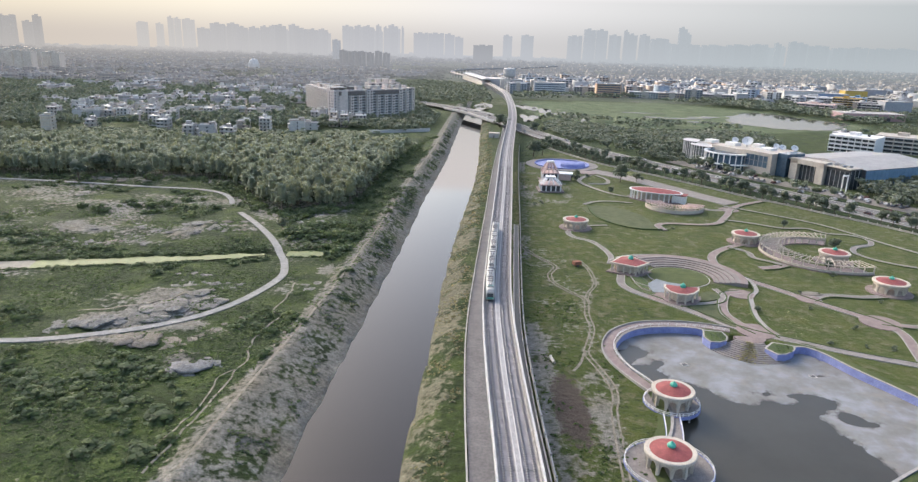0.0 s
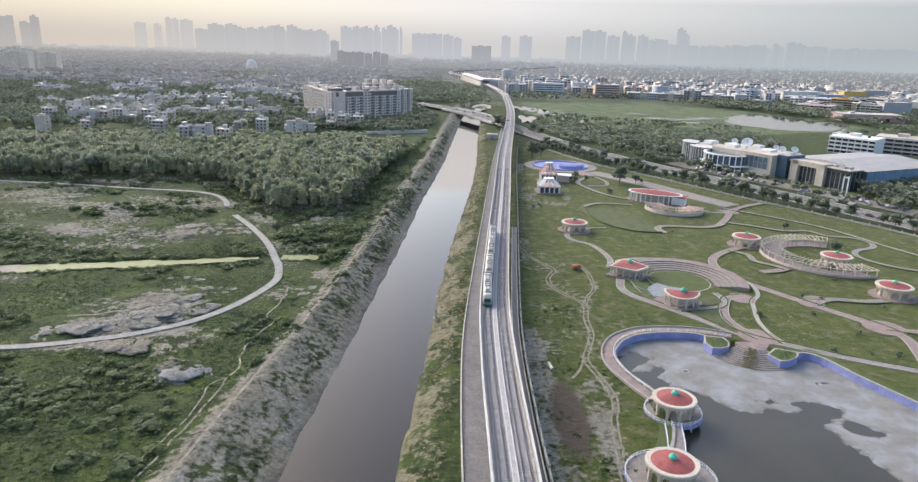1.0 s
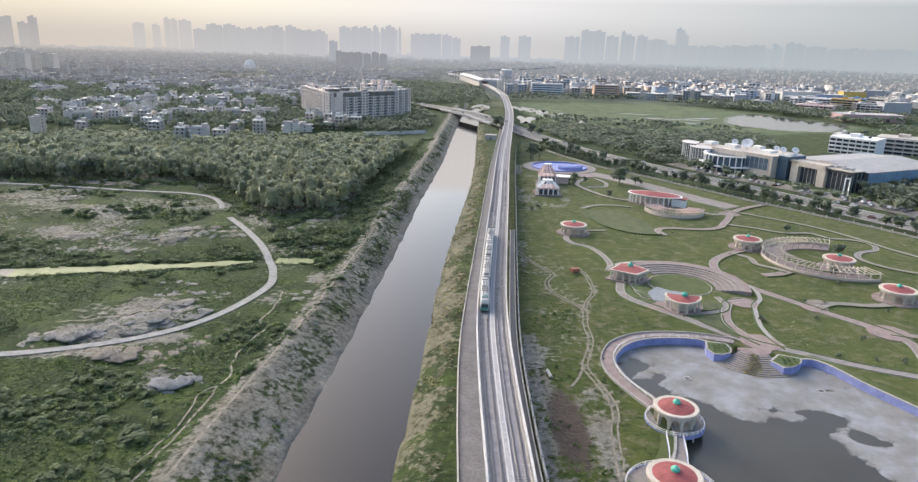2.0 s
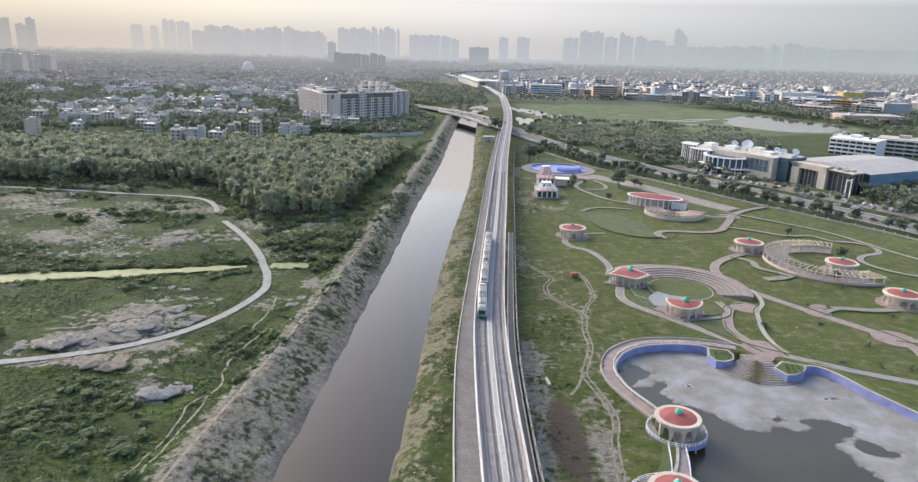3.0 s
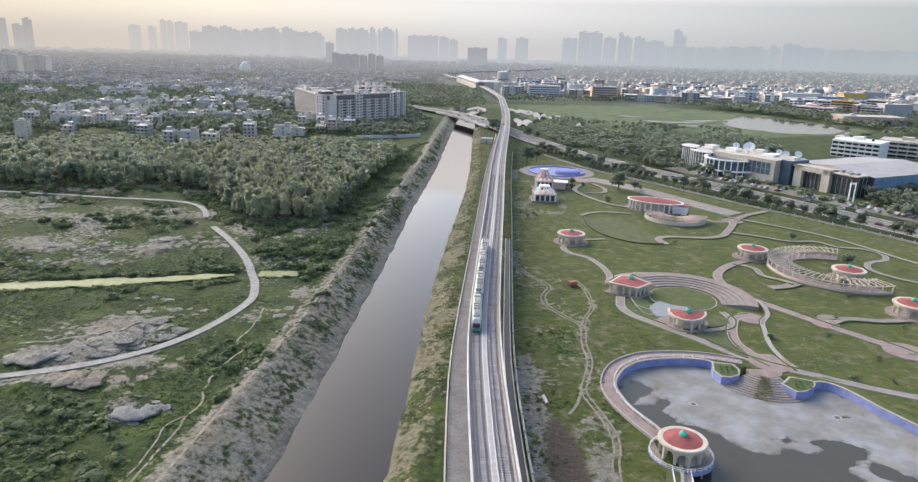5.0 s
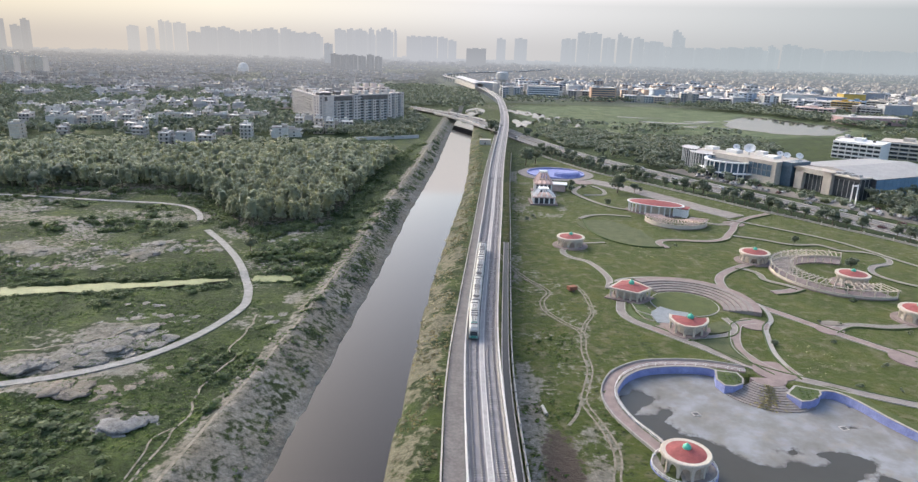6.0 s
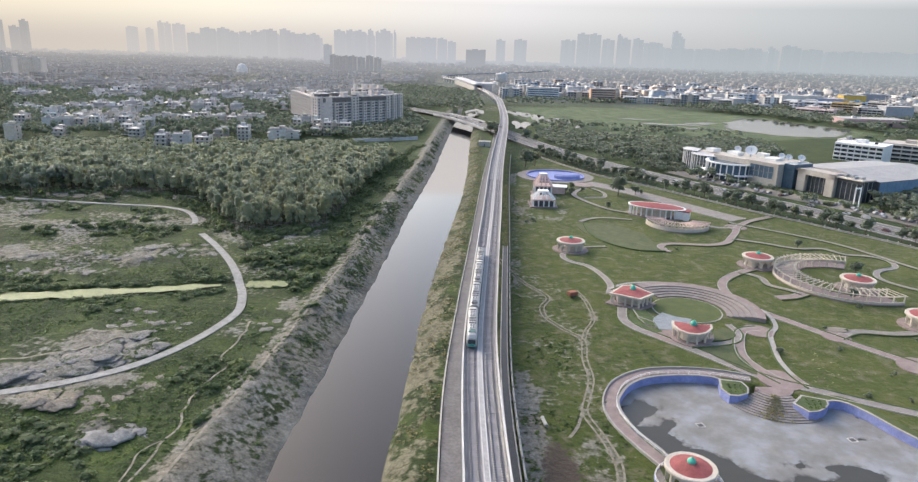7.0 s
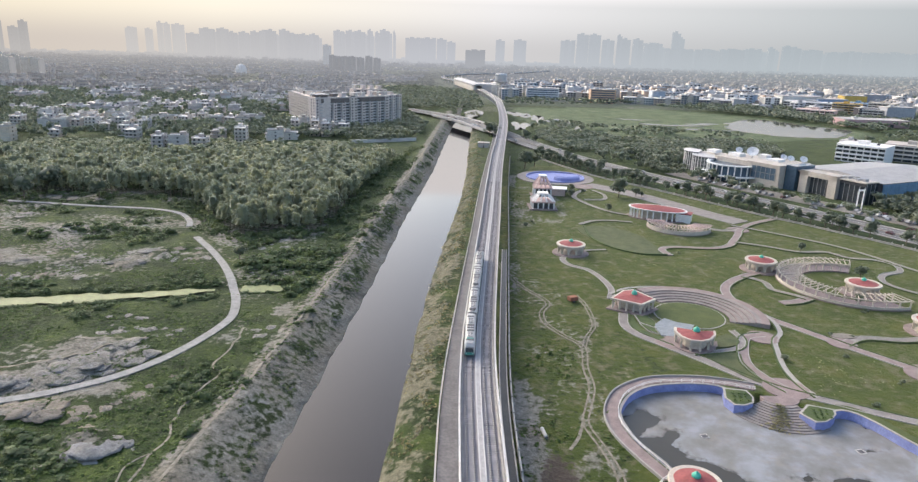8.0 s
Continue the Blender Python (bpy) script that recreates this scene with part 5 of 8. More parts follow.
paved("hedge_bed", spline([(79.5, 223.6), (90.0, 225.6), (89.4, 218.9), (90.0, 208.6), (88.4, 206.8), (83.4, 214.5)], 1.0, True), 0.29, M_ROUGHBED, "rough grass bed between two park paths", "flower bed")


disc("round_lawn", AX, AY, 11.6, M_LAWN, "round mown lawn", 0.26, category="lawn")
disc("pavilion_apron", 74.5, 232.0, 6.0, M_PINK, "pink paved apron before a park pavilion", 0.23, 1.2, 0.9)

# ---- the ring-shaped pergola ----


def pergola(x, y, r0, r1, a0, a1, count, h, label, wall_h=0.9, tone=M_CREAM):
    p = thing("pergola", label, "pergola", pose(x, y, 0))
    part("floor", turned([(r0 - 0.6, -0.3), (r0 - 0.6, 0.4), (r1 + 0.6, 0.4), (r1 + 0.6, -0.3)], n=64, a0=a0, a1=a1, close=True), M_PINK, p, "pink paved curved floor")
    part("parapet", turned([(r1 + 0.1, 0.402), (r1 + 0.1, wall_h), (r1 + 0.4, wall_h), (r1 + 0.4, 0.402)], n=64, a0=a0, a1=a1, close=True), M_CREAM, p, "low cream outer wall")
    for r in (r0, r1):
        part("ring_beam", turned([(r - 0.2, h - 0.3), (r - 0.2, h), (r + 0.2, h), (r + 0.2, h - 0.3)], n=64, a0=a0, a1=a1, close=True), M_CREAM, p)
    col, raf = None, None
    for i in range(count + 1):
        a = a0 + (a1 - a0) * i / count
        c, s = math.cos(radians(a)), math.sin(radians(a))
        m = pose(0, 0, 0, 0, 0, a)
        if raf is None:
            bm = boxed(r0 - 0.9, r1 + 0.9, -0.1, 0.1, h + 0.003, h + 0.26)
            o = part("rafter", bm, tone, p, "painted concrete rafter")
            o.matrix_basis, raf = m, o.data
        else:
            share("rafter", raf, m, p)
        if i % 2 == 0:
            for r in (r0, r1):
                if col is None:
                    o = part("column", boxed(-0.2, 0.2, -0.2, 0.2, 0.4, h - 0.3), M_CREAM, p)
                    o.matrix_basis, col = pose(r * c, r * s, 0, 0, 0, a), o.data
                else:
                    share("column", col, pose(r * c, r * s, 0, 0, 0, a), p)
    return p


pergola(161, 291.5, 19.0, 26.5, 62, 287, 44, 3.6, "long curved cream pergola with rafters over pink paving", 1.3)
# ---- the large colonnaded pavilion and the pergola before it ----
hall = thing("colonnade_hall", "long white colonnaded park hall with red roof", "pavilion", pose(113.5, 398, 0, 0, 0, -27))
oval = [(14.5 * math.cos(a) + (1.2 if math.cos(a) > 0 else 0), 8.0 * math.sin(a)) for a in np.linspace(0, 2 * np.pi, 28, endpoint=False)]
scaled = lambda k: [(a * k, b * k) for a, b in oval]
part("base", prism(bmesh.new(), scaled(1.1), -0.3, 0.5), M_PINK, hall)
part("core", prism(bmesh.new(), scaled(0.62), 0.5, 5.2), M_CREAM, hall, "cream inner hall")
for i, (a, b) in enumerate(scaled(0.96)):
    m = pose(a, b, 0)
    if i:
        share("column", cdat, m, hall)
    else:
        o = part("column", boxed(-0.3, 0.3, -0.3, 0.3, 0.5, 5.2), M_WHITE, hall, "white column")
        o.matrix_basis, cdat = m, o.data
part("eave", prism(bmesh.new(), scaled(1.04), 5.2, 5.65), M_WHITE, hall, "white eave band")
part("roof", cone_over(bmesh.new(), scaled(0.97), 5.653, (0, 0, 7.2)), M_REDROOF, hall, "low red roof")
part("annexe", boxed(11, 18.5, -3.5, 3.5, -0.2, 4.6), M_WHITE, hall, "white end block")
part("annexe_roof", boxed(10.8, 18.8, -3.8, 3.8, 4.602, 5.0), M_REDROOF, hall)
pergola(119.5, 377, 8.0, 15.5, 165, 338, 26, 3.4, "half-round rose and cream pergola before a white hall", 2.2, M_ROSE)
paved("garden_bed", spline([(67, 372), (82, 376), (94.5, 360.5), (98, 341), (98.5, 330), (90, 327), (79.5, 333), (72, 346), (67, 360)], 1.5, True), 0.17, M_ROUGHBED, "sparse planted garden bed inside a clipped hedge", "flower bed")
ring = tagged(part("hedge_border", sweep(bmesh.new(), spline([(70.3, 375.8), (69.6, 355.6), (74.8, 338.9), (85.8, 328.1), (98.8, 327.0)], 2.0), slab(-0.5, 0.5, -0.3, 0.75)), M_BED), "low clipped hedge curving round a lawn", "hedge")

# ---- gate temple with sloping ribs ----


def ribbed_tower(x, y, turn, half, base_h, top_half, top_h, ribs_m, label):
    p = thing("ribbed_gatehouse", label, "gatehouse", pose(x, y, 0, 0, 0, turn))
    part("plinth", boxed(-half - 1.4, half + 1.4, -half - 1.4, half + 1.4, -0.3, 0.7), M_PINK, p, "pink stepped plinth")
    # solid block, its dark colour in place of shade between the columns
    part("hall", boxed(-half + 1, half - 1, -half + 1, half - 1, 0.7, base_h), M_SHADE, p, "hall core painted dark as shade behind columns")
    data = None
    for sx in np.linspace(-half + 0.6, half - 0.6, 5):
        for sy in (-half + 0.6, half - 0.6):
            for m in (pose(sx, sy, 0), pose(sy, sx, 0)):
                if data is None:
                    o = part("column", boxed(-0.35, 0.35, -0.35, 0.35, 0.7, base_h), M_WHITE, p)
                    o.matrix_basis, data = m, o.data
                else:
                    share("column", data, m, p)
    part("cornice", boxed(-half, half, -half, half, base_h + 0.002, base_h + 0.7), M_ROSE, p, "rose cornice slab")
    for k in range(4):
        for off in (-0.8, -0.27, 0.27, 0.8):
            lo, hi = Vector((half * off, -half, base_h + 0.7)), Vector((top_half * off, -top_half, top_h - 0.5))
            d = hi - lo
            m = pose(0, 0, 0, 0, 0, 90 * k) @ Matrix.Translation(lo) @ d.to_track_quat("Z", "Y").to_matrix().to_4x4()
            part("rib", boxed(-0.3, 0.3, -0.25, 0.25, 0, d.length, m=m), ribs_m, p, "sloping rib")
    part("cap", boxed(-top_half - 0.4, top_half + 0.4, -top_half - 0.4, top_half + 0.4, top_h - 0.5, top_h + 0.3), M_WHITE, p, "white cap slab")
    return p


ribbed_tower(53.5, 416, 0, 6.5, 4.0, 2.6, 8.6, M_WHITE, "white ribbed gatehouse with flat cap on a pink plinth")
ribbed_tower(57.0, 447, 0, 5.5, 5.5, 1.9, 13.0, M_ROSE, "taller rose ribbed gatehouse with white cap")
part_ = thing("gate_annexe", "low white flat-roofed annexe behind the gatehouses", "annexe", pose(68, 452, 0, 0, 0, -10))
part("body", boxed(-4, 4, -3.5, 3.5, -0.2, 4.2), M_ROSE, part_)
part("roof", boxed(-5, 5, -4.3, 4.3, 4.202, 4.7), M_WHITE, part_, "white flat roof")
# ---- round blue basin ----
basin = thing("round_basin", "round blue-painted basin ringed by a paved walk", "basin", pose(74, 511, 0), kind="structure")
part("walk", turned([(20.5, -0.3), (20.5, 0.3), (27, 0.3), (27, -0.3)], n=56, close=True), M_PATH, basin)
part("basin_wall", turned([(19.8, -0.3), (19.8, 1.1), (20.45, 1.1), (20.45, -0.3)], n=56, close=True), M_BLUE, basin)
part("basin_floor", turned([(0.01, 0.14), (19.8, 0.14)], n=56), M_BLUE, basin)
part("cascade", turned([(0.01, 3.4), (8, 3.2), (9.5, 2.2), (9.5, 0.15)], n=24, a0=200, a1=380, at=(7, -5)), M_BLUE, basin, "raised blue cascade block")

# ---- the drained pool ----
pool = thing("drained_pool", "large drained pool with blue walls and silted floor", "pool", kind="structure")
cut = int(np.argmin(np.hypot(POOL[:, 0] - 99.5, POOL[:, 1] - 189))), int(np.argmin(np.hypot(POOL[:, 0] - 78.6, POOL[:, 1] - 199.5)))
RIM = np.vstack([POOL[cut[0]:], POOL[: cut[1] + 1]])
part("pool_wall", sweep(bmesh.new(), RIM, slab(-0.45, 0.0, -4.6, 0.32)), M_BLUE, pool, "blue painted pool wall")
part("coping", sweep(bmesh.new(), RIM, slab(-0.6, 0.12, 0.323, 0.48)), M_KERB, pool, "pale coping stone")


part("verge", sweep(bmesh.new(), RIM, slab(-3.6, -0.62, -0.5, 0.2)), M_LAWN, pool, "grass verge round the pool")


def silt_material():
    m, nt, bsdf = nodes_of("pool_silt")
    col = ramp(nt, noise_of(nt, 0.16, 6), [(0.3, (0.14, 0.134, 0.124)), (0.48, (0.182, 0.182, 0.183)), (0.66, (0.24, 0.253, 0.277))])
    col = mix(nt, col, (0.225, 0.205, 0.182), ramp(nt, noise_of(nt, 0.22, 7, 0.7), [(0.52, (0, 0, 0)), (0.7, (0.7, 0.7, 0.7))]))
    split = nt.nodes.new("ShaderNodeSeparateXYZ")
    nt.links.new(position(nt), split.inputs[0])
    wet = node(nt, "ShaderNodeMapRange", **{"From Min": POOL_Z - 0.02, "From Max": POOL_Z + 0.07, "To Min": 1.0, "To Max": 0.0})
    fringe = maths(nt, "MULTIPLY", maths(nt, "SUBTRACT", noise_of(nt, 0.32, 7, 0.72), 0.5), 0.5)
    nt.links.new(maths(nt, "ADD", split.outputs["Z"], fringe), wet.inputs["Value"])
    col = mix(nt, col, (0.34, 0.325, 0.31), wet.outputs[0], "MULTIPLY")
    nt.links.new(col, bsdf.inputs["Base Color"])
    bsdf.inputs["Roughness"].default_value = 0.8
    bump(nt, bsdf, noise_of(nt, 1.2, 4), 0.3, 0.1)
    return m


gx, gy = np.meshgrid(np.arange(36, 130, 0.8), np.arange(104, 209, 0.8))
n = gx.shape[1]
i, j = np.meshgrid(np.arange(n - 1), np.arange(gx.shape[0] - 1))
k = (i + j * n).ravel()
quads = np.stack([k, k + 1, k + n + 1, k + n], 1)
near_pool = within(gx.ravel(), gy.ravel(), POOL) | (far_from(gx, gy, POOL) < 1.0)
quads = quads[near_pool[quads].all(1)]
floor = mesh_from("pool_floor", np.stack([gx.ravel(), gy.ravel(), pool_floor(gx.ravel(), gy.ravel())], 1), quads, [silt_material()], smooth=True)
floor.parent = pool
tagged(floor, "pale silty pool floor with dark damp patches")
bm = bmesh.new()
bm.faces.new([bm.verts.new((p[0], p[1], POOL_Z)) for p in POOL])
bmesh.ops.triangulate(bm, faces=bm.faces)
part("standing_water", bm, M_POOLWATER, pool, "shallow murky standing water")
walkline = spline([(50.4, 161.5), (47.2, 168.6), (44.4, 176.2), (43.3, 182.6), (43.7, 188.4), (45.6, 194.0), (49.4, 200.0), (57.5, 205.6), (68, 207.2), (77, 206.4), (86, 203.5)], 1.5)
promenade = part("pool_promenade", sweep(bmesh.new(), walkline, slab(-1.7, 1.6, -0.4, 0.3)), M_PINK)
tagged(promenade, "pink paved promenade round the drained pool", "promenade", kind="structure")
outer = part("kerb", sweep(bmesh.new(), walkline, slab(-2.05, -1.7, -0.4, 0.75)), M_KERB, promenade, "pale outer parapet")
rail_ = thing("pool_railing", "pale slender railing along the pool promenade", "railing")
for z in (0.75, 1.15):
    part("rail_bar", sweep(bmesh.new(), walkline, slab(1.5, 1.58, z, z + 0.08)), M_WHITE, rail_)
data = None
wr = sides(walkline)
for q in range(0, len(walkline), 2):
    m = pose(walkline[q][0] + 1.54 * wr[q][0], walkline[q][1] + 1.54 * wr[q][1], 0)
    if data is None:
        o = part("post", boxed(-0.06, 0.06, -0.06, 0.06, 0.3, 1.25), M_WHITE, rail_)
        o.matrix_basis, data = m, o.data
    else:
        share("post", data, m, rail_)
# steps down into the pool, flanked by planters
SX, SY = 90.5, 199.0
steps = thing("pool_steps", "curved weathered stone steps down into the pool", "steps", pose(SX, SY, 0))
for q in range(11):
    r0, r1 = 5.0 + 1.0 * q, 5.0 + 1.0 * (q + 1)
    z = 0.22 - 0.22 * q
    part("step", turned([(r0, z), (r1, z), (r1, -4.4), (r0, -4.4)], n=28, a0=203, a1=300, close=True), M_PATH, steps, "weathered stone step")
part("landing", turned([(0.01, 0.3), (5.0, 0.3), (5.0, -1)], n=28, a0=180, a1=360), M_PINK, steps)
for k, outline in enumerate((((76.9, 202.2), (82.6, 201.2), (83.0, 197.6), (81.8, 194.6), (79.0, 193.2), (76.4, 193.4), (75.4, 197)), ((95.7, 194.2), (101.4, 192.0), (100.6, 189.6), (98.6, 187.6), (96.2, 186.0), (93.6, 185.6), (91.6, 189.8)))):
    cx, cy_ = np.mean(outline, 0)
    edge_of = [(x - cx, y - cy_) for x, y in outline]
    pl = thing("planter", "blue-walled planter with clipped green shrubs beside pool steps", "planter", pose(cx, cy_, 0), "pool planters")
    part("planter_wall", prism(bmesh.new(), edge_of, -4.3, 0.5), M_BLUE, pl)
    part("rim", prism(bmesh.new(), [(1.05 * x, 1.05 * y) for x, y in edge_of], 0.503, 0.62), M_KERB, pl, "pale rim")
    part("soil", prism(bmesh.new(), [(0.9 * x, 0.9 * y) for x, y in edge_of], 0.5, 0.68), M_BED, pl, "green planting")
    for q in range(9):
        v, f = foliage(np.random.RandomState(430 + q % 3), 4, 16, 0.26, 0.2, 0.06, 0.5)
        o = mesh_from("clipped_plant", (v * (1.5, 1.5, 0.9)), f, [M_WEED])
        o.parent = pl
        o.matrix_basis = pose((q % 3 - 1) * 1.7 + 0.4 * (q // 3 - 1), (q // 3 - 1) * 2.0, 0.66, 0, 0, 40 * q)
for x, y in ((65.0, 182.0), (100.4, 177.2)):
    z = float(pool_floor(np.array([x]), np.array([y]))[0])
    drain = thing("drain_grate", "square dark drain grate in the silty pool floor", "drain", pose(x, y, z + 0.02, 0, 0, 12), "pool drains")
    bm = bmesh.new()
    for sx, sy, wx, wy in ((-0.85, 0, 0.1, 0.95), (0.85, 0, 0.1, 0.95), (0, -0.85, 0.95, 0.1), (0, 0.85, 0.95, 0.1)):
        box(bm, sx - wx, sx + wx, sy - wy, sy + wy, -0.15, 0.1)
    part("frame", bm, M_CONCRETE, drain)
    part("grate", boxed(-0.75, 0.75, -0.75, 0.75, -0.12, 0.05), M_SHADE, drain, "dark grating")

# ---- tipped earth, rubble and litter on the waste ground ----


def heap_data(seed, material):
    """A lumpy heap about 1 m in radius, its edge drawn down into the ground."""
    r = np.random.RandomState(seed)
    bm = bmesh.new()
    bmesh.ops.create_icosphere(bm, subdivisions=3, radius=1.0)
    off = Vector(r.uniform(-50, 50, 3))
    for v in bm.verts:
        n = noise.noise(v.co * 1.5 + off) * 0.4 + noise.noise(v.co * 3.6 + off) * 0.24 + noise.noise(v.co * 8 + off) * 0.12
        v.co *= 1 + n
        v.co.z = v.co.z * 0.5 if v.co.z > 0 else v.co.z * 0.3
        v.co.xy *= 0.8 + 0.9 * (1 - min(1.0, max(0.0, v.co.z / 0.5))) ** 2
    data = bpy.data.meshes.new("heap")
    bm.to_mesh(data)
    bm.free()
    data.materials.append(material)
    data.polygons.foreach_set("use_smooth", np.ones(len(data.polygons), bool))
    return data


GREY = [heap_data(900 + q, M_HEAP) for q in range(4)]
BROWN = [heap_data(920 + q, M_BROWNHEAP) for q in range(4)]
PALE = [heap_data(940 + q, M_CLEANHEAP) for q in range(4)]


def heap(x, y, r, kinds, label, tall=1.0):
    q = int(abs(x * 13 + y * 7)) % 4
    ob = new("earth_heap", kinds[q])
    z = float(height(np.array([x]), np.array([y]))[0])
    ob.matrix_basis = pose(x, y, z - 0.3, 0, 0, (x * 31 + y * 17) % 360) @ Matrix.Diagonal((r, r * 0.8, r * 0.6 * tall, 1))
    return tagged(ob, label, "earth heap", "tipped heaps on waste ground")


for x, y, r in ((-75, 166.5, 2.6), (-71.5, 168.3, 2.5), (-78, 165.2, 2.2), (-69, 169.3, 1.7), (-74, 164.6, 1.7), (-82, 161, 1.6), (-66, 168, 1.2)):
    heap(x, y, r, PALE, "pale grey tipped earth heap among green weeds", 1.15)
hr = random.Random(5)
for x, y in ((-100, 183), (-96, 181), (-92, 180), (-88, 181), (-85, 180), (-82, 182), (-80, 184), (-78, 187), (-80, 176), (-76, 197), (-72, 202), (-104, 184), (-108, 182), (-94, 184), (-86, 185), (-75, 191)):
    heap(x + hr.uniform(-1, 1), y + hr.uniform(-1, 1), hr.uniform(1.3, 2.4), BROWN, "brown tipped earth heap beside the cement track")
for x, y in ((-106, 241), (-101, 242), (-97, 241), (-95, 228), (-88, 226), (-82, 233), (-94, 217), (-85, 216), (-95, 203), (-104, 200), (-111, 193), (-98, 200), (-90, 221), (-92, 233), (-99, 233), (-86, 221), (-83, 226), (-118, 191), (-124, 190), (-101, 210), (-96, 211), (-90, 209),
             (-161, 276), (-172, 301), (-147, 281), (-139, 296), (-130, 299), (-122, 295), (-110, 303), (-150, 299), (-118, 310), (-106, 318), (-55, 229), (-54, 236), (-58, 233), (-72, 330), (-70, 320), (-74, 340), (-66, 334)):
    heap(x + hr.uniform(-1.5, 1.5), y + hr.uniform(-1.5, 1.5), hr.uniform(1.2, 2.6), GREY, "grey tipped earth heap on waste ground")
for q in range(76):
    x, y, sx, sy = hr.choice(((-92, 226, 8, 9), (-88, 214, 7, 6), (-112, 194, 12, 4), (-98, 204, 8, 5), (-90, 183, 9, 3), (-118, 306, 14, 7), (-76, 330, 6, 12)))
    x, y = x + hr.uniform(-sx, sx), y + hr.uniform(-sy, sy)
    if far_from(np.array([x]), np.array([y]), LEFTPATH_A)[0] > 4 and far_from(np.array([x]), np.array([y]), POND_AXIS)[0] > 8:
        heap(x, y, hr.uniform(1.4, 2.6), BROWN if y < 188 else GREY, "low grey earth heap among close-set tippings", 0.8)
# more small tippings round each of the larger ones
for q in range(40):
    x, y = hr.choice(((-96, 212), (-92, 226), (-104, 197), (-90, 183), (-140, 297), (-116, 306), (-160, 280), (-118, 190), (-84, 222), (-100, 238)))
    x, y = x + hr.gauss(0, 7), y + hr.gauss(0, 4.5)
    if far_from(np.array([x]), np.array([y]), LEFTPATH_A)[0] > 4 and far_from(np.array([x]), np.array([y]), POND_AXIS)[0] > 8:
        heap(x, y, hr.uniform(0.7, 1.7), BROWN if y < 190 else GREY, "small tipped earth heap on waste ground", 1.2)
for q in range(54):
    x, y, sx, sy = hr.choice(((-124, 302, 15, 15), (-160, 302, 15, 8), (-148, 280, 17, 4), (-205, 366, 16, 5), (-212, 408, 20, 6), (-100, 309, 5, 6)))
    x, y = x + hr.uniform(-sx, sx), y + hr.uniform(-sy, sy)
    if min(far_from(np.array([x]), np.array([y]), LEFTPATH_A)[0], far_from(np.array([x]), np.array([y]), LEFTPATH_B)[0]) > 3.5:
        heap(x, y, hr.uniform(1.0, 2.6), BROWN if hr.random() < 0.3 else GREY, "weathered earth and rubble heap on waste ground", 0.8)
for x, y, r in ((32, 160, 1.2), (34, 157, 1.4), (30, 155, 1.1), (30, 262, 1.1), (29, 258, 0.9), (32, 266, 0.9)):
    heap(x, y, r, GREY, "pale rubble heap on dusty ground", 0.6)
M_RUST = surface("rusty_red_sheet", (0.20, 0.075, 0.045), (0.31, 0.13, 0.08), 0.8, 0.8)
tank = thing("rusty_trailer", "rust-red trailer standing on rough grass", "trailer", pose(46.5, 266, 0, 0, 0, 25))
part("body", boxed(-1.6, 1.6, -1.1, 1.1, 0.7, 2.1), M_RUST, tank)
part("chassis", boxed(-1.7, 2.6, -0.15, 0.15, 0.5, 0.7), M_SHADE, tank)
for sy in (-1.0, 1.0):
    w = part("wheel", turned([(0.01, -0.12), (0.4, -0.12), (0.4, 0.12), (0.01, 0.12)], n=12), M_TANK, tank)
    w.matrix_basis = pose(0, sy, 0.4, 90, 0, 0)
pipe = thing("concrete_pipe", "short concrete pipe lying on dusty ground", "pipe", pose(25.5, 178, 0.45, 90, 0, 8))
part("shell", turned([(0.45, -2), (0.45, 2), (0.36, 2), (0.36, -2)], n=16, close=True), M_CONCRETE, pipe)
shed = thing("canal_hut", "small grey flat-roofed hut beside the canal bridge", "hut", pose(29, 655, 0, 0, 0, -5))
part("wall", boxed(-5, 5, -4, 4, -0.3, 4), M_CONCRETE, shed)
part("roof", boxed(-5.4, 5.4, -4.4, 4.4, 4.002, 4.4), M_ROOFTOP, shed)
part("door", boxed(-0.5, 0.5, -4.08, -3.99, 0, 2.1), M_SHADE, shed)

# ---- the exhibition hall and the offices across the road ----


def basis_pose(ax, ay, bx, by):
    """A pose at a with x along a to b."""
    return pose(ax, ay, 0, 0, 0, math.degrees(math.atan2(by - ay, bx - ax)))


def glazed(bm_parent, x0, x1, y, z0, z1, nx, nz, mat_=None):
    """A glazed bay of panes set behind a grid of mullions, facing -y."""
    dx, dz = (x1 - x0) / nx, (z1 - z0) / nz
    for i in range(nx + 1):
        part("mullion", boxed(x0 + i * dx - 0.14, x0 + i * dx + 0.14, y - 0.25, y + 0.06, z0, z1), M_METAL, bm_parent, "pale metal mullion")
    o = part("pane", boxed(0.16, dx - 0.16, 0.0, 0.08, 0.1, dz - 0.1), mat_ or M_GLASS, bm_parent)
    data, first = o.data, True
    for i in range(nx):
        for k in range(nz):
            m = pose(x0 + i * dx, y, z0 + k * dz)
            if first:
                o.matrix_basis, first = m, False
            else:
                share("pane", data, m, bm_parent)


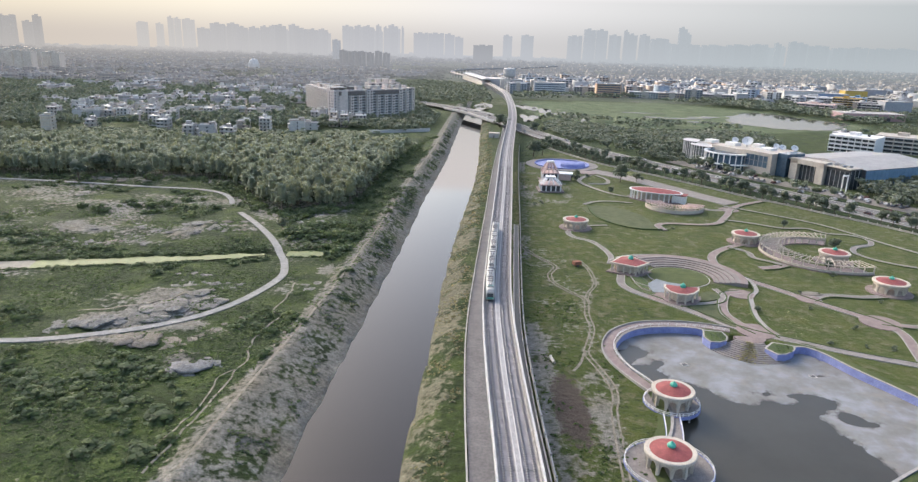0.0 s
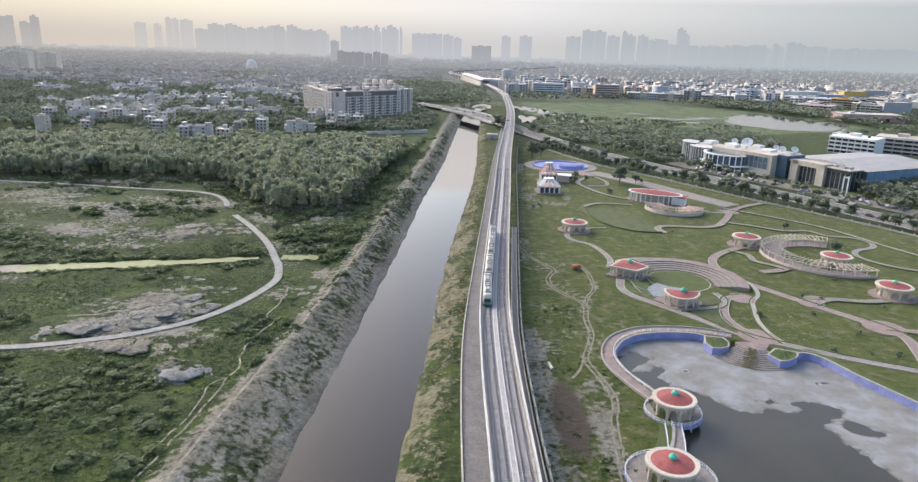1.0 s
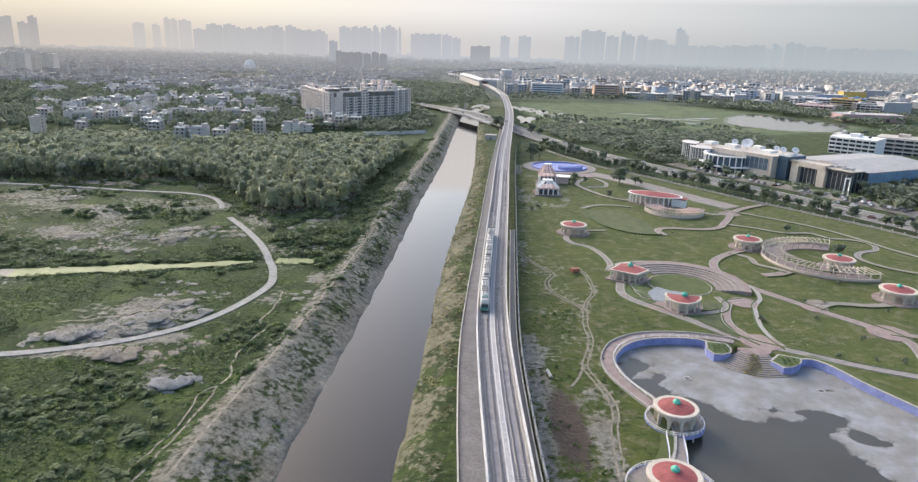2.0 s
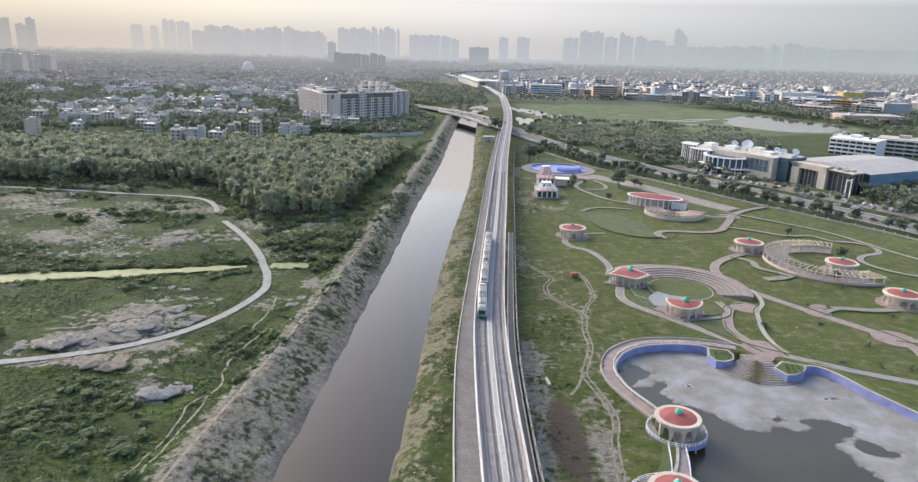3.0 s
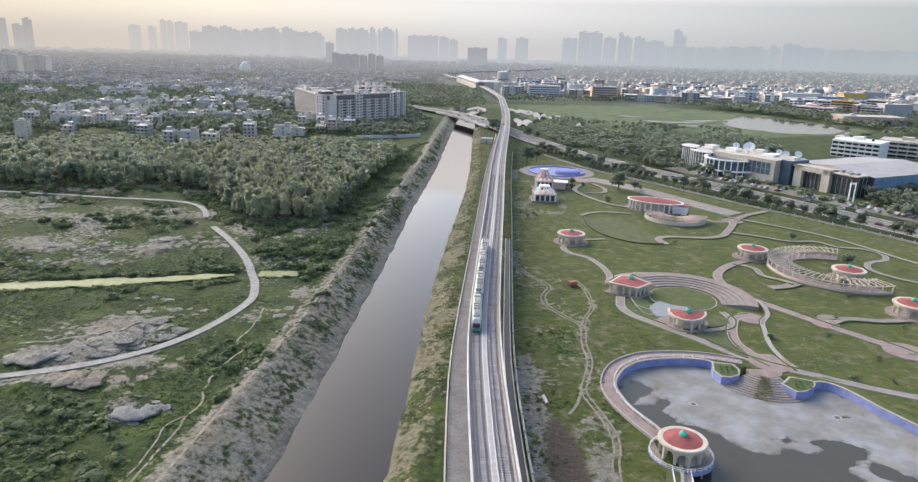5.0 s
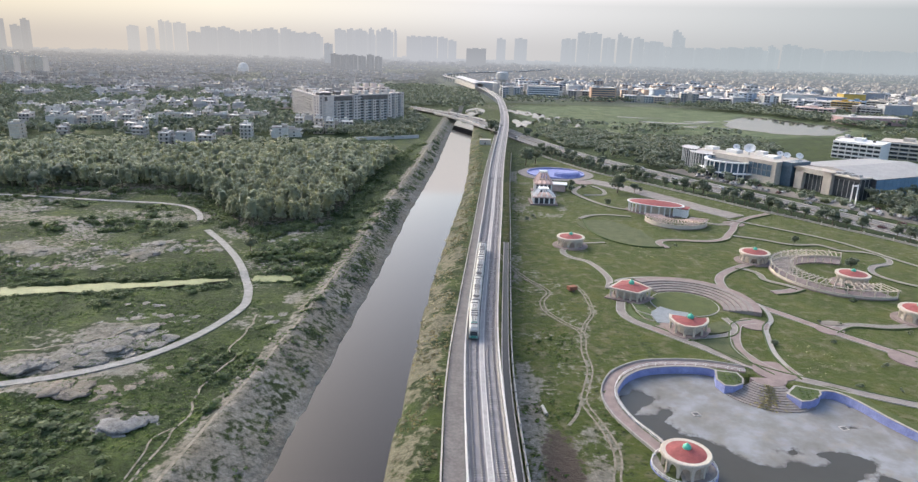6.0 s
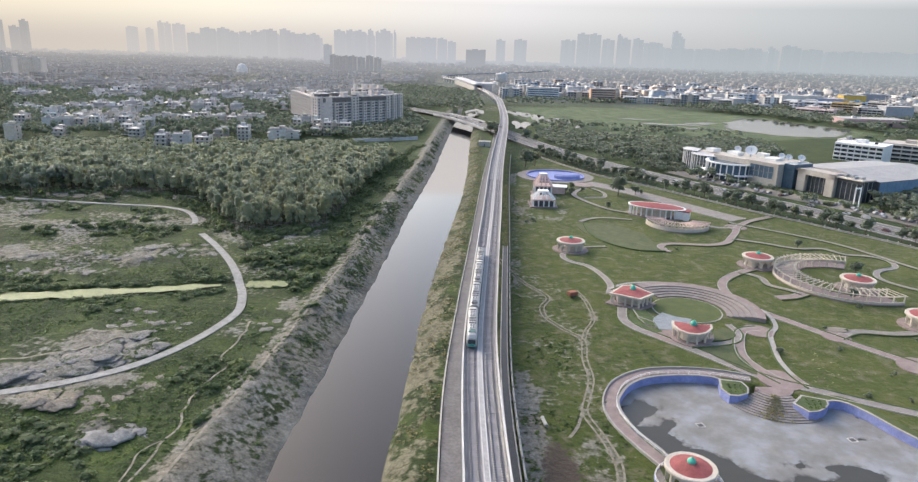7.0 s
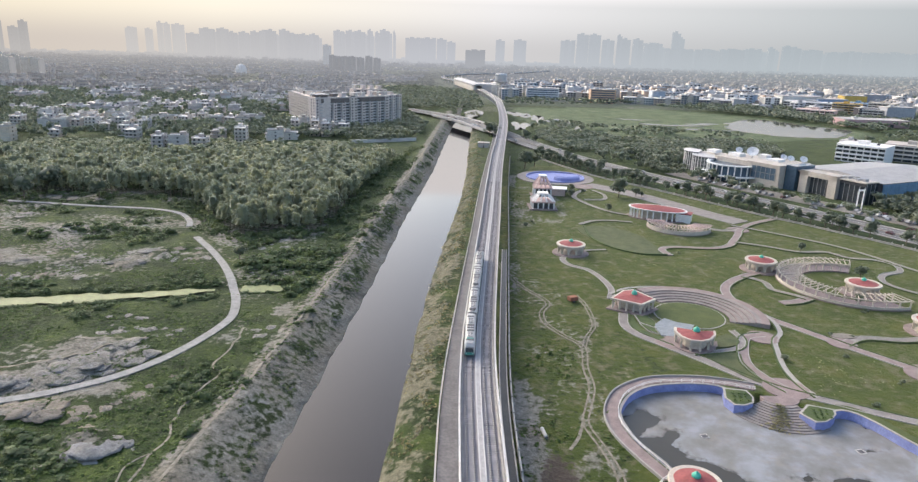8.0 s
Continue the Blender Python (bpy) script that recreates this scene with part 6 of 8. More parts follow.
# exhibition hall: front from (229, 494) to (251, 446)
H = basis_pose(228, 496, 252, 446)
L = math.hypot(24, 50)
hall = thing("exhibition_hall", "large exhibition hall with stone portals, dark glazing and grey roof", "hall", H)
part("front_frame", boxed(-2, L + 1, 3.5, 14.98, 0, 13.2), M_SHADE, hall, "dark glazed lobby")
bm = boxed(12, 18, 0.5, 4, 0, 14.8)
box(bm, 33, 39, 0.5, 4, 0, 14.8)
box(bm, 12, 39, 0.5, 4, 11.4, 14.802)
part("portal", bm, M_STONE, hall, "tall beige stone portal")
for a, b in ((-2, 12), (18, 33), (39, L + 1)):
    glazed(hall, a + 0.2, b - 0.2, 3.3, 0.6, 11.2, max(2, int((b - a) / 3)), 3)
part("lobby_roof", boxed(-2.6, L + 1.6, 1.6, 14.9, 13.202, 14.0), M_STONE, hall, "beige flat roof edge")
part("side_lobby", boxed(L + 1.02, L + 1.3, 3.6, 14.9, 0, 13.0), M_GLASS, hall)
for q in range(3):
    part("side_mullion", boxed(L + 1.31, L + 1.5, 3.8 + 4 * q, 4.05 + 4 * q, 0, 13.0), M_METAL, hall)
bm = bmesh.new()
vs = [bm.verts.new(p) for p in ((-5, 15, 13.0), (L + 4.4, 15, 13.0), (L + 4.4, 96, 13.0), (-5, 96, 13.0), (L / 2, 15, 16.0), (L / 2, 96, 16.0))]
for q in ((0, 4, 5, 3), (4, 1, 2, 5), (0, 1, 4), (3, 5, 2), (0, 3, 2, 1)):
    bm.faces.new([vs[i] for i in q])
part("main_roof", bm, M_HALLROOF, hall, "wide shallow grey sheet roof")
o = part("cladding_panel", boxed(0.05, 3.95, 0, 0.2, 0, 12.5), M_HALLBLUE, hall, "blue sheet cladding panel")
first = True
for q in range(19):
    m = pose(L + 4.0, 15.5 + 4.1 * q, 0, 0, 0, 90)
    if first:
        o.matrix_basis, first = m, False
    else:
        share("cladding_panel", o.data, m, hall)
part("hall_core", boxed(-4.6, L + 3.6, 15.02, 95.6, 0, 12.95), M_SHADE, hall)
for q in range(5):
    part("roof_unit", boxed(L - 18 + 3.6 * q, L - 16 + 3.6 * q, 4 + 1.5 * (q % 3), 9 + 2 * (q % 2), 14.002, 15.2 + 0.3 * (q % 3)), M_METAL, hall)
sign = thing("gantry_post", "tall pale twin-post gantry before the hall", "gantry", pose(247, 436, 0))
for sx in (-1.6, 1.6):
    part("post", boxed(sx - 0.3, sx + 0.3, -0.3, 0.3, 0, 12), M_WHITE, sign)
part("beam", boxed(-1.3, 1.3, -0.25, 0.25, 10.8, 11.7), M_WHITE, sign)

# broadcasting office: front from (176, 556) to (214, 486)
H = basis_pose(174, 560, 215, 488)
L = math.hypot(41, 72)
office = thing("office_building", "beige and glass office building with curved canopy", "office", H)
part("west_block", boxed(-2, 26, 16, 40, 0, 12.6), M_STONE, office, "beige west block")
for cx, cy_, r, h, a0, a1 in ((2, 26, 13, 13.6, 170, 300), (17, 20, 14, 12.4, 190, 345)):
    part("glass_drum", turned([(r, 0), (r, h), (0.01, h + 0.3)], n=24, a0=a0, a1=a1, at=(cx, cy_)), M_OFFICEGLASS, office, "curved pale green glass front")
    part("drum_roof", turned([(0.01, h + 0.4), (r + 0.9, h + 0.1), (r + 0.9, h + 0.5), (0.01, h + 0.9)], n=24, a0=a0, a1=a1, at=(cx, cy_), close=True), M_PARAPET, office, "pale roof edge over curved glass")
    for z in (3.4, 6.8, 10.0):
        part("floor_band", turned([(r + 0.02, z), (r + 0.2, z), (r + 0.2, z + 0.35), (r + 0.02, z + 0.35)], n=24, a0=a0, a1=a1, at=(cx, cy_), close=True), M_METAL, office, "slim metal floor band")
    o = part("fin", boxed(r - 0.05, r + 0.45, -0.12, 0.12, 0, h + 0.05), M_WHITE, office, "slender white fin")
    o.matrix_basis = pose(cx, cy_, 0, 0, 0, a0)
    for q in range(1, 15):
        share("fin", o.data, pose(cx, cy_, 0, 0, 0, a0 + (a1 - a0) * q / 14), office)
part("middle_block", boxed(26.2, 58, 12, 44, 0, 14.6), M_STONE, office, "beige stone main block")
part("drum", turned([(17.5, 0), (17.5, 11.2), (0.01, 11.2)], n=32, a0=180, a1=360, at=(44, 12)), M_BLUEGLASS, office, "curved glass drum")
part("drum_rim", turned([(17.0, 11.2), (19.2, 11.2), (19.2, 12.0), (17.0, 12.0)], n=32, a0=180, a1=360, at=(44, 12), close=True), M_WHITE, office, "white curved canopy edge")
for q in range(13):
    a = radians(188 + 164 * q / 12)
    part("column", turned([(0.45, 0), (0.45, 11.2)], n=8, at=(44 + 18.3 * math.cos(a), 12 + 18.3 * math.sin(a))), M_WHITE, office, "white round column")
part("lower_canopy", turned([(17.6, 3.9), (22.5, 3.9), (22.5, 4.4), (17.6, 4.4)], n=32, a0=185, a1=355, at=(44, 12), close=True), M_WHITE, office, "white low canopy")
part("east_block", boxed(58.2, 84, 8, 40, 0, 15.2), M_STONE, office, "beige east block")
glazed(office, 62, 81, 7.85, 5.0, 13.5, 5, 2, M_BLUEGLASS)
part("roof_parapet", boxed(57.8, 84.4, 7.6, 40.4, 15.202, 15.9), M_STONE, office)
part("blue_stair", boxed(84.2, 92, 14, 34, 0, 16.4), M_BLUEGLASS, office, "blue-glass stair block")
for x, y, w, d, h in ((8, 24, 8, 8, 2.2), (30, 22, 10, 7, 2.0), (64, 20, 9, 8, 2.4), (48, 32, 7, 6, 2.6)):
    part("roof_house", boxed(x, x + w, y, y + d, 13.9 if x < 26 else 14.602 if x < 58 else 15.202, (13.9 if x < 26 else 15.0) + h), M_WHITE, office, "pale rooftop plant room")


def dish(x, y, z, r, m, tilt=48, turn=200):
    d = thing("satellite_dish", "large white satellite dish on an office roof", "satellite dish", m @ pose(x, y, z), "rooftop satellite dishes")
    bowl = turned([(0.05, 0), (r * 0.35, r * 0.04), (r * 0.7, r * 0.17), (r, r * 0.36), (r, r * 0.40), (r * 0.7, r * 0.21), (0.05, 0.04 * r)], n=32)
    o = part("bowl", bowl, M_WHITE, d, "white dished reflector", smooth=True)
    o.matrix_basis = pose(0, 0, r * 0.95, tilt, 0, turn)
    part("mount", turned([(0.5, 0), (0.35, r * 0.95), (0.01, r * 0.95)], n=8), M_METAL, d, "steel mount")
    part("base", boxed(-0.9, 0.9, -0.9, 0.9, -0.05, 0.3), M_CONCRETE, d)
    f = part("feed", turned([(0.12, 0), (0.12, r * 0.75), (0.3, r * 0.78), (0.01, r * 0.9)], n=8), M_METAL, d, "feed horn")
    f.matrix_basis = pose(0, 0, r * 0.95, tilt, 0, turn)


for x, y, r, z in ((28, 36, 2.6, 14.6), (47, 27, 4.2, 14.6), (66, 36, 2.3, 15.2), (73, 34, 2.4, 15.2), (80, 38, 2.6, 15.2)):
    dish(x, y, z, r, H, 44, 52 if r < 4 else 34)


def gallery_block(name, ax, ay, bx, by, depth, storeys, wall_m, label, bays, white=True):
    """A framed block with recessed glazed bays on its front and left side."""
    b = thing(name, label, "office", basis_pose(ax, ay, bx, by))
    w, h = math.hypot(bx - ax, by - ay), 3.6 * storeys
    part("body", boxed(0, w, 0.6, depth, 0, h), wall_m, b)
    part("parapet", boxed(-0.2, w + 0.2, 0.4, depth + 0.2, h + 0.002, h + 0.9), wall_m, b)
    dx = w / bays
    o = part("window", boxed(0.5, dx - 0.5, 0.42, 0.66, 0.8, 2.7), M_GLASS, b)
    s = part("balcony", boxed(0.1, dx - 0.1, -0.9, 0.6, 3.1, 3.45), M_WHITE, b, "white projecting slab")
    first = True
    for i in range(bays):
        for k in range(storeys):
            m = pose(i * dx, 0, 3.6 * k)
            if first:
                o.matrix_basis = s.matrix_basis = m
                first = False
            else:
                share("window", o.data, m, b)
                share("balcony", s.data, m, b)
    o = part("side_window", boxed(0.0, 0.25, 0, 1.8, 1.0, 2.6), M_GLASS, b)
    for q in range(max(2, int(depth / 6))):
        for k in range(storeys):
            m = pose(-0.1, 3 + 6 * q, 3.6 * k)
            if q or k:
                share("side_window", o.data, m, b)
            else:
                o.matrix_basis = m
    part("stair_tower", boxed(w * 0.35, w * 0.55, depth * 0.4, depth * 0.7, h + 0.003, h + 3.6), wall_m, b, "rooftop stair head")
    part("roof_tank", turned([(1.3, h + 0.002), (1.3, h + 2.2), (0.3, h + 2.7), (0.01, h + 2.7)], n=12, at=(w * 0.75, depth * 0.5)), M_TANK, b, "dark water tank")
    return b


gallery_block("office_building", 338, 634, 365, 607, 30, 4, M_WHITE, "white four-storey office with slab balconies", 7)
gallery_block("office_building", 352, 656, 362, 646, 20, 4, M_CONCRETE, "unfinished grey office wing", 3)
gallery_block("office_building", 384, 640, 420, 612, 30, 4, M_STONE, "beige and white office block with deep slabs", 6)
gallery_block("office_building", 428, 636, 470, 606, 34, 5, M_WHITE, "white glazed office block with flat roof", 8)
for ax, ay, bx, by, dep, st, mm, lab in ((556, 1206, 622, 1150, 40, 4, M_PARAPET, "long pale warehouse block"), (630, 1150, 652, 1128, 28, 5, M_HALLBLUE, "blue-grey clad office block with flat roof"),
                                         (640, 1105, 668, 1080, 26, 6, M_CREAM, "cream clad office block"), (600, 1060, 625, 1040, 28, 4, M_CONCRETE, "grey framed office block with flat roof"), (520, 1085, 560, 1050, 20, 3, M_ROSE, "low rose warehouse with flat roof")):
    gallery_block("office_building", ax, ay, bx, by, dep, st, mm, lab, max(4, int(math.hypot(bx - ax, by - ay) / 6)))
yellow = gallery_block("office_building", 597, 1128, 628, 1104, 24, 5, surface("ochre_panels", (0.42, 0.27, 0.06), (0.55, 0.36, 0.10), 0.2, 0.7), "ochre clad office block", 5)

# ---- the apartment building by the canal ----


M_FLATS = surface("pale_rose_render", (0.60, 0.53, 0.49), (0.72, 0.65, 0.61), 0.3, 0.85, stain=0.3)
M_ATTIC = surface("brown_attic_cladding", (0.13, 0.11, 0.105), (0.21, 0.185, 0.175), 0.3, 0.7)


def apartment_wing(ax, ay, bx, by, depth, storeys, label):
    a = thing("apartment_building", label, "apartment building", basis_pose(ax, ay, bx, by), "apartment blocks beside the canal")
    w, fl = math.hypot(bx - ax, by - ay), 3.05
    h = storeys * fl
    bays = max(2, round(w / 11))
    dx = w / bays
    rng = random.Random(int(ax * 7 + by))
    part("body", boxed(0, w, 3.0, depth, 0, h), M_FLATS, a, "cream rendered body")
    fin = part("bay_tower", boxed(-dx * 0.2, dx * 0.2, 0.6, 3.02, 0, h + 0.6), M_FLATS, a, "projecting stack of bedrooms")
    for i in range(1, bays + 1):
        share("bay_tower", fin.data, pose(i * dx, 0, 0), a)
    cap = part("cap_slab", boxed(-dx * 0.24, dx * 0.24, 0.2, 4.0, h + 0.602, h + 1.0), M_PARAPET, a, "pale cap slab")
    for i in range(1, bays + 1):
        share("cap_slab", cap.data, pose(i * dx, 0, rng.choice((0, 0, 0.02))), a)
    # dark sheet on the wall, the balcony's shade put into its colour
    o = part("recess", boxed(dx * 0.24, dx * 0.76, 2.86, 3.1, 1.0, 2.75), M_SHADE, a, "glazing painted dark as shade behind a balcony")
    s = part("balcony", boxed(dx * 0.205, dx * 0.795, 0.9, 2.98, -0.15, 0.95), M_PARAPET, a, "pale balcony front")
    t = part("bay_window", boxed(-0.9, 0.9, 0.48, 0.7, 1.0, 2.3), M_GLASS, a)
    e = part("end_window", boxed(-0.12, 0.1, 0, 1.8, 0.9, 2.2), M_GLASS, a)
    for k in range(storeys):
        for i in range(bays):
            m = pose(i * dx, 0, k * fl)
            if i or k:
                share("recess", o.data, m, a)
                share("balcony", s.data, m, a)
        for i in range(bays + 1):
            if i or k:
                share("bay_window", t.data, pose(i * dx, 0, k * fl), a)
        for side, y in ((0, 6), (0, 11)):
            if k or y != 6:
                share("end_window", e.data, pose(side, y, k * fl), a)
    e.matrix_basis = pose(0, 6, 0)
    part("parapet", boxed(-0.3, w + 0.3, 2.7, depth + 0.3, h + 0.002, h + 1.1), M_FLATS, a)
    for q in range(bays):
        x = q * dx + rng.uniform(0.5, 3)
        top = h + rng.uniform(2.8, 6.0)
        part("roof_house", boxed(x, x + rng.uniform(3, 6), depth * 0.4, depth * 0.8, h + 1.102, top), rng.choice((M_FLATS, M_CONCRETE, M_ATTIC)), a, "rooftop stair and lift house")
        part("roof_slab", boxed(x - 0.6, x + 6.4, depth * 0.35, depth * 0.85, top + 0.002, top + 0.35), M_PARAPET, a)
    return a


apartment_wing(-141, 757, -109, 788, 17, 10, "ten-storey cream and white apartment block with balconies")
apartment_wing(-106, 792, -75, 822, 17, 10, "ten-storey cream and white apartment block with balconies")
apartment_wing(-74, 826, -62, 850, 15, 10, "narrow ten-storey cream apartment block")
apartment_wing(-118, 868, -84, 890, 16, 11, "taller cream apartment block behind the front wings")
apartment_wing(-160, 806, -143, 760, 15, 10, "long cream apartment wing with stacked balconies")
apartment_wing(-184, 856, -163, 811, 15, 9, "long cream apartment wing with stacked balconies")
apartment_wing(-206, 902, -187, 861, 15, 9, "long cream apartment wing with stacked balconies")
for w_ in [o for o in bpy.data.objects if o.name.startswith("apartment_building")][:2]:
    part("attic_band", boxed(5.0, 40, 0.3, 1.0, 26.0, 30.4), M_ATTIC, w_, "brown attic band over the top balconies")
part("stair_strip", boxed(44.7, 49.0, 1.6, 10, 0, 32.5), M_SHADE, bpy.data.objects["apartment_building"], "dark recessed stair strip")

# ---- trees, woods and shrubs ----
rng = np.random.RandomState(7)
TREES = [tree_template(rng, 10, 18, 0.042, True, t, slim=True) for t in (1.0, 1.1, 0.95, 1.2, 1.05, 1.15)]
FARW = [tree_template(rng, 4, 5, 0.13, False, t, False) for t in (1.0, 1.1, 0.9)]
TINY = [tree_template(rng, 3, 4, 0.17, False, t, False) for t in (0.8, 1.0, 0.7)]
MIDW = [tree_template(rng, 6, 11, 0.072, False, t) for t in (1.0, 1.1, 0.9)]
WOODS = [tree_template(rng, 7, 9, 0.062, False, t, slim=True) for t in (1.0, 1.1, 0.9)]
GARDEN = [tree_template(rng, 5, 7, 0.085, False, t) for t in (0.9, 1.05, 0.8)]
BUSHES = []
for q in range(6):
    v, f = foliage(rng, 5, 14, 0.28, 0.24, 0.085, 0.5)
    BUSHES.append((v, f, np.zeros(len(f), int)))


def scatter(rng, poly, spacing, keep=None):
    """Jittered places in a polygon."""
    p = np.array(poly)
    xs, ys = np.arange(p[:, 0].min(), p[:, 0].max(), spacing), np.arange(p[:, 1].min(), p[:, 1].max(), spacing)
    gx, gy = np.meshgrid(xs, ys)
    gx, gy = gx.ravel() + rng.uniform(-0.48, 0.48, gx.size) * spacing, gy.ravel() + rng.uniform(-0.48, 0.48, gy.size) * spacing
    ok = within(gx, gy, poly)
    if keep is not None:
        ok &= keep(gx, gy)
    return np.stack([gx[ok], gy[ok]], 1)


def planted(rng, pts, kinds, h0, h1, wide=1.0, sink=0.0, z=None):
    out = []
    zs = height(pts[:, 0], pts[:, 1]) if z is None else np.full(len(pts), z)
    for (x, y), g in zip(pts, zs):
        h = rng.uniform(h0, h1)
        w = h * wide * rng.uniform(0.85, 1.2)
        out.append((rng.randint(kinds), x, y, g - sink * h, w, w, h, rng.uniform(0, 6.28)))
    return out


FOREST = [(-420, 430), (-300, 412), (-235, 415), (-190, 420), (-150, 412), (-132, 392), (-118, 372), (-108, 352), (-92, 340), (-80, 350), (-66, 345), (-58, 380), (-53, 440), (-47, 520), (-42, 565), (-110, 552), (-200, 535), (-300, 522), (-430, 520), (-560, 530), (-600, 460)]
pts = scatter(rng, FOREST, 4.7, lambda x, y: (wave(x, y, 30, 50) > -0.8) & (y < 700))
near_edge = pts[:, 1] < 432
places = planted(rng, pts[near_edge], 6, 8.0, 15.5, 0.85) + [(k % 3 + 6, *rest) for k, *rest in planted(rng, pts[~near_edge], 6, 9, 15, 0.9)]
wood = joined("woodland", TREES + WOODS, places, [M_FOREST, M_TRUNK])
tagged(wood, "dense olive-green woodland beside the canal", "wood", kind="stuff")

# scrub on the waste ground, banks and wood edge
LEFT = [(-300, 60), (-300, 400), (-235, 408), (-150, 402), (-100, 345), (-62, 345), (-50, 420), (-38, 640), (-22, 640), (-34, 420), (-38, 290), (-48, 200), (-60, 150), (-66, 60)]


def open_scrub(x, y):
    near = np.minimum(far_from(x, y, LEFTPATH_A), far_from(x, y, LEFTPATH_B))
    wet = np.minimum(far_from(x, y, POND_AXIS), far_from(x, y, POND_AXIS_B))
    clump = wave(x, y, 22, 51) + 0.6 * wave(x, y, 9, 52) - 1.3 * mounds(x, y) + 0.45 * (y < 180)
    return (near > 4) & (wet > 6.5) & (clump > 0.22)


pts = scatter(rng, LEFT, 3.4, open_scrub)
big = rng.uniform(size=len(pts)) < 0.25
places = planted(rng, pts[~big], 6, 1.0, 2.2, 1.9, 0.05) + planted(rng, pts[big], 6, 2.0, 3.8, 1.7, 0.05)
clumps = np.array([(-170, 339), (-160, 340), (-158, 350), (-147, 336), (-158, 332), (-181, 332), (-147, 357), (-167, 379), (-194, 334), (-127, 344), (-152, 343), (-165, 346), (-175, 345), (-186, 392), (-240, 394)])
clumps = np.vstack([clumps + rng.normal(0, 2.4, clumps.shape) for _ in range(4)])
places += planted(rng, clumps[np.minimum(far_from(clumps[:, 0], clumps[:, 1], LEFTPATH_A), far_from(clumps[:, 0], clumps[:, 1], LEFTPATH_B)) > 3.5], 6, 2.2, 4.6, 1.5, 0.08)
broad = scatter(rng, [(-170, 100), (-170, 172), (-120, 176), (-84, 172), (-64, 150), (-66, 100)], 5.5, lambda x, y: wave(x, y, 13, 64) + 0.5 * wave(x, y, 6, 65) > 0.05)
places += planted(rng, broad, 6, 1.6, 3.2, 2.3, 0.08)
scrub = joined("scrub", BUSHES, places, [M_SHRUB])
tagged(scrub, "scattered green scrub and weeds on waste ground", "shrubs", kind="stuff")
# low weeds
LOW = []
for q in range(4):
    v, f = foliage(rng, 3, 4, 0.4, 0.16, 0.13, 0.35)
    LOW.append((v, f, np.zeros(len(f), int)))
pts = scatter(rng, LEFT, 1.9, lambda x, y: (far_from(x, y, LEFTPATH_A) > 3.4) & (far_from(x, y, POND_AXIS) > 6) & (wave(x, y, 14, 53) + 0.5 * wave(x, y, 5, 54) - 1.1 * mounds(x, y) + 0.5 * (y < 182) > -0.3) & (y < 330))
weeds = joined("weeds", LOW, planted(rng, pts, 4, 0.5, 1.0, 2.2, 0.05), [M_WEED])
tagged(weeds, "low green weeds on waste ground", "weeds", kind="stuff")
# growth along the pond and over the edges of the cement track
sides_ = np.vstack([q[:, :2] + sides(q) * w for q, w in ((POND_AXIS, 6.3), (POND_AXIS, -6.3), (POND_AXIS_B, 5.0), (POND_AXIS_B, -5.0)) for _ in range(2)])
pts = sides_ + rng.normal(0, 0.9, sides_.shape)
pts = pts[far_from(pts[:, 0], pts[:, 1], LEFTPATH_A) > 3.5]
tagged(joined("pond_growth", BUSHES, planted(rng, pts, 6, 0.8, 2.2, 2.0, 0.05), [M_SHRUB]), "low green growth along the pond", "weeds", kind="stuff")
sides_ = np.vstack([q + sides(q) * w for q in (LEFTPATH_A, LEFTPATH_B) for w in (1.8, -1.8) for _ in range(3)])
pts = sides_ + rng.normal(0, 0.5, sides_.shape) + rng.uniform(-1.5, 1.5, sides_.shape) * (0.3, 1)
pts = pts[wave(pts[:, 0], pts[:, 1], 9, 62) + 0.5 * wave(pts[:, 0], pts[:, 1], 3, 63) > 0.0]
tagged(joined("track_weeds", LOW, planted(rng, pts, 4, 0.35, 0.8, 1.9, 0.05), [M_WEED]), "weeds creeping over the edges of the cement track", "weeds", kind="stuff")
# thicket by the wood's corner
pts = scatter(rng, [(-92, 338), (-84, 300), (-62, 262), (-52, 262), (-46, 300), (-44, 350), (-55, 385), (-66, 350), (-80, 352)], 3.4, lambda x, y: (far_from(x, y, LEFTPATH_A) > 6) & (far_from(x, y, POND_AXIS_B) > 5) & (wave(x, y, 12, 55) > -0.02))
thicket = joined("thicket", BUSHES, planted(rng, pts, 6, 2.4, 6.0, 1.4, 0.08), [M_SHRUB])
tagged(thicket, "dark green thicket at the wood's edge", "shrubs", kind="stuff")
# bushes at the foot of the wood's edge
edge = spline([(-420, 424), (-300, 405), (-235, 407), (-190, 412), (-150, 404), (-134, 386), (-121, 368), (-110, 350), (-92, 335), (-80, 344), (-66, 340), (-56, 372), (-51, 440), (-45, 520), (-38, 600)], 1.6)
pts = edge + rng.normal(0, 2.2, edge.shape)
pts = pts[far_from(pts[:, 0], pts[:, 1], np.vstack([LEFTPATH_A, LEFTPATH_B])) > 3.5]
tagged(joined("edge_bushes", BUSHES, planted(rng, pts, 6, 2.0, 5.0, 1.35, 0.08), [M_SHRUB]), "green bushes along the foot of the wood", "shrubs", kind="stuff")
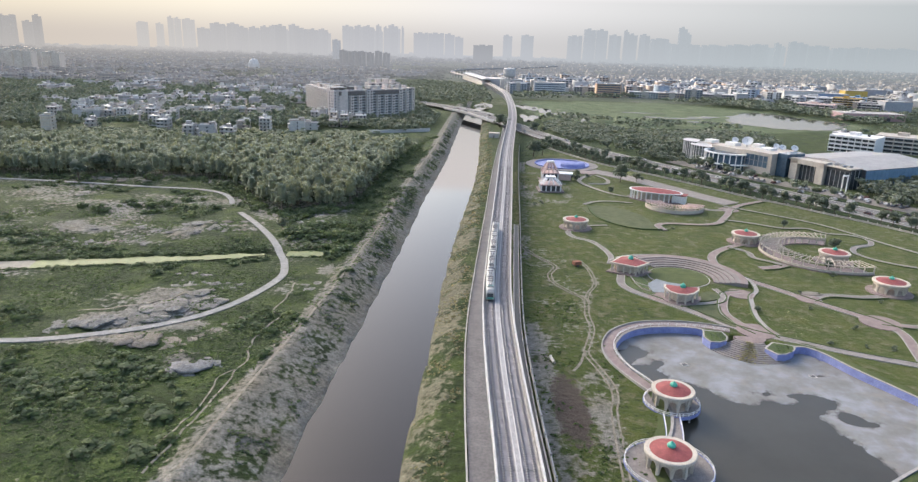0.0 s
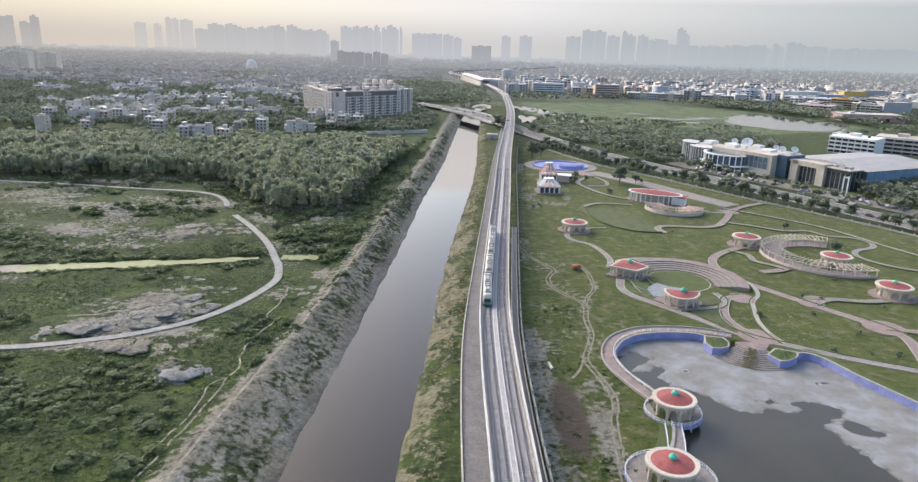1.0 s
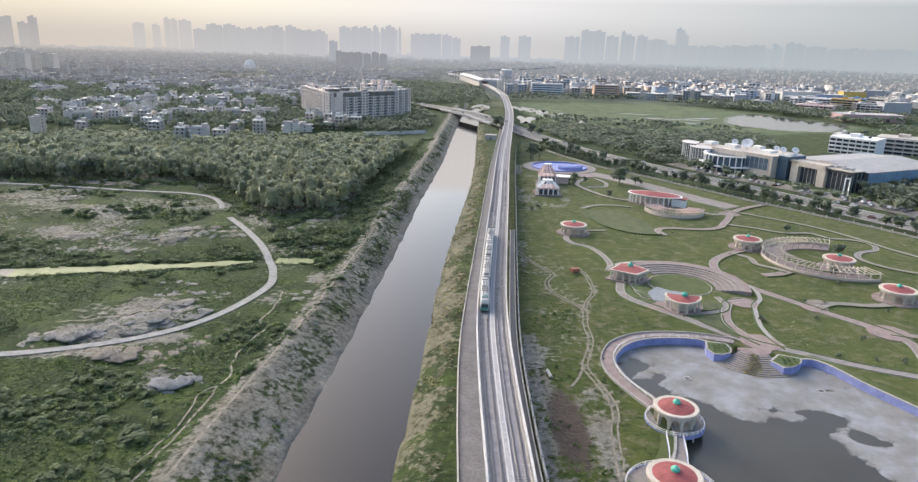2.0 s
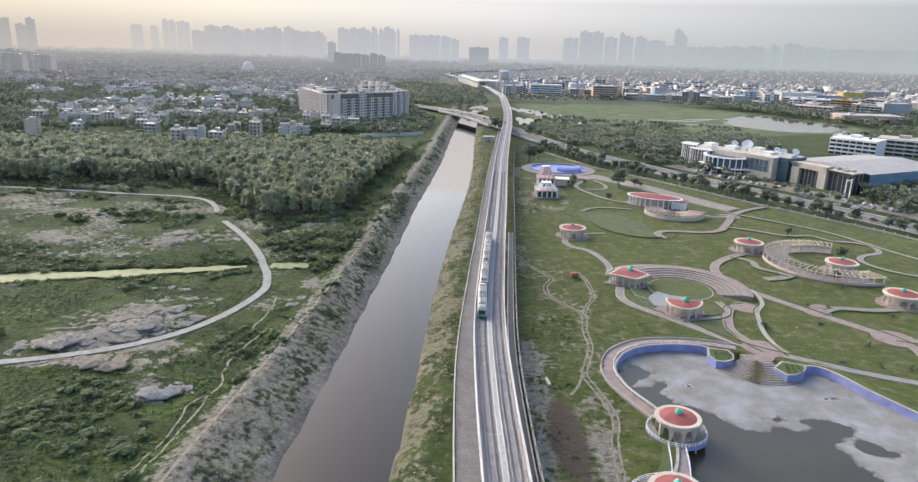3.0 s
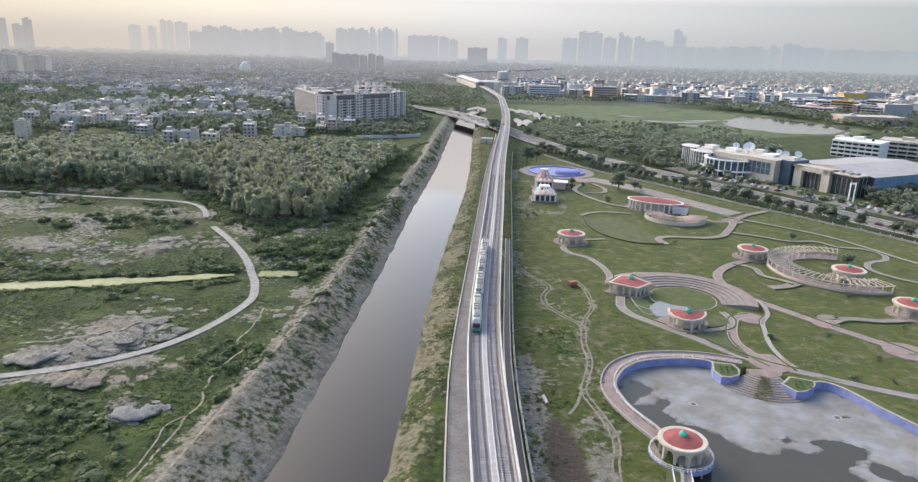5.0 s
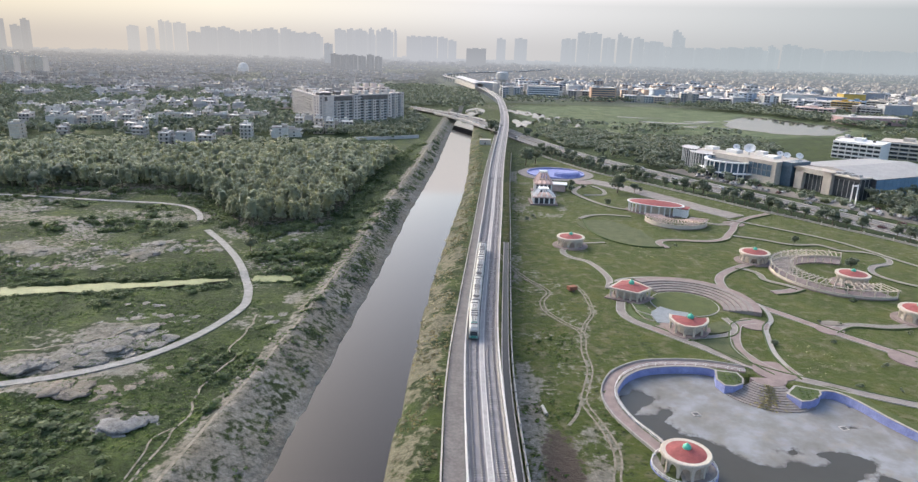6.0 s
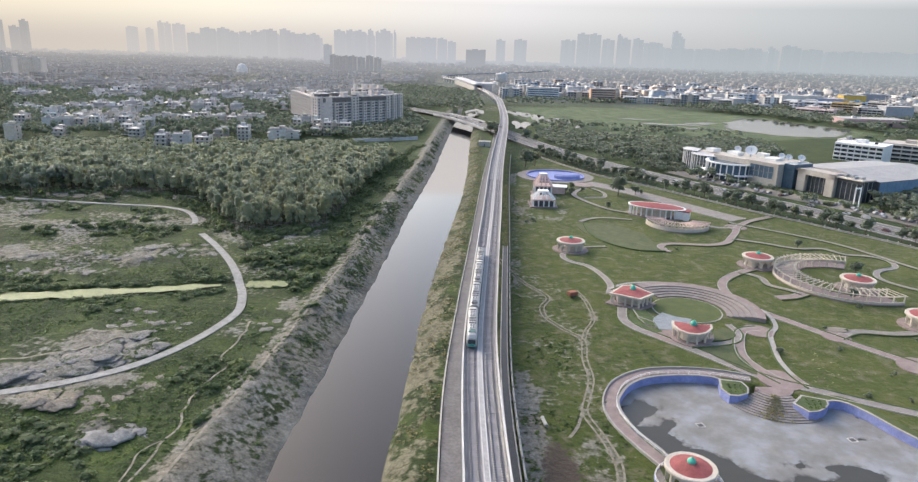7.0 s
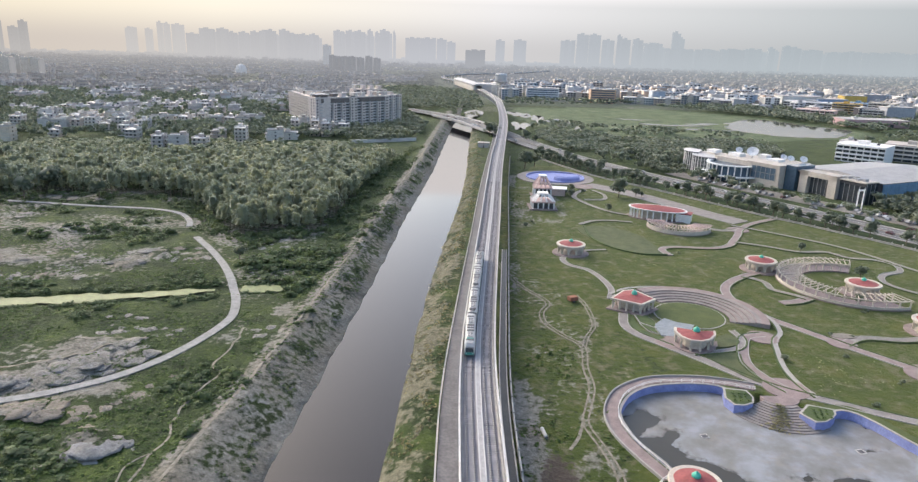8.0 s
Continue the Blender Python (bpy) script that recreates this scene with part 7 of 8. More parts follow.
# tufts on both canal banks
cy = rng.uniform(90, 720, 5200)
crest = np.interp(cy, [100, 155, 200, 250, 700], [20, 17, 15, 13, 12])
u = rng.beta(2.2, 2.6, 5200)
pts = np.stack([canal_left(cy) - 3.5 - u * (crest - 3), cy], 1)
ok = wave(pts[:, 0], pts[:, 1], 8, 57) + 0.6 * wave(pts[:, 0], pts[:, 1], 3, 58) > 0.22
bank = joined("bank_weeds", LOW, planted(rng, pts[ok], 4, 0.5, 1.5, 1.6, 0.05), [M_SHRUB])
tagged(bank, "green weeds on the canal's sandy bank", "weeds", kind="stuff")
cy = rng.uniform(90, 720, 2600)
pts = np.stack([canal_right(cy) + rng.uniform(0.8, 11.5, 2600), cy], 1)
v_ = np.interp(cy, VIADUCT[:, 1], VIADUCT[:, 0])
ok = (wave(pts[:, 0], pts[:, 1], 6, 59) > -0.1) & (pts[:, 0] < v_ - 10)
M_STRAW = leaves("dry_grass_blades", (0.16, 0.14, 0.07), (0.26, 0.225, 0.12), (0.20, 0.20, 0.08))
bank = joined("bank_grass", LOW, planted(rng, pts[ok], 4, 0.5, 1.3, 1.5, 0.05), [M_STRAW])
tagged(bank, "dry straw-coloured grass tufts on the canal bank", "grass", kind="stuff")
# weeds along the viaduct's dusty side and about the rough park edge
pts = scatter(rng, [(16, 90), (20, 210), (24, 300), (38, 460), (48, 560), (56, 560), (44, 440), (30, 300), (30, 250), (44, 214), (42, 90)], 2.2, lambda x, y: (wave(x, y, 9, 60) + 0.4 * wave(x, y, 4, 61) > 0.12) & (x > np.interp(y, VIADUCT[:, 1], VIADUCT[:, 0]) + 5.5))
rough = joined("roadside_weeds", LOW, planted(rng, pts, 4, 0.5, 1.5, 1.5, 0.05), [M_WEED])
tagged(rough, "green weeds on dusty ground beside the viaduct", "weeds", kind="stuff")

# ---- single trees ----


def tree(seed, label, group, h):
    r = np.random.RandomState(seed)
    t = thing("tree", label, "tree", None, group)
    v, f = foliage(r, 12, 26, 0.26, 0.22, 0.052, 0.5, 0.0)
    cv, cf = crown_core(r, 3, 0.27, 0.22, 0.27)
    v, f = np.vstack([v, cv]), np.vstack([f, cf + len(v)])
    crown = mesh_from("crown", (v + (0, 0, 0.36)) * h, f, [M_PARKTREE])
    crown.parent = t
    bm = bmesh.new()
    limbs = [(0.55, 0.03, 0.013, (0, 0, 0), (0.02, 0.01, 1))]
    for q in range(5):
        a = r.uniform(0, 6.28)
        limbs.append((r.uniform(0.22, 0.34), 0.013, 0.005, (0.01, 0.005, r.uniform(0.26, 0.45)), (0.6 * math.cos(a), 0.6 * math.sin(a), 0.8)))
    for ln, r0, r1, at, way in limbs:
        d = Vector(way).normalized()
        m = Matrix.Translation(Vector(at) * h) @ d.to_track_quat("Z", "Y").to_matrix().to_4x4()
        b0 = len(bm.verts)
        lathe(bm, [(r0 * h, 0), (r1 * h, ln * h)], n=6)
        bm.verts.ensure_lookup_table()
        for w in bm.verts[b0:]:
            w.co = m @ w.co
    part("trunk", bm, M_TRUNK, t)
    return t


KINDS = [tree(100 + q, "leafy dark green avenue tree along the park edge", "avenue trees by the park", 9.0) for q in range(4)]
line = BOUNDARY[(BOUNDARY[:, 1] > 150) & (BOUNDARY[:, 1] < 620)]
br = sides(line)
step_arc = np.concatenate([[0], np.cumsum(np.linalg.norm(np.diff(line, axis=0), axis=1))])
used = 0
for s in np.arange(2, step_arc[-1], 7.6):
    for off in (6.0, 13.0):
        if rng.uniform() < (0.06 if off < 7 else 0.6):
            continue
        x, y = np.interp(s, step_arc, line[:, 0]), np.interp(s, step_arc, line[:, 1])
        q = min(int(np.searchsorted(step_arc, s)), len(br) - 1)
        k = rng.uniform(0.75, 1.15)
        m = pose(x - br[q][0] * off + rng.uniform(-1.2, 1.2), y - br[q][1] * off + rng.uniform(-1.2, 1.2), 0, 0, 0, rng.uniform(0, 360)) @ Matrix.Diagonal((k, k, k * rng.uniform(0.85, 1.1), 1))
        if used < 4:
            KINDS[used].matrix_basis = m
        else:
            copy_thing(KINDS[used % 4], m).matrix_basis = m
        used += 1


def lone(x, y, h, label, seed):
    t = tree(seed, label, "", h)
    t.matrix_basis = pose(x, y, 0, 0, 0, seed * 37)


for q, (x, y, h) in enumerate(((105, 449.5, 14), (116, 451, 7), (90, 409, 5.5), (164, 338, 5), (170, 300, 6.5), (152, 270, 4.5), (74.5, 445, 5.5), (78, 462, 6), (72, 450, 5), (84, 456, 4), (56, 545, 14), (64, 552, 12), (120, 452, 4))):
    lone(x, y, h, "lone leafy tree on the park lawn", 300 + q)
lone(-84, 303, 7.5, "browning leafy tree beside the cement track", 349)
for q, (x, y, h) in enumerate(((-232, 402, 15), (-227, 419, 17), (-193, 406, 13))):
    lone(x, y, h, "slender pale-trunked tree at the edge of the wood", 350 + q)
for q, (x, y, h) in enumerate(((38, 735, 15), (46, 722, 13), (43, 745, 12), (72, 700, 12), (80, 690, 9))):
    lone(x, y, h, "dark leafy tree beside the road bridge", 330 + q)

for q, (x, y, r) in enumerate(((122.5, 224.5, 1.3), (129, 208.3, 1.5), (114, 195, 1.5), (132.5, 192, 1.6), (124.6, 193.5, 1.0), (102.8, 222, 2.2), (126.8, 241.5, 1.2), (133, 240, 1.0), (152.7, 233.5, 1.3), (44, 378, 2.2), (40, 373, 2.0), (105, 330, 1.4), (150, 262, 2.0), (131, 306, 1.0))):
    t = thing("shrub", "small clipped dark green shrub on a lawn", "shrub", pose(x, y, 0.05, 0, 0, 61 * q) @ Matrix.Diagonal((2 * r, 2 * r, 1.7 * r, 1)), "shrubs on the park lawn")
    v, f = foliage(np.random.RandomState(400 + q % 4), 6, 40, 0.26, 0.2, 0.045, 0.5)
    o = mesh_from("leaves", v, f, [M_PARKTREE])
    o.parent = t
# flowering weeds in the mown grass
pts = np.vstack([np.stack([rng.normal(112, 7, 70), rng.normal(214, 8, 70)], 1), np.stack([rng.normal(95, 9, 50), rng.normal(318, 7, 50)], 1)])
M_PALEWEED = leaves("pale_weeds", (0.20, 0.21, 0.11), (0.28, 0.28, 0.16), (0.34, 0.33, 0.22))
tagged(joined("lawn_weeds", LOW, planted(rng, pts, 4, 0.25, 0.5, 1.6, 0.05), [M_PALEWEED]), "pale dry weeds in mown grass", "weeds", kind="stuff")

# the nearest houses, at the wood's far edge
NEAR = [(-374, 615), (-412, 690), (-352, 646), (-281, 641), (-243, 604), (-229, 607), (-214, 619), (-216, 669), (-188, 648), (-162, 661), (-149, 672), (-421, 750), (-300, 668), (-480, 690)]


def clear(x, y, spots=NEAR):
    """Away from the fronts of houses."""
    ok = np.ones(np.shape(x), bool)
    for a, b in spots:
        ok &= ~((np.abs(x - a) < 7.5) & (y > b - 17) & (y < b + 9))
    return ok


# ---- woods across the road and round the marsh ----
pts = np.vstack([
    scatter(rng, [(98, 640), (120, 600), (150, 560), (172, 575), (200, 600), (250, 590), (300, 640), (320, 740), (230, 740), (180, 740), (150, 790), (110, 800), (84, 720)], 6.0, lambda x, y: (wave(x, y, 25, 70) > -0.3) & (far_from(x, y, ROAD) > 17) & (y < 655)),
    scatter(rng, [(260, 470), (262, 440), (300, 360), (420, 330), (460, 440), (420, 520), (344, 500), (300, 470)], 5.2, lambda x, y: (wave(x, y, 30, 71) > -0.5) & (far_from(x, y, ROAD) > 16)),
    scatter(rng, [(225, 520), (262, 600), (330, 610), (330, 560), (260, 540)], 9, lambda x, y: (wave(x, y, 20, 72) > 0.0) & (x < 200)),
    scatter(rng, [(-60, 660), (-34, 700), (-26, 770), (-50, 900), (-100, 1040), (-160, 1000), (-60, 880), (-50, 820), (-120, 740), (-150, 740), (-170, 690)], 7.0),
])
pts = np.vstack([pts, scatter(rng, [(150, 560), (166, 560), (205, 492), (228, 455), (262, 396), (300, 330), (285, 322), (240, 392), (205, 446), (170, 510)], 8.5, lambda x, y: (far_from(x, y, ROAD) > 13.5) & (wave(x, y, 12, 75) > -0.35))])
low = scatter(rng, [(90, 800), (88, 720), (100, 640), (200, 600), (300, 640), (330, 750), (230, 745), (180, 745), (150, 790)], 4.4, lambda x, y: (wave(x, y, 22, 76) + 0.4 * wave(x, y, 9, 77) > -0.6) & (far_from(x, y, ROAD) > 16) & (y > 640))
under = scatter(rng, [(-560, 535), (-430, 525), (-300, 526), (-200, 540), (-110, 556), (-42, 570), (-34, 650), (-60, 652), (-100, 645), (-160, 655), (-300, 625), (-440, 610), (-560, 620)], 5.0, lambda x, y: (wave(x, y, 20, 73) + 0.5 * wave(x, y, 8, 74) > -0.25) & clear(x, y))
tagged(joined("far_scrub", FARW, planted(rng, under, 3, 2.0, 5.0, 1.6, z=0), [M_FOREST]), "low green scrub between the wood and the houses", "shrubs", kind="stuff")
tagged(joined("roadside_scrub", FARW, planted(rng, low, 3, 2.0, 5.0, 1.7, z=0), [M_GARDEN]), "low green scrub between road and marsh", "shrubs", kind="stuff")
tagged(joined("roadside_wood", MIDW, planted(rng, pts, 3, 4.5, 9.5, 1.15, z=0), [M_GARDEN]), "dense green roadside trees", "wood", kind="stuff")

# weeds that have taken the middle of the pool steps
pts = []
for q in range(150):
    a, r = rng.normal(248, 7), rng.uniform(5, 15.5)
    pts.append((rng.randint(4), SX + r * math.cos(radians(a)), SY + r * math.sin(radians(a)), 0.22 - 0.22 * math.floor(r - 5), 1.3, 1.3, rng.uniform(0.4, 0.9), rng.uniform(0, 6.28)))
tagged(joined("step_weeds", LOW, pts, [M_STRAW]), "dry green weeds overgrowing the pool steps", "weeds", kind="stuff")

# ---- houses ----


def house(seed, w, d, storeys, label, group):
    r = random.Random(seed)
    h = thing("house", label, "house", None, group)
    fl = 3.1
    top = storeys * fl
    setback = r.uniform(0, 3.0)
    bm = boxed(-w / 2, w / 2, -d / 2 + 1.2, d / 2, 0, top - fl)
    box(bm, -w / 2, w / 2, -d / 2 + 1.2 + setback, d / 2, top - fl, top)
    part("wall", bm, M_HOUSE, h)
    for k in range(1, storeys + 1):
        y0 = -d / 2 - 0.2 if k < storeys else -d / 2 + setback
        part("floor_slab", boxed(-w / 2 - 0.3, w / 2 + 0.3, y0, d / 2 + 0.2, k * fl + 0.002, k * fl + 0.28), M_PARAPET, h)
        if k < storeys:
            part("balcony_wall", boxed(-w / 2 + 0.1, w / 2 - (w * r.uniform(0.1, 0.5)), y0, y0 + 0.15, k * fl + 0.282, k * fl + 1.2), M_HOUSE, h)
    for x0, x1, y0, y1 in ((-w / 2 - 0.2, w / 2 + 0.2, d / 2, d / 2 + 0.18), (-w / 2 - 0.2, -w / 2, -d / 2 + setback, d / 2), (w / 2, w / 2 + 0.2, -d / 2 + setback, d / 2)):
        part("parapet", boxed(x0, x1, y0, y1, top + 0.283, top + 1.2), M_HOUSE, h)
    x = r.uniform(-w / 2 + 0.5, 0)
    part("stair_head", boxed(x, x + 3.2, d / 2 - 5.5, d / 2 - 0.5, top + 0.282, top + 3.0), M_HOUSE, h)
    part("stair_roof", boxed(x - 0.3, x + 3.5, d / 2 - 5.8, d / 2 - 0.2, top + 3.002, top + 3.2), M_PARAPET, h)
    part("water_tank", turned([(0.7, top + 0.28), (0.75, top + 1.5), (0.3, top + 1.8), (0.01, top + 1.85)], n=10, at=(w / 4, d / 4)), r.choice((M_TANK, M_WHITE)), h)
    nw = max(2, int(w / 3.2))
    o = part("window", boxed(-0.75, 0.75, -0.08, 0.12, 0.8, 2.4), M_GLASS, h)
    s = part("side_window", boxed(-0.1, 0.1, -0.7, 0.7, 0.9, 2.2), M_GLASS, h)
    first = True
    for k in range(storeys):
        y = -d / 2 + 1.2 + (setback if k == storeys - 1 else 0)
        for i in range(nw):
            m = pose(-w / 2 + (i + 0.5) * w / nw, y, k * fl)
            if first:
                o.matrix_basis, first = m, False
            else:
                share("window", o.data, m, h)
        for q, sx in enumerate((-w / 2, w / 2)):
            m = pose(sx, d * 0.1, k * fl)
            if k == 0 and q == 0:
                s.matrix_basis = m
            else:
                share("side_window", s.data, m, h)
    return h


HG = "plastered houses beyond the wood"
KINDS = [house(10, 9, 15, 3, "pale plastered three-storey house with balconies and roof terrace", HG), house(11, 11, 16, 3, "grey plastered three-storey house with slab balconies", HG), house(12, 8, 14, 4, "narrow white four-storey house with roof stair", HG),
         house(13, 12, 13, 2, "low pale two-storey house with flat roof", HG), house(14, 10, 17, 3, "cream three-storey house with water tank on its roof", HG), house(15, 9, 14, 2, "small two-storey house with parapet roof", HG), house(16, 10, 15, 4, "pale four-storey house with stacked balconies", HG)]
rng = np.random.RandomState(21)
APT = [(-230, 920), (-150, 740), (-110, 745), (-40, 830), (-60, 900), (-180, 960)]
spots = []
for row, y in enumerate(np.arange(640, 1130, 23.0)):
    for x in np.arange(-640, -90, 15.0):
        px, py = x + rng.uniform(-3, 3) - 0.12 * (y - 640), y + rng.uniform(-4, 4) + 0.10 * x + 26
        if wave(px, py, 45, 80) + 0.45 * wave(px, py, 18, 81) < 0.16 or within(np.array([px]), np.array([py]), APT)[0] or px > -95 or px < -0.61 * py or py < 612 + max(0, (px + 200) * 0.25):
            continue
        spots.append((px, py))
spots = [p for p in spots if p[1] > 690 or p[0] < -470] + NEAR
spots.sort(key=lambda p: p[1])
HOUSES_AT = list(spots)
things, rest = spots[:62], spots[62:]
for q, (x, y) in enumerate(things):
    m = pose(x, y, 0, 0, 0, rng.choice([0, 0, 0, 90, -90, 180]) + rng.uniform(-4, 4) + 6)
    if q < len(KINDS):
        KINDS[q].matrix_basis = m
    else:
        copy_thing(KINDS[rng.randint(len(KINDS))], m)


def box_template(parts):
    """Boxes joined into arrays: (x0, x1, y0, y1, z0, z1, material)."""
    vs, fs, ms = [], [], []
    for x0, x1, y0, y1, z0, z1, mi in parts:
        b = len(vs)
        vs += [(x0, y0, z0), (x1, y0, z0), (x1, y1, z0), (x0, y1, z0), (x0, y0, z1), (x1, y0, z1), (x1, y1, z1), (x0, y1, z1)]
        for q in ((4, 5, 6, 7), (0, 1, 5, 4), (1, 2, 6, 5), (2, 3, 7, 6), (3, 0, 4, 7)):
            fs.append([b + i for i in q])
            ms.append(mi)
    return np.array(vs, float), np.array(fs), np.array(ms)


def row_house(seed):
    r = random.Random(seed)
    w, d, n = r.uniform(8, 12), r.uniform(11, 16), r.choice((2, 3, 3, 4))
    ps = []
    for k in range(n):
        s = r.uniform(0, 2.5) if k == n - 1 else 0
        ps.append((-w / 2, w / 2, -d / 2 + s, d / 2, 3.1 * k, 3.1 * k + 2.85, 0))
        ps.append((-w / 2 - 0.4, w / 2 + 0.4, -d / 2 + s - 1.0, d / 2 + 0.2, 3.1 * k + 2.85, 3.1 * k + 3.1, 1))
        for i in range(3):
            x = -w / 2 + (i + 0.5) * w / 3
            ps.append((x - 0.8, x + 0.8, -d / 2 + s - 0.06, -d / 2 + s + 0.1, 3.1 * k + 0.9, 3.1 * k + 2.4, 2))
    x = r.uniform(-w / 2, w / 2 - 3.2)
    ps.append((x, x + 3.2, 0, 4.5, 3.1 * n, 3.1 * n + 2.6, 0))
    ps.append((x + 0.5, x + 2.0, -3, -1.6, 3.1 * n, 3.1 * n + 1.5, r.choice((0, 2))))
    return box_template(ps)


ROWS_ = [row_house(500 + q) for q in range(12)]


def laid(rng, pts, kinds, turn, grow=(0.9, 1.2)):
    return [(rng.randint(kinds), x, y, 0, rng.uniform(*grow), rng.uniform(*grow), rng.uniform(0.85, 1.25), turn + rng.choice([0, 0, 1.57, 3.14]) + rng.uniform(-0.06, 0.06)) for x, y in pts]


tagged(joined("house_quarter", ROWS_, laid(rng, rest, 12, 0.1), [M_HOUSES, M_PARAPET, M_GLASS]), "close-set pale plastered houses with flat roofs", "houses", kind="stuff")

# garden trees among the houses
pts = scatter(rng, [(-700, 610), (-430, 615), (-300, 630), (-190, 655), (-100, 690), (-150, 745), (-230, 900), (-170, 985), (-60, 920), (-70, 1150), (-760, 1150)], 7.8, lambda x, y: (wave(x, y, 45, 80) + 0.45 * wave(x, y, 18, 81) < 0.7) & clear(x, y, HOUSES_AT))
tagged(joined("garden_trees", GARDEN, planted(rng, pts, 3, 7.0, 12.5, 1.05, z=0), [M_GARDEN]), "green garden trees between the houses", "trees", kind="stuff")

# ---- the business quarter across the marsh ----


def block(seed, w, d, storeys, label):
    r = random.Random(seed)
    b = thing("office_block", label, "office block", None, "blocks beyond the marsh")
    fl = 3.6
    h = storeys * fl
    part("wall", boxed(-w / 2, w / 2, -d / 2, d / 2, 0, h), M_BLOCK, b)
    part("roof_edge", boxed(-w / 2 - 0.4, w / 2 + 0.4, -d / 2 - 0.4, d / 2 + 0.4, h + 0.002, h + 0.8), M_PARAPET, b)
    n = int(w / 4.5)
    o = part("window", boxed(-1.6, 1.6, -0.12, 0.1, 0.9, 2.8), r.choice((M_GLASS, M_BLUEGLASS)), b)
    first = True
    for k in range(storeys):
        for i in range(n):
            m = pose(-w / 2 + (i + 0.5) * w / n, -d / 2, k * fl)
            if first:
                o.matrix_basis, first = m, False
            else:
                share("window", o.data, m, b)
    for q in range(2):
        x = r.uniform(-w / 2 + 1, w / 2 - 6)
        part("roof_house", boxed(x, x + r.uniform(3, 6), -2, r.uniform(2, 5), h + 0.802, h + r.uniform(2.6, 4.5)), M_BLOCK, b)
    part("entrance_bay", boxed(-w * 0.12, w * 0.12, -d / 2 - 1.4, -d / 2 - 0.13, 0, h + 1.6), r.choice((M_WHITE, M_BLUEGLASS, M_STONE)), b, "projecting stair and entrance bay")
    return b


KINDS = [block(40, 34, 20, 4, "pale four-storey office block"), block(41, 46, 22, 3, "long white three-storey works block"), block(42, 26, 20, 5, "five-storey painted office block"), block(43, 40, 24, 4, "pale glazed office block"), block(44, 30, 18, 5, "tall plain office block"), block(45, 55, 26, 3, "wide low factory block")]
spots = []
for y in np.arange(1255, 1640, 40):
    for x in np.arange(95, 1100, 44):
        px, py = x + rng.uniform(-8, 8), y + rng.uniform(-9, 9) - 0.05 * x + (0 if x < 640 else -0.35 * (x - 640))
        if (x < 640 or rng.uniform() < 0.8) and rng.uniform() < 0.9:
            spots.append((px, py))
HALLS = ((601, 1246, 70, 21, (0.62, 0.61, 0.585), "long white windowless works hall"), (648, 1236, 52, 18, (0.27, 0.36, 0.52), "pale blue sheet-clad works hall"), (719, 1289, 40, 22, (0.62, 0.44, 0.12), "yellow ochre works hall"),
         (762, 1305, 40, 24, (0.36, 0.37, 0.41), "grey sheet-clad works hall"), (617, 1066, 31, 16, (0.06, 0.06, 0.07), "black sheet-clad works hall with flat roof"), (648, 1046, 40, 20, (0.40, 0.42, 0.46), "tall grey works hall"),
         (560, 958, 83, 9, (0.56, 0.38, 0.38), "long low pink works hall"), (256, 1242, 43, 23, (0.62, 0.42, 0.30), "orange-rendered office block with banded windows"), (157, 1286, 57, 20, (0.66, 0.67, 0.69), "white office block with blue glazing"))
for x, y, w, h, tone, label in HALLS:
    hall_ = thing("works_hall", label, "works hall", pose(x, y, 0, 0, 0, -3), "large halls beyond the marsh")
    skin = surface("painted_hall_wall", tuple(0.86 * c for c in tone), tone, 0.12, 0.8, stain=0.3)
    d = min(34, w * 0.6)
    part("wall", boxed(-w / 2, w / 2, -d / 2, d / 2, 0, h), skin, hall_)
    part("roof", boxed(-w / 2 - 0.4, w / 2 + 0.4, -d / 2 - 0.4, d / 2 + 0.4, h + 0.002, h + 0.7), M_ROOFTOP, hall_, "grey flat roof")
    part("roof_unit", boxed(-w * 0.3, -w * 0.3 + 6, -3, 3, h + 0.702, h + 3), M_PARAPET, hall_)
    part("gate", boxed(w * 0.2, w * 0.2 + 5, -d / 2 - 0.1, -d / 2 + 0.1, 0, 4.5), M_SHADE, hall_)
    if h > 19 and tone[0] > 0.61 and x < 400:
        for k in range(int(h / 3.8)):
            part("window_band", boxed(-w / 2 + 2, w / 2 - 2, -d / 2 - 0.12, -d / 2 + 0.1, 3.8 * k + 1.2, 3.8 * k + 2.8), M_BLUEGLASS, hall_)


def off_halls(x, y):
    return all(abs(x - a) > w / 2 + 24 or abs(y - b + 20) > 52 for a, b, w, *_ in HALLS)


spots = [p for p in spots if off_halls(*p)]
spots.sort(key=lambda p: p[1])
for q, (x, y) in enumerate(spots[:36]):
    m = pose(x, y, 0, 0, 0, rng.uniform(-8, 8) - 4 + (90 if rng.uniform() < 0.15 else 0))
    if q < len(KINDS):
        KINDS[q].matrix_basis = m
    else:
        copy_thing(KINDS[rng.randint(len(KINDS))], m)


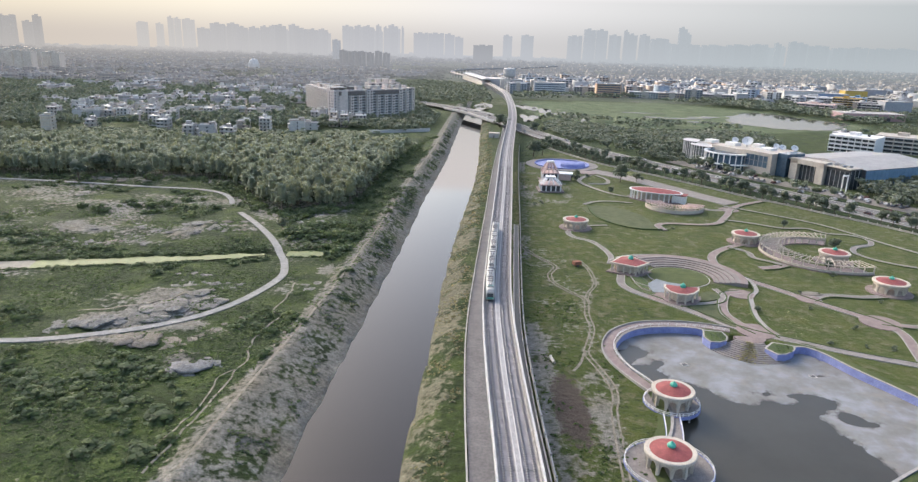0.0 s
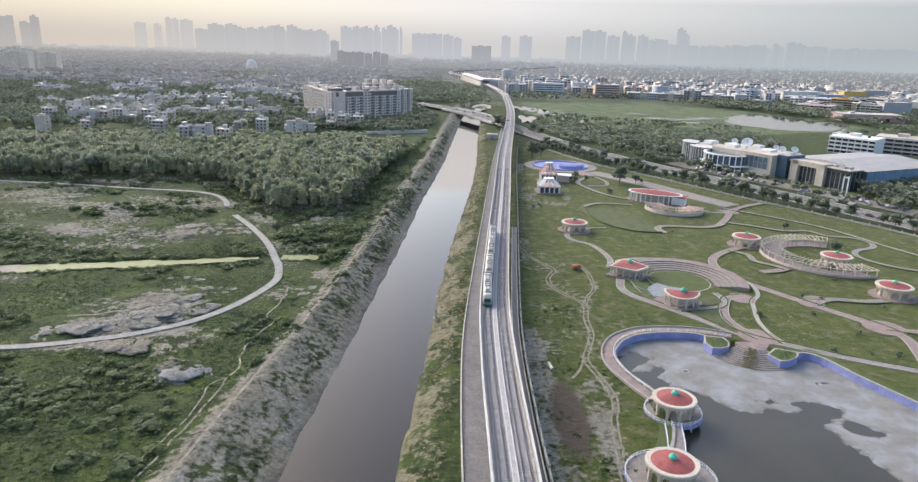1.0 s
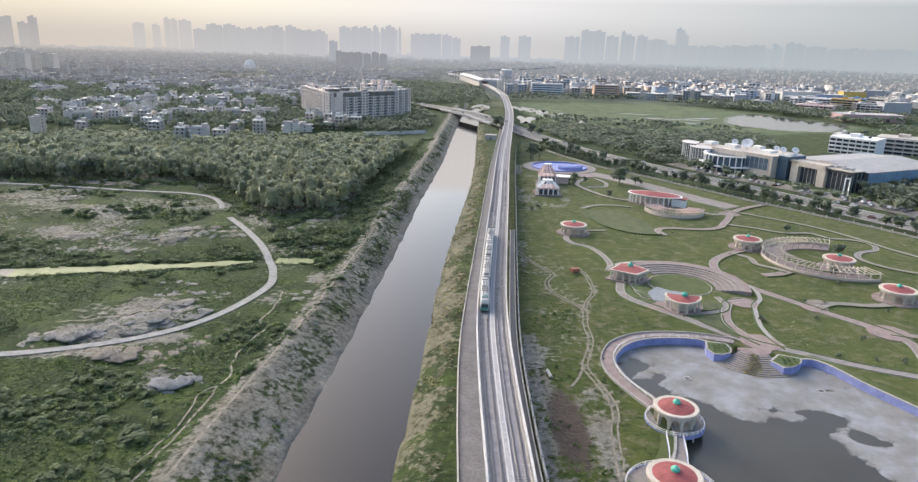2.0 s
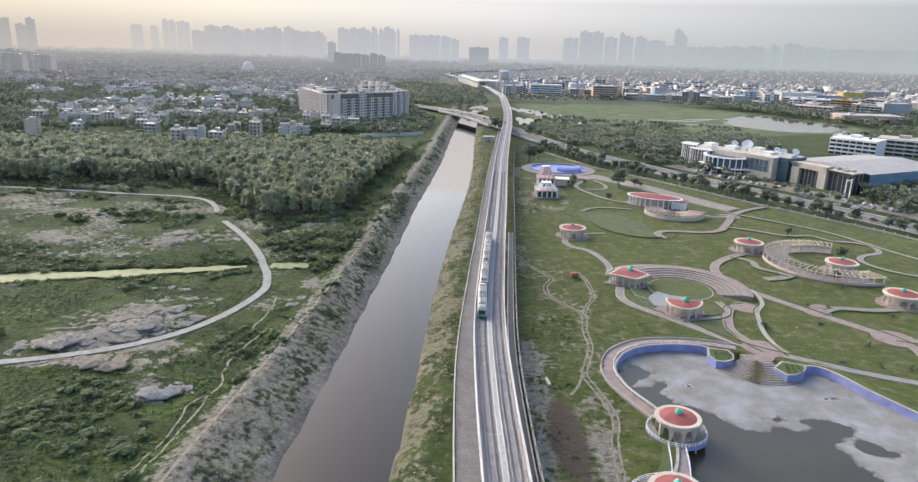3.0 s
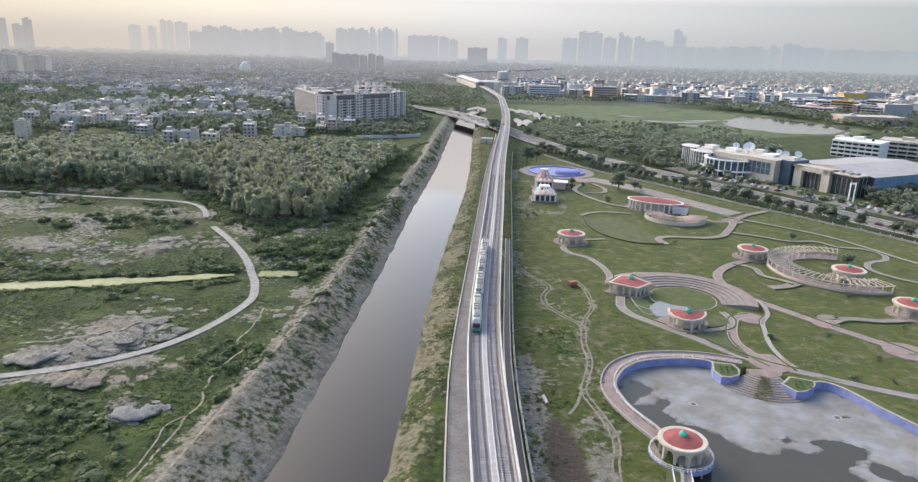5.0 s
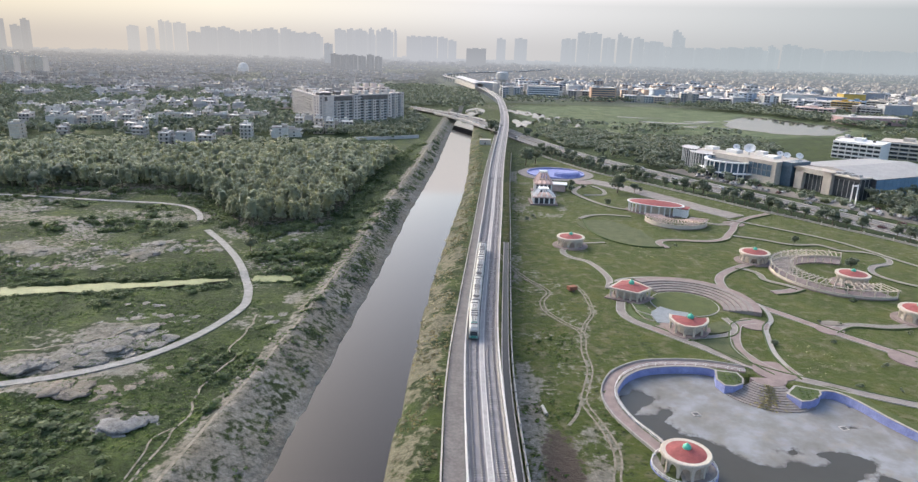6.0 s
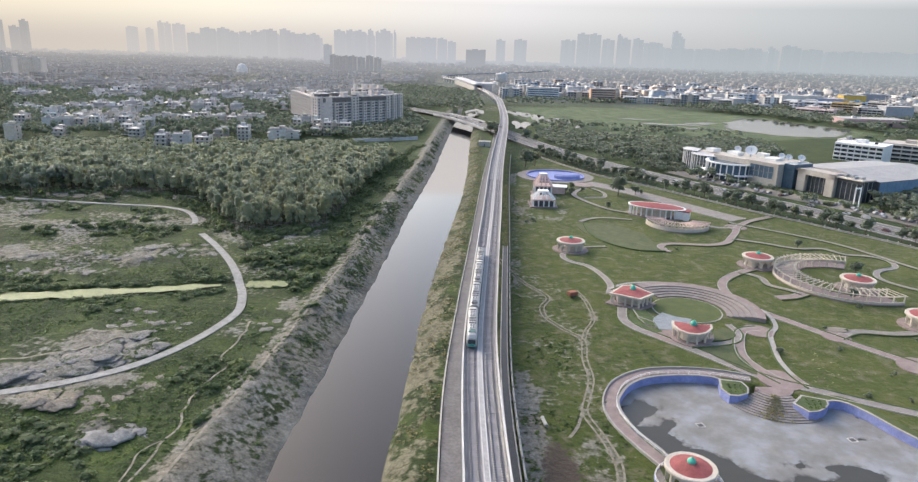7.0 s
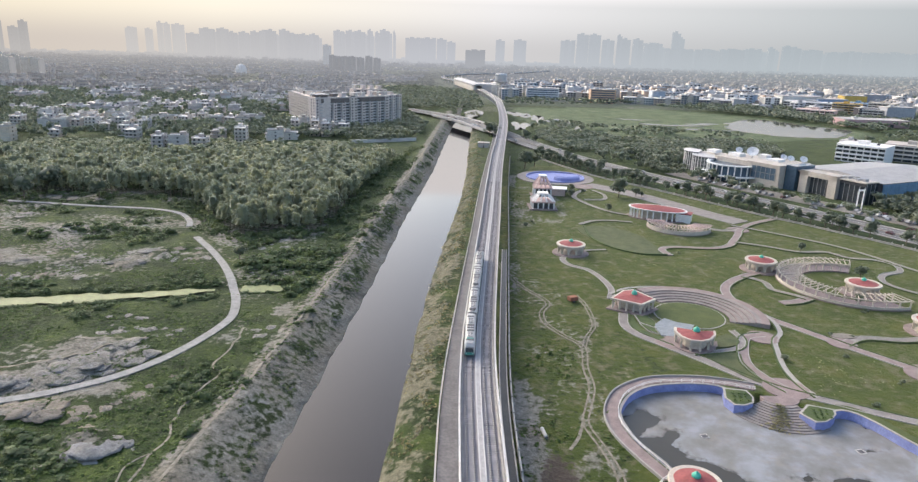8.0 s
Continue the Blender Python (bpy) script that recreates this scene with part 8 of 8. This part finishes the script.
def works(seed):
    r = random.Random(seed)
    w, d, n = r.uniform(18, 42), r.uniform(14, 26), r.choice((2, 3, 4, 5))
    ps = [(-w / 2, w / 2, -d / 2, d / 2, 0, 3.5 * n, 0), (-w / 2 - 0.4, w / 2 + 0.4, -d / 2 - 0.4, d / 2 + 0.4, 3.5 * n, 3.5 * n + 0.7, 1)]
    for k in range(n):
        m = int(w / 6)
        for i in range(m):
            x = -w / 2 + (i + 0.5) * w / m
            ps.append((x - 2.2, x + 2.2, -d / 2 - 0.1, -d / 2 + 0.1, 3.5 * k + 1, 3.5 * k + 2.7, 2))
    for q in range(3):
        x = r.uniform(-w / 2, w / 2 - 5)
        ps.append((x, x + 4, -2, 3, 3.5 * n + 0.7, 3.5 * n + r.uniform(2, 4.5), r.choice((0, 1))))
    return box_template(ps)


WORKS = [works(600 + q) for q in range(12)]
tagged(joined("works_quarter", WORKS, laid(rng, spots[36:], 12, 0.0) + laid(rng, [(x + rng.uniform(-9, 9), y + rng.uniform(-9, 9)) for x in np.arange(480, 1050, 42) for y in np.arange(1010, 1260, 40) if x > 520 + (1200 - y) * 0.4 and rng.uniform() < 0.75 and off_halls(x, y)], 12, -0.6), [M_BLOCKS, M_PARAPET, M_GLASS]),
       "pale flat-roofed works and offices", "buildings", kind="stuff")
pts = np.vstack([scatter(rng, [(80, 1120), (150, 1130), (360, 1235), (480, 1140), (560, 940), (700, 860), (1100, 1000), (1100, 1240), (640, 1260), (380, 1262), (90, 1240)], 9, lambda x, y: (wave(x, y, 40, 85) > -0.5) & ~within(x, y, MARSH)),
                 scatter(rng, [(440, 760), (520, 830), (600, 900), (760, 860), (700, 700), (560, 640), (480, 660), (420, 720)], 9, lambda x, y: wave(x, y, 40, 86) > 0.05),
                 scatter(rng, [(90, 1240), (380, 1262), (640, 1260), (1100, 1200), (1150, 1620), (90, 1640)], 17, lambda x, y: wave(x, y, 50, 88) > -0.3),
                 scatter(rng, [(314, 1150), (380, 1115), (450, 1030), (485, 945), (515, 880), (520, 850), (590, 975), (510, 1110), (430, 1190)], 7, lambda x, y: wave(x, y, 30, 84) > -0.55),
                 scatter(rng, [(84, 800), (150, 790), (190, 745), (320, 755), (300, 790), (180, 830), (120, 880)], 9, lambda x, y: wave(x, y, 20, 87) > -0.2),
                 scatter(rng, [(-170, 1010), (-40, 1010), (20, 1100), (30, 1400), (-60, 1500), (-200, 1450), (-260, 1150)], 8),
                 scatter(rng, [(-20, 1000), (40, 1000), (46, 1180), (36, 1380), (10, 1300), (0, 1120)], 9, lambda x, y: wave(x, y, 24, 89) > -0.2)])
tagged(joined("marsh_trees", FARW, planted(rng, pts, 3, 5, 10, 1.3, z=0), [M_GARDEN]), "green trees and reeds round the marsh", "trees", kind="stuff")

# ---- road bridge, station, water tower ----
bridge = thing("road_bridge", "grey concrete road bridge over the canal", "bridge", kind="structure")
i0, i1 = int(np.argmin(np.abs(ROAD[:, 1] - 905))), int(np.argmin(np.abs(ROAD[:, 1] - 760)))
seg, segz = ROAD[i0:i1], ROADZ[i0:i1]
part("girder", sweep(bmesh.new(), seg, slab(-11, 11, -2.4, -0.92), base=segz), M_CONCRETE, bridge, "deep concrete girders")
for a in (-12.0, 11.5):
    part("parapet", sweep(bmesh.new(), seg, slab(a, a + 0.5, -1.2, 1.1), base=segz), M_PARAPET, bridge, "pale bridge parapet")
station = thing("metro_station", "long elevated metro station with pale roof", "station", kind="structure")
line = VIADUCT[(VIADUCT[:, 1] > 1380) & (VIADUCT[:, 1] < 1640)]
part("concourse", sweep(bmesh.new(), line, slab(-11, 11, 3.5, 9.0)), M_STONE, station, "beige concourse")
part("platform_wall", sweep(bmesh.new(), line, slab(5.6, 11, 9.002, 13.5)), M_CONCRETE, station)
part("platform_wall", sweep(bmesh.new(), line, slab(-11, -5.6, 9.002, 13.5)), M_CONCRETE, station)
part("roof", sweep(bmesh.new(), line, [(-12, 16.5), (-6, 18.6), (0, 19.2), (6, 18.6), (12, 16.5), (12, 16.0), (-12, 16.0)]), M_PARAPET, station, "pale curved station roof")
o = part("roof_post", boxed(-0.4, 0.4, -0.4, 0.4, 13.5, 16.05), M_METAL, station)
for q in range(0, len(line), 4):
    lr = sides(line)[q]
    for s in (-8, 8):
        m = pose(line[q][0] + lr[0] * s, line[q][1] + lr[1] * s, 0)
        if q == 0 and s < 0:
            o.matrix_basis = m
        else:
            share("roof_post", o.data, m, station)
part("side_hall", boxed(40, 92, 1440, 1500, 0, 16), M_PARAPET, station, "pale glazed side hall")
tower = thing("water_tower", "pale concrete water tower with drum tank", "water tower", pose(83, 1296, 0))
part("tank", turned([(3, 25), (10.5, 29), (11, 30), (11, 41), (9, 42.5), (0.01, 43.5)], n=24), M_PARAPET, tower, "pale drum tank")
part("core", turned([(2.2, 0), (2.2, 26)], n=12), M_CONCRETE, tower)
for q in range(8):
    a = q * math.pi / 4
    part("leg", boxed(8.3 * math.cos(a) - 0.5, 8.3 * math.cos(a) + 0.5, 8.3 * math.sin(a) - 0.5, 8.3 * math.sin(a) + 0.5, 0, 28.5), M_PARAPET, tower)
for z in (8, 15, 22):
    part("brace_ring", turned([(7.9, z), (8.7, z), (8.7, z + 0.8), (7.9, z + 0.8)], n=16, close=True), M_PARAPET, tower)

# ---- the distance: far quarters, woods and towers glowing with painted haze ----


def spread(rng, count, depth0, depth1, wide):
    """Places over the plain ahead, evenly by the angle under which they lie."""
    y = 1 / rng.uniform(1 / depth1, 1 / depth0, count)
    return np.stack([rng.uniform(-wide, wide, count) * y, y], 1)


pts = spread(rng, 3600, 1130, 1900, 0.78)
ok = ((pts[:, 0] < -170) | ((pts[:, 1] > 1290) & (pts[:, 0] > 130))) & (wave(pts[:, 0], pts[:, 1], 90, 90) > np.where(pts[:, 0] > 0, -0.45, -0.15))
tagged(joined("far_quarter", ROWS_, laid(rng, pts[ok], 12, 0.2, (1.0, 1.5)), [M_FAR1, M_FAR1, M_FARDARK]), "hazy far quarter of pale flat-roofed houses", "houses", kind="stuff")
PLAIN = []
for q in range(10):
    r = random.Random(700 + q)
    w, d, h = r.uniform(13, 30), r.uniform(10, 18), r.choice((3.5, 4, 4, 5, 5, 7, 9))
    PLAIN.append(box_template([(-w / 2, w / 2, -d / 2, d / 2, 0, h, 0), (-w / 2 + 2, -w / 2 + 7, -3, 3, h, h + 1.6, 1), (-w / 2 - 0.5, w / 2 + 0.5, -d / 2 - 0.5, d / 2 + 0.5, h - 1, h + 0.2, 1)]))
pts = spread(rng, 8200, 1700, 4500, 0.8)
ok = (wave(pts[:, 0], pts[:, 1], 160, 91) > -0.3) & (np.abs(pts[:, 0] + 40) > 60)
tagged(joined("remote_quarter", PLAIN, laid(rng, pts[ok], 10, 0.1, (0.7, 1.2)), [M_FAR2, M_FAR2, M_FAR2]), "remote pale city roofs fading into haze", "houses", kind="stuff")
pts = spread(rng, 1300, 2900, 4600, 0.8)
tall = [(k, x, y, z, sx, sy, rng.uniform(0.8, 1.7), turn) for k, x, y, z, sx, sy, _, turn in laid(rng, pts[wave(pts[:, 0], pts[:, 1], 200, 94) > -0.35], 10, 0.1, (0.8, 1.6))]
tagged(joined("hazy_quarter", PLAIN, tall, [M_FAR2, M_FAR2, M_FAR2]), "hazy mid-rise blocks below the skyline", "blocks", kind="stuff")
pts = spread(rng, 9000, 1130, 1750, 0.8)
ok = ((pts[:, 0] < -60) | (pts[:, 0] > 110)) & (wave(pts[:, 0], pts[:, 1], 70, 92) > np.where(pts[:, 0] > 0, 0.42, 0.05)) & ((pts[:, 0] < -100) | (pts[:, 1] > 1300))
tagged(joined("far_trees", TINY, planted(rng, pts[ok], 3, 5, 8.5, 1.4, z=0), [M_FARLEAF]), "hazy far trees between roofs", "trees", kind="stuff")
pts = spread(rng, 9500, 1650, 4500, 0.8)
ok = wave(pts[:, 0], pts[:, 1], 130, 93) > np.where(pts[:, 0] > 60, 0.15, 0.0)
gap = scatter(rng, [(-130, 1560), (-40, 1560), (-60, 1900), (0, 2100), (120, 2260), (60, 2400), (-160, 2300)], 15)
places = planted(rng, pts[ok], 3, 2.5, 4.5, 2.8, z=0) + planted(rng, gap, 3, 4, 6, 2.0, z=0)
tagged(joined("remote_trees", TINY, places, [M_FARLEAF]), "remote trees fading into haze", "trees", kind="stuff")


def high_rise(w, d, h, material, gap, label, group):
    """A slab of flats: shafts of uneven height and depth with recessed strips between them."""
    t = thing("residential_tower", label, "tower", None, group)
    n = max(2, int(w / 18))
    dx = w / n
    for i in range(n):
        k = (1.0, 0.97, 0.985, 1.02)[i % 4]
        part("shaft", boxed(-w / 2 + i * dx + 0.8, -w / 2 + (i + 1) * dx - 0.8, -d / 2 - (3, 0, 1.5)[i % 3], d / 2, 0, h * k), material, t)
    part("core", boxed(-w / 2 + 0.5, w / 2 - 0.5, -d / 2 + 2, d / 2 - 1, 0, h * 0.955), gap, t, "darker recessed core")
    part("roof_house", boxed(-w * 0.2, w * 0.1, -d / 4, d / 4, h * 0.95, h * 1.035), material, t)
    return t


SK = "towers on the hazy skyline"
LAB = "pale grey residential tower block in evening haze"


def skyline(y, spots, material, gap, label=LAB, far=False):
    """Towers in a row across the view, each from x0 to x1 and h high."""
    for x0, x1, h in spots:
        t = high_rise(x1 - x0, 22, h, material, gap, label, SK)
        t.matrix_basis = pose((x0 + x1) / 2, y + 30 * math.sin(x0), 0, 0, 0, (x0 * 7) % 9 - 4)
        if far:
            t = high_rise((x1 - x0) * 0.7, 20, h * (0.9 + 0.05 * math.sin(x1)), material, material, "fainter residential tower behind a close-set cluster", SK)
            t.matrix_basis = pose(x1 * (y + 260) / y, y + 260, 0)


def tower_row(x0, x1, y, h, w, material, gap, label=LAB):
    n = max(1, round((x1 - x0) / w))
    step = (x1 - x0) / n
    skyline(y, [(x0 + i * step, x0 + (i + 1) * step, h * (1 + 0.06 * math.sin(2.7 * i + x0))) for i in range(n)], material, gap, label)


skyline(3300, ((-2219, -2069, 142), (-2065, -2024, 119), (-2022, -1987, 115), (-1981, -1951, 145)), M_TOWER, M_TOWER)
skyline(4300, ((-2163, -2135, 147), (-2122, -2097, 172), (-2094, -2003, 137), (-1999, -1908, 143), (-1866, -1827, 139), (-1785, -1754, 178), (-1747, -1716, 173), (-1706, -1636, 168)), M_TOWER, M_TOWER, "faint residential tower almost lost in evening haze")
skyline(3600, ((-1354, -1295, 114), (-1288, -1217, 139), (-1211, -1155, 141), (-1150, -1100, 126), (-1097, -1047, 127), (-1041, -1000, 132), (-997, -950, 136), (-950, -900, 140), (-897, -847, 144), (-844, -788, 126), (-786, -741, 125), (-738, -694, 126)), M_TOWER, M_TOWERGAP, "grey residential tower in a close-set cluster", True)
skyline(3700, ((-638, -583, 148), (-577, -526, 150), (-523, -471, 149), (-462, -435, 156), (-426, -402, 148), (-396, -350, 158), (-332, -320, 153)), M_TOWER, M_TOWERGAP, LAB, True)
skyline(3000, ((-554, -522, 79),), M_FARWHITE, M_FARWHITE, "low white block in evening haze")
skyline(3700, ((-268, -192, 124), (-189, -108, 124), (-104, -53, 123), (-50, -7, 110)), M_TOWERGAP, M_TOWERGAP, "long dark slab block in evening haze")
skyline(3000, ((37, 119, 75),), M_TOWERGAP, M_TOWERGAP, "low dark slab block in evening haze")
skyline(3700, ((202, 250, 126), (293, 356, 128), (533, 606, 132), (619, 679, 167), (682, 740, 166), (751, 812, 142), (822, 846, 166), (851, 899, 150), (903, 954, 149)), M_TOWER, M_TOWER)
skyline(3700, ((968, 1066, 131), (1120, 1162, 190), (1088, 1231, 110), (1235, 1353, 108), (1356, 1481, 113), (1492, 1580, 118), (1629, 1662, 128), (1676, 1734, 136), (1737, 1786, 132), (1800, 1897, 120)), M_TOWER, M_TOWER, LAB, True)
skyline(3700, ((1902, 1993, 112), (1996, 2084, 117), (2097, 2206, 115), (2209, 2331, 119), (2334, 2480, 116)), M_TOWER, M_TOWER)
for x0, x1, y, h in ((-1010, -866, 1500, 41), (-1180, -1040, 1560, 46), (-1100, -945, 1600, 46)):
    tower_row(x0, x1, y, h, 34, M_FARCREAM, M_TOWERGAP, "cream mid-rise apartment block at the wood's far edge")
tower_row(-420, -250, 2350, 46, 24, M_FAR2, M_TOWERGAP, "row of pale mid-rise blocks in haze")
dome = thing("domed_hall", "white domed hall among far roofs", "hall", pose(-585, 1950, 0))
part("drum", turned([(15, 0), (15, 12), (14, 13)], n=24), M_FARWHITE, dome)
part("dome", turned([(14, 13), (12, 19), (8, 23), (3, 25), (0.01, 25.4)], n=24), M_FARWHITE, dome, "white dome", smooth=True)

# ---- vehicles on the road ----


def car(label, van=False):
    c = thing("car", label, "car", None, "vehicles on the main road")
    l, w, h = (4.8, 1.85, 1.95) if van else (4.2, 1.75, 1.45)
    bm = bmesh.new()
    prof = [(-l / 2, 0.35), (-l / 2, 0.85), (-l / 2 + (0.3 if van else 0.9), 0.95), (-l / 2 + (0.7 if van else 1.4), h), (l / 2 - 0.8, h), (l / 2 - 0.1, 0.95), (l / 2, 0.8), (l / 2, 0.35)]
    prism(bm, prof, -w / 2, w / 2)
    for v in bm.verts:
        v.co = (v.co.z, v.co.x, v.co.y)
    bmesh.ops.bevel(bm, geom=list(bm.edges), offset=0.08, segments=1, affect="EDGES")
    part("body", bm, CAR, c)
    part("side_glass", boxed(-w / 2 - 0.01, w / 2 + 0.01, -l / 2 + 1.5, l / 2 - 1.0, 0.98, h - 0.12), M_GLASS, c)
    o = None
    for sx in (-w / 2 + 0.1, w / 2 - 0.1):
        for sy in (-l / 2 + 0.8, l / 2 - 0.8):
            m = pose(sx, sy, 0.32, 0, 90, 0)
            if o is None:
                o = part("wheel", turned([(0.01, -0.1), (0.32, -0.1), (0.32, 0.1), (0.01, 0.1)], n=12), M_TANK, c)
                o.matrix_basis = m
            else:
                share("wheel", o.data, m, c)
    return c


KINDS = [car("small saloon car on the dual carriageway"), car("pale van on the dual carriageway", True), car("hatchback car parked by the roadside")]
rarc = np.concatenate([[0], np.cumsum(np.linalg.norm(np.diff(ROAD, axis=0), axis=1))])
rs = sides(ROAD)
used = 0
rng = np.random.RandomState(33)
for s in np.arange(250, 1150, 11.0):
    for lane in (-8.6, -4.0, 4.0, 8.8, -15.5):
        x, y, z = (np.interp(s, rarc, v) for v in (ROAD[:, 0], ROAD[:, 1], ROADZ))
        if rng.uniform() > (0.13 if lane > -12 else (0.75 if 430 > y > 340 else 0.0)):
            continue
        i = min(int(np.searchsorted(rarc, s)), len(rs) - 1)
        turn = math.degrees(math.atan2(rs[i][1], rs[i][0])) + (180 if lane > 0 else 0)
        m = pose(x + rs[i][0] * lane, y + rs[i][1] * lane, z + 0.02 if lane > -12 else 0.12, 0, 0, turn)
        if used < 3:
            KINDS[used].matrix_basis = m
        else:
            copy_thing(KINDS[rng.randint(3)], m)
        used += 1
# parking and forecourt before the halls
line = spline([(168, 545), (200, 490), (226, 452), (246, 420), (268, 380)], 4.0)
road("forecourt", line, slab(-9, 9, -0.4, 0.11), M_DIRT, "dusty forecourt with parked cars before the halls", "forecourt")
fr = sides(line)
for q in range(4, len(line) - 4):
    for off in (-5.5, 0.5, 5.5):
        if rng.uniform() < 0.42:
            m = pose(line[q][0] + fr[q][0] * off, line[q][1] + fr[q][1] * off, 0.12, 0, 0, math.degrees(math.atan2(fr[q][1], fr[q][0])) + 90 + rng.uniform(-6, 6))
            copy_thing(KINDS[2 if rng.uniform() < 0.7 else 0], m)
# trees beside the halls and the road
open_ground = lambda x, y: (far_from(x, y, ROAD) > 15) & (far_from(x, y, line) > 10.5)
pts = np.vstack([scatter(rng, [(247, 428), (262, 395), (285, 360), (304, 372), (285, 415), (262, 440)], 5.5, open_ground), scatter(rng, [(167, 655), (191, 616), (176, 532), (154, 524), (143, 558)], 5.5, open_ground)])
tagged(joined("roadside_grove", GARDEN, planted(rng, pts, 3, 5, 9, 1.15, z=0), [M_PARKTREE]), "dark green trees beside the halls and road", "trees", kind="stuff")
# park fence along the boundary
fence = thing("park_fence", "pale low wall with posts along the park boundary", "fence", kind="structure")
line = BOUNDARY[(BOUNDARY[:, 1] > 130) & (BOUNDARY[:, 1] < 600)]
part("wall_panel", sweep(bmesh.new(), line, slab(-0.15, 0.15, -0.3, 1.0)), M_RUBBLE, fence)
o = None
for p in line:
    m = pose(p[0], p[1], 0)
    if o is None:
        o = part("post", boxed(-0.15, 0.15, -0.15, 0.15, 0, 1.7), M_CONCRETE, fence)
        o.matrix_basis = m
    else:
        share("post", o.data, m, fence)
wall = thing("estate_wall", "long low pale wall at the wood's far edge", "wall", kind="structure")
part("wall_panel", sweep(bmesh.new(), spline([(-92, 655), (-62, 668), (-34, 684)], 5.0), slab(-0.3, 0.3, -0.2, 3.2)), M_PARAPET, wall)

# ---- sky and far distance, a plain glowing backdrop ring ----
def backdrop():
    m, nt, bsdf = nodes_of("haze_and_sky")
    nt.nodes.remove(bsdf)
    glow = node(nt, "ShaderNodeEmission", Strength=0.41 * GLOW)
    split = nt.nodes.new("ShaderNodeSeparateXYZ")
    nt.links.new(position(nt), split.inputs[0])
    side = node(nt, "ShaderNodeMapRange", **{"From Min": -3000.0, "From Max": 3000.0})
    nt.links.new(split.outputs["X"], side.inputs["Value"])
    low = ramp(nt, side.outputs[0], [(0.0, (0.60, 0.53, 0.46)), (0.25, (0.66, 0.60, 0.55)), (0.55, (0.60, 0.585, 0.59)), (1.0, (0.42, 0.452, 0.47))])
    high = ramp(nt, side.outputs[0], [(0.0, (0.90, 0.79, 0.60)), (0.25, (0.97, 0.89, 0.75)), (0.55, (0.82, 0.80, 0.80)), (1.0, (0.425, 0.47, 0.493))])
    lift = node(nt, "ShaderNodeMapRange", **{"From Min": 60.0, "From Max": 330.0})
    lift.interpolation_type = "SMOOTHSTEP"
    nt.links.new(split.outputs["Z"], lift.inputs["Value"])
    above = node(nt, "ShaderNodeMapRange", **{"From Min": 350.0, "From Max": 900.0})
    nt.links.new(split.outputs["Z"], above.inputs["Value"])
    nt.links.new(mix(nt, mix(nt, low, high, lift.outputs[0]), (2.0, 1.86, 1.83), above.outputs[0]), glow.inputs["Color"])
    nt.links.new(glow.outputs[0], nt.nodes["Material Output"].inputs["Surface"])
    bm = turned([(4700, -20), (4700, 60), (4700, 200), (4700, 900)], n=96, a0=-15, a1=195)
    return tagged(part("backdrop", bm, m, smooth=True), "pale evening sky and haze over the horizon", "sky", kind="structure")


backdrop()
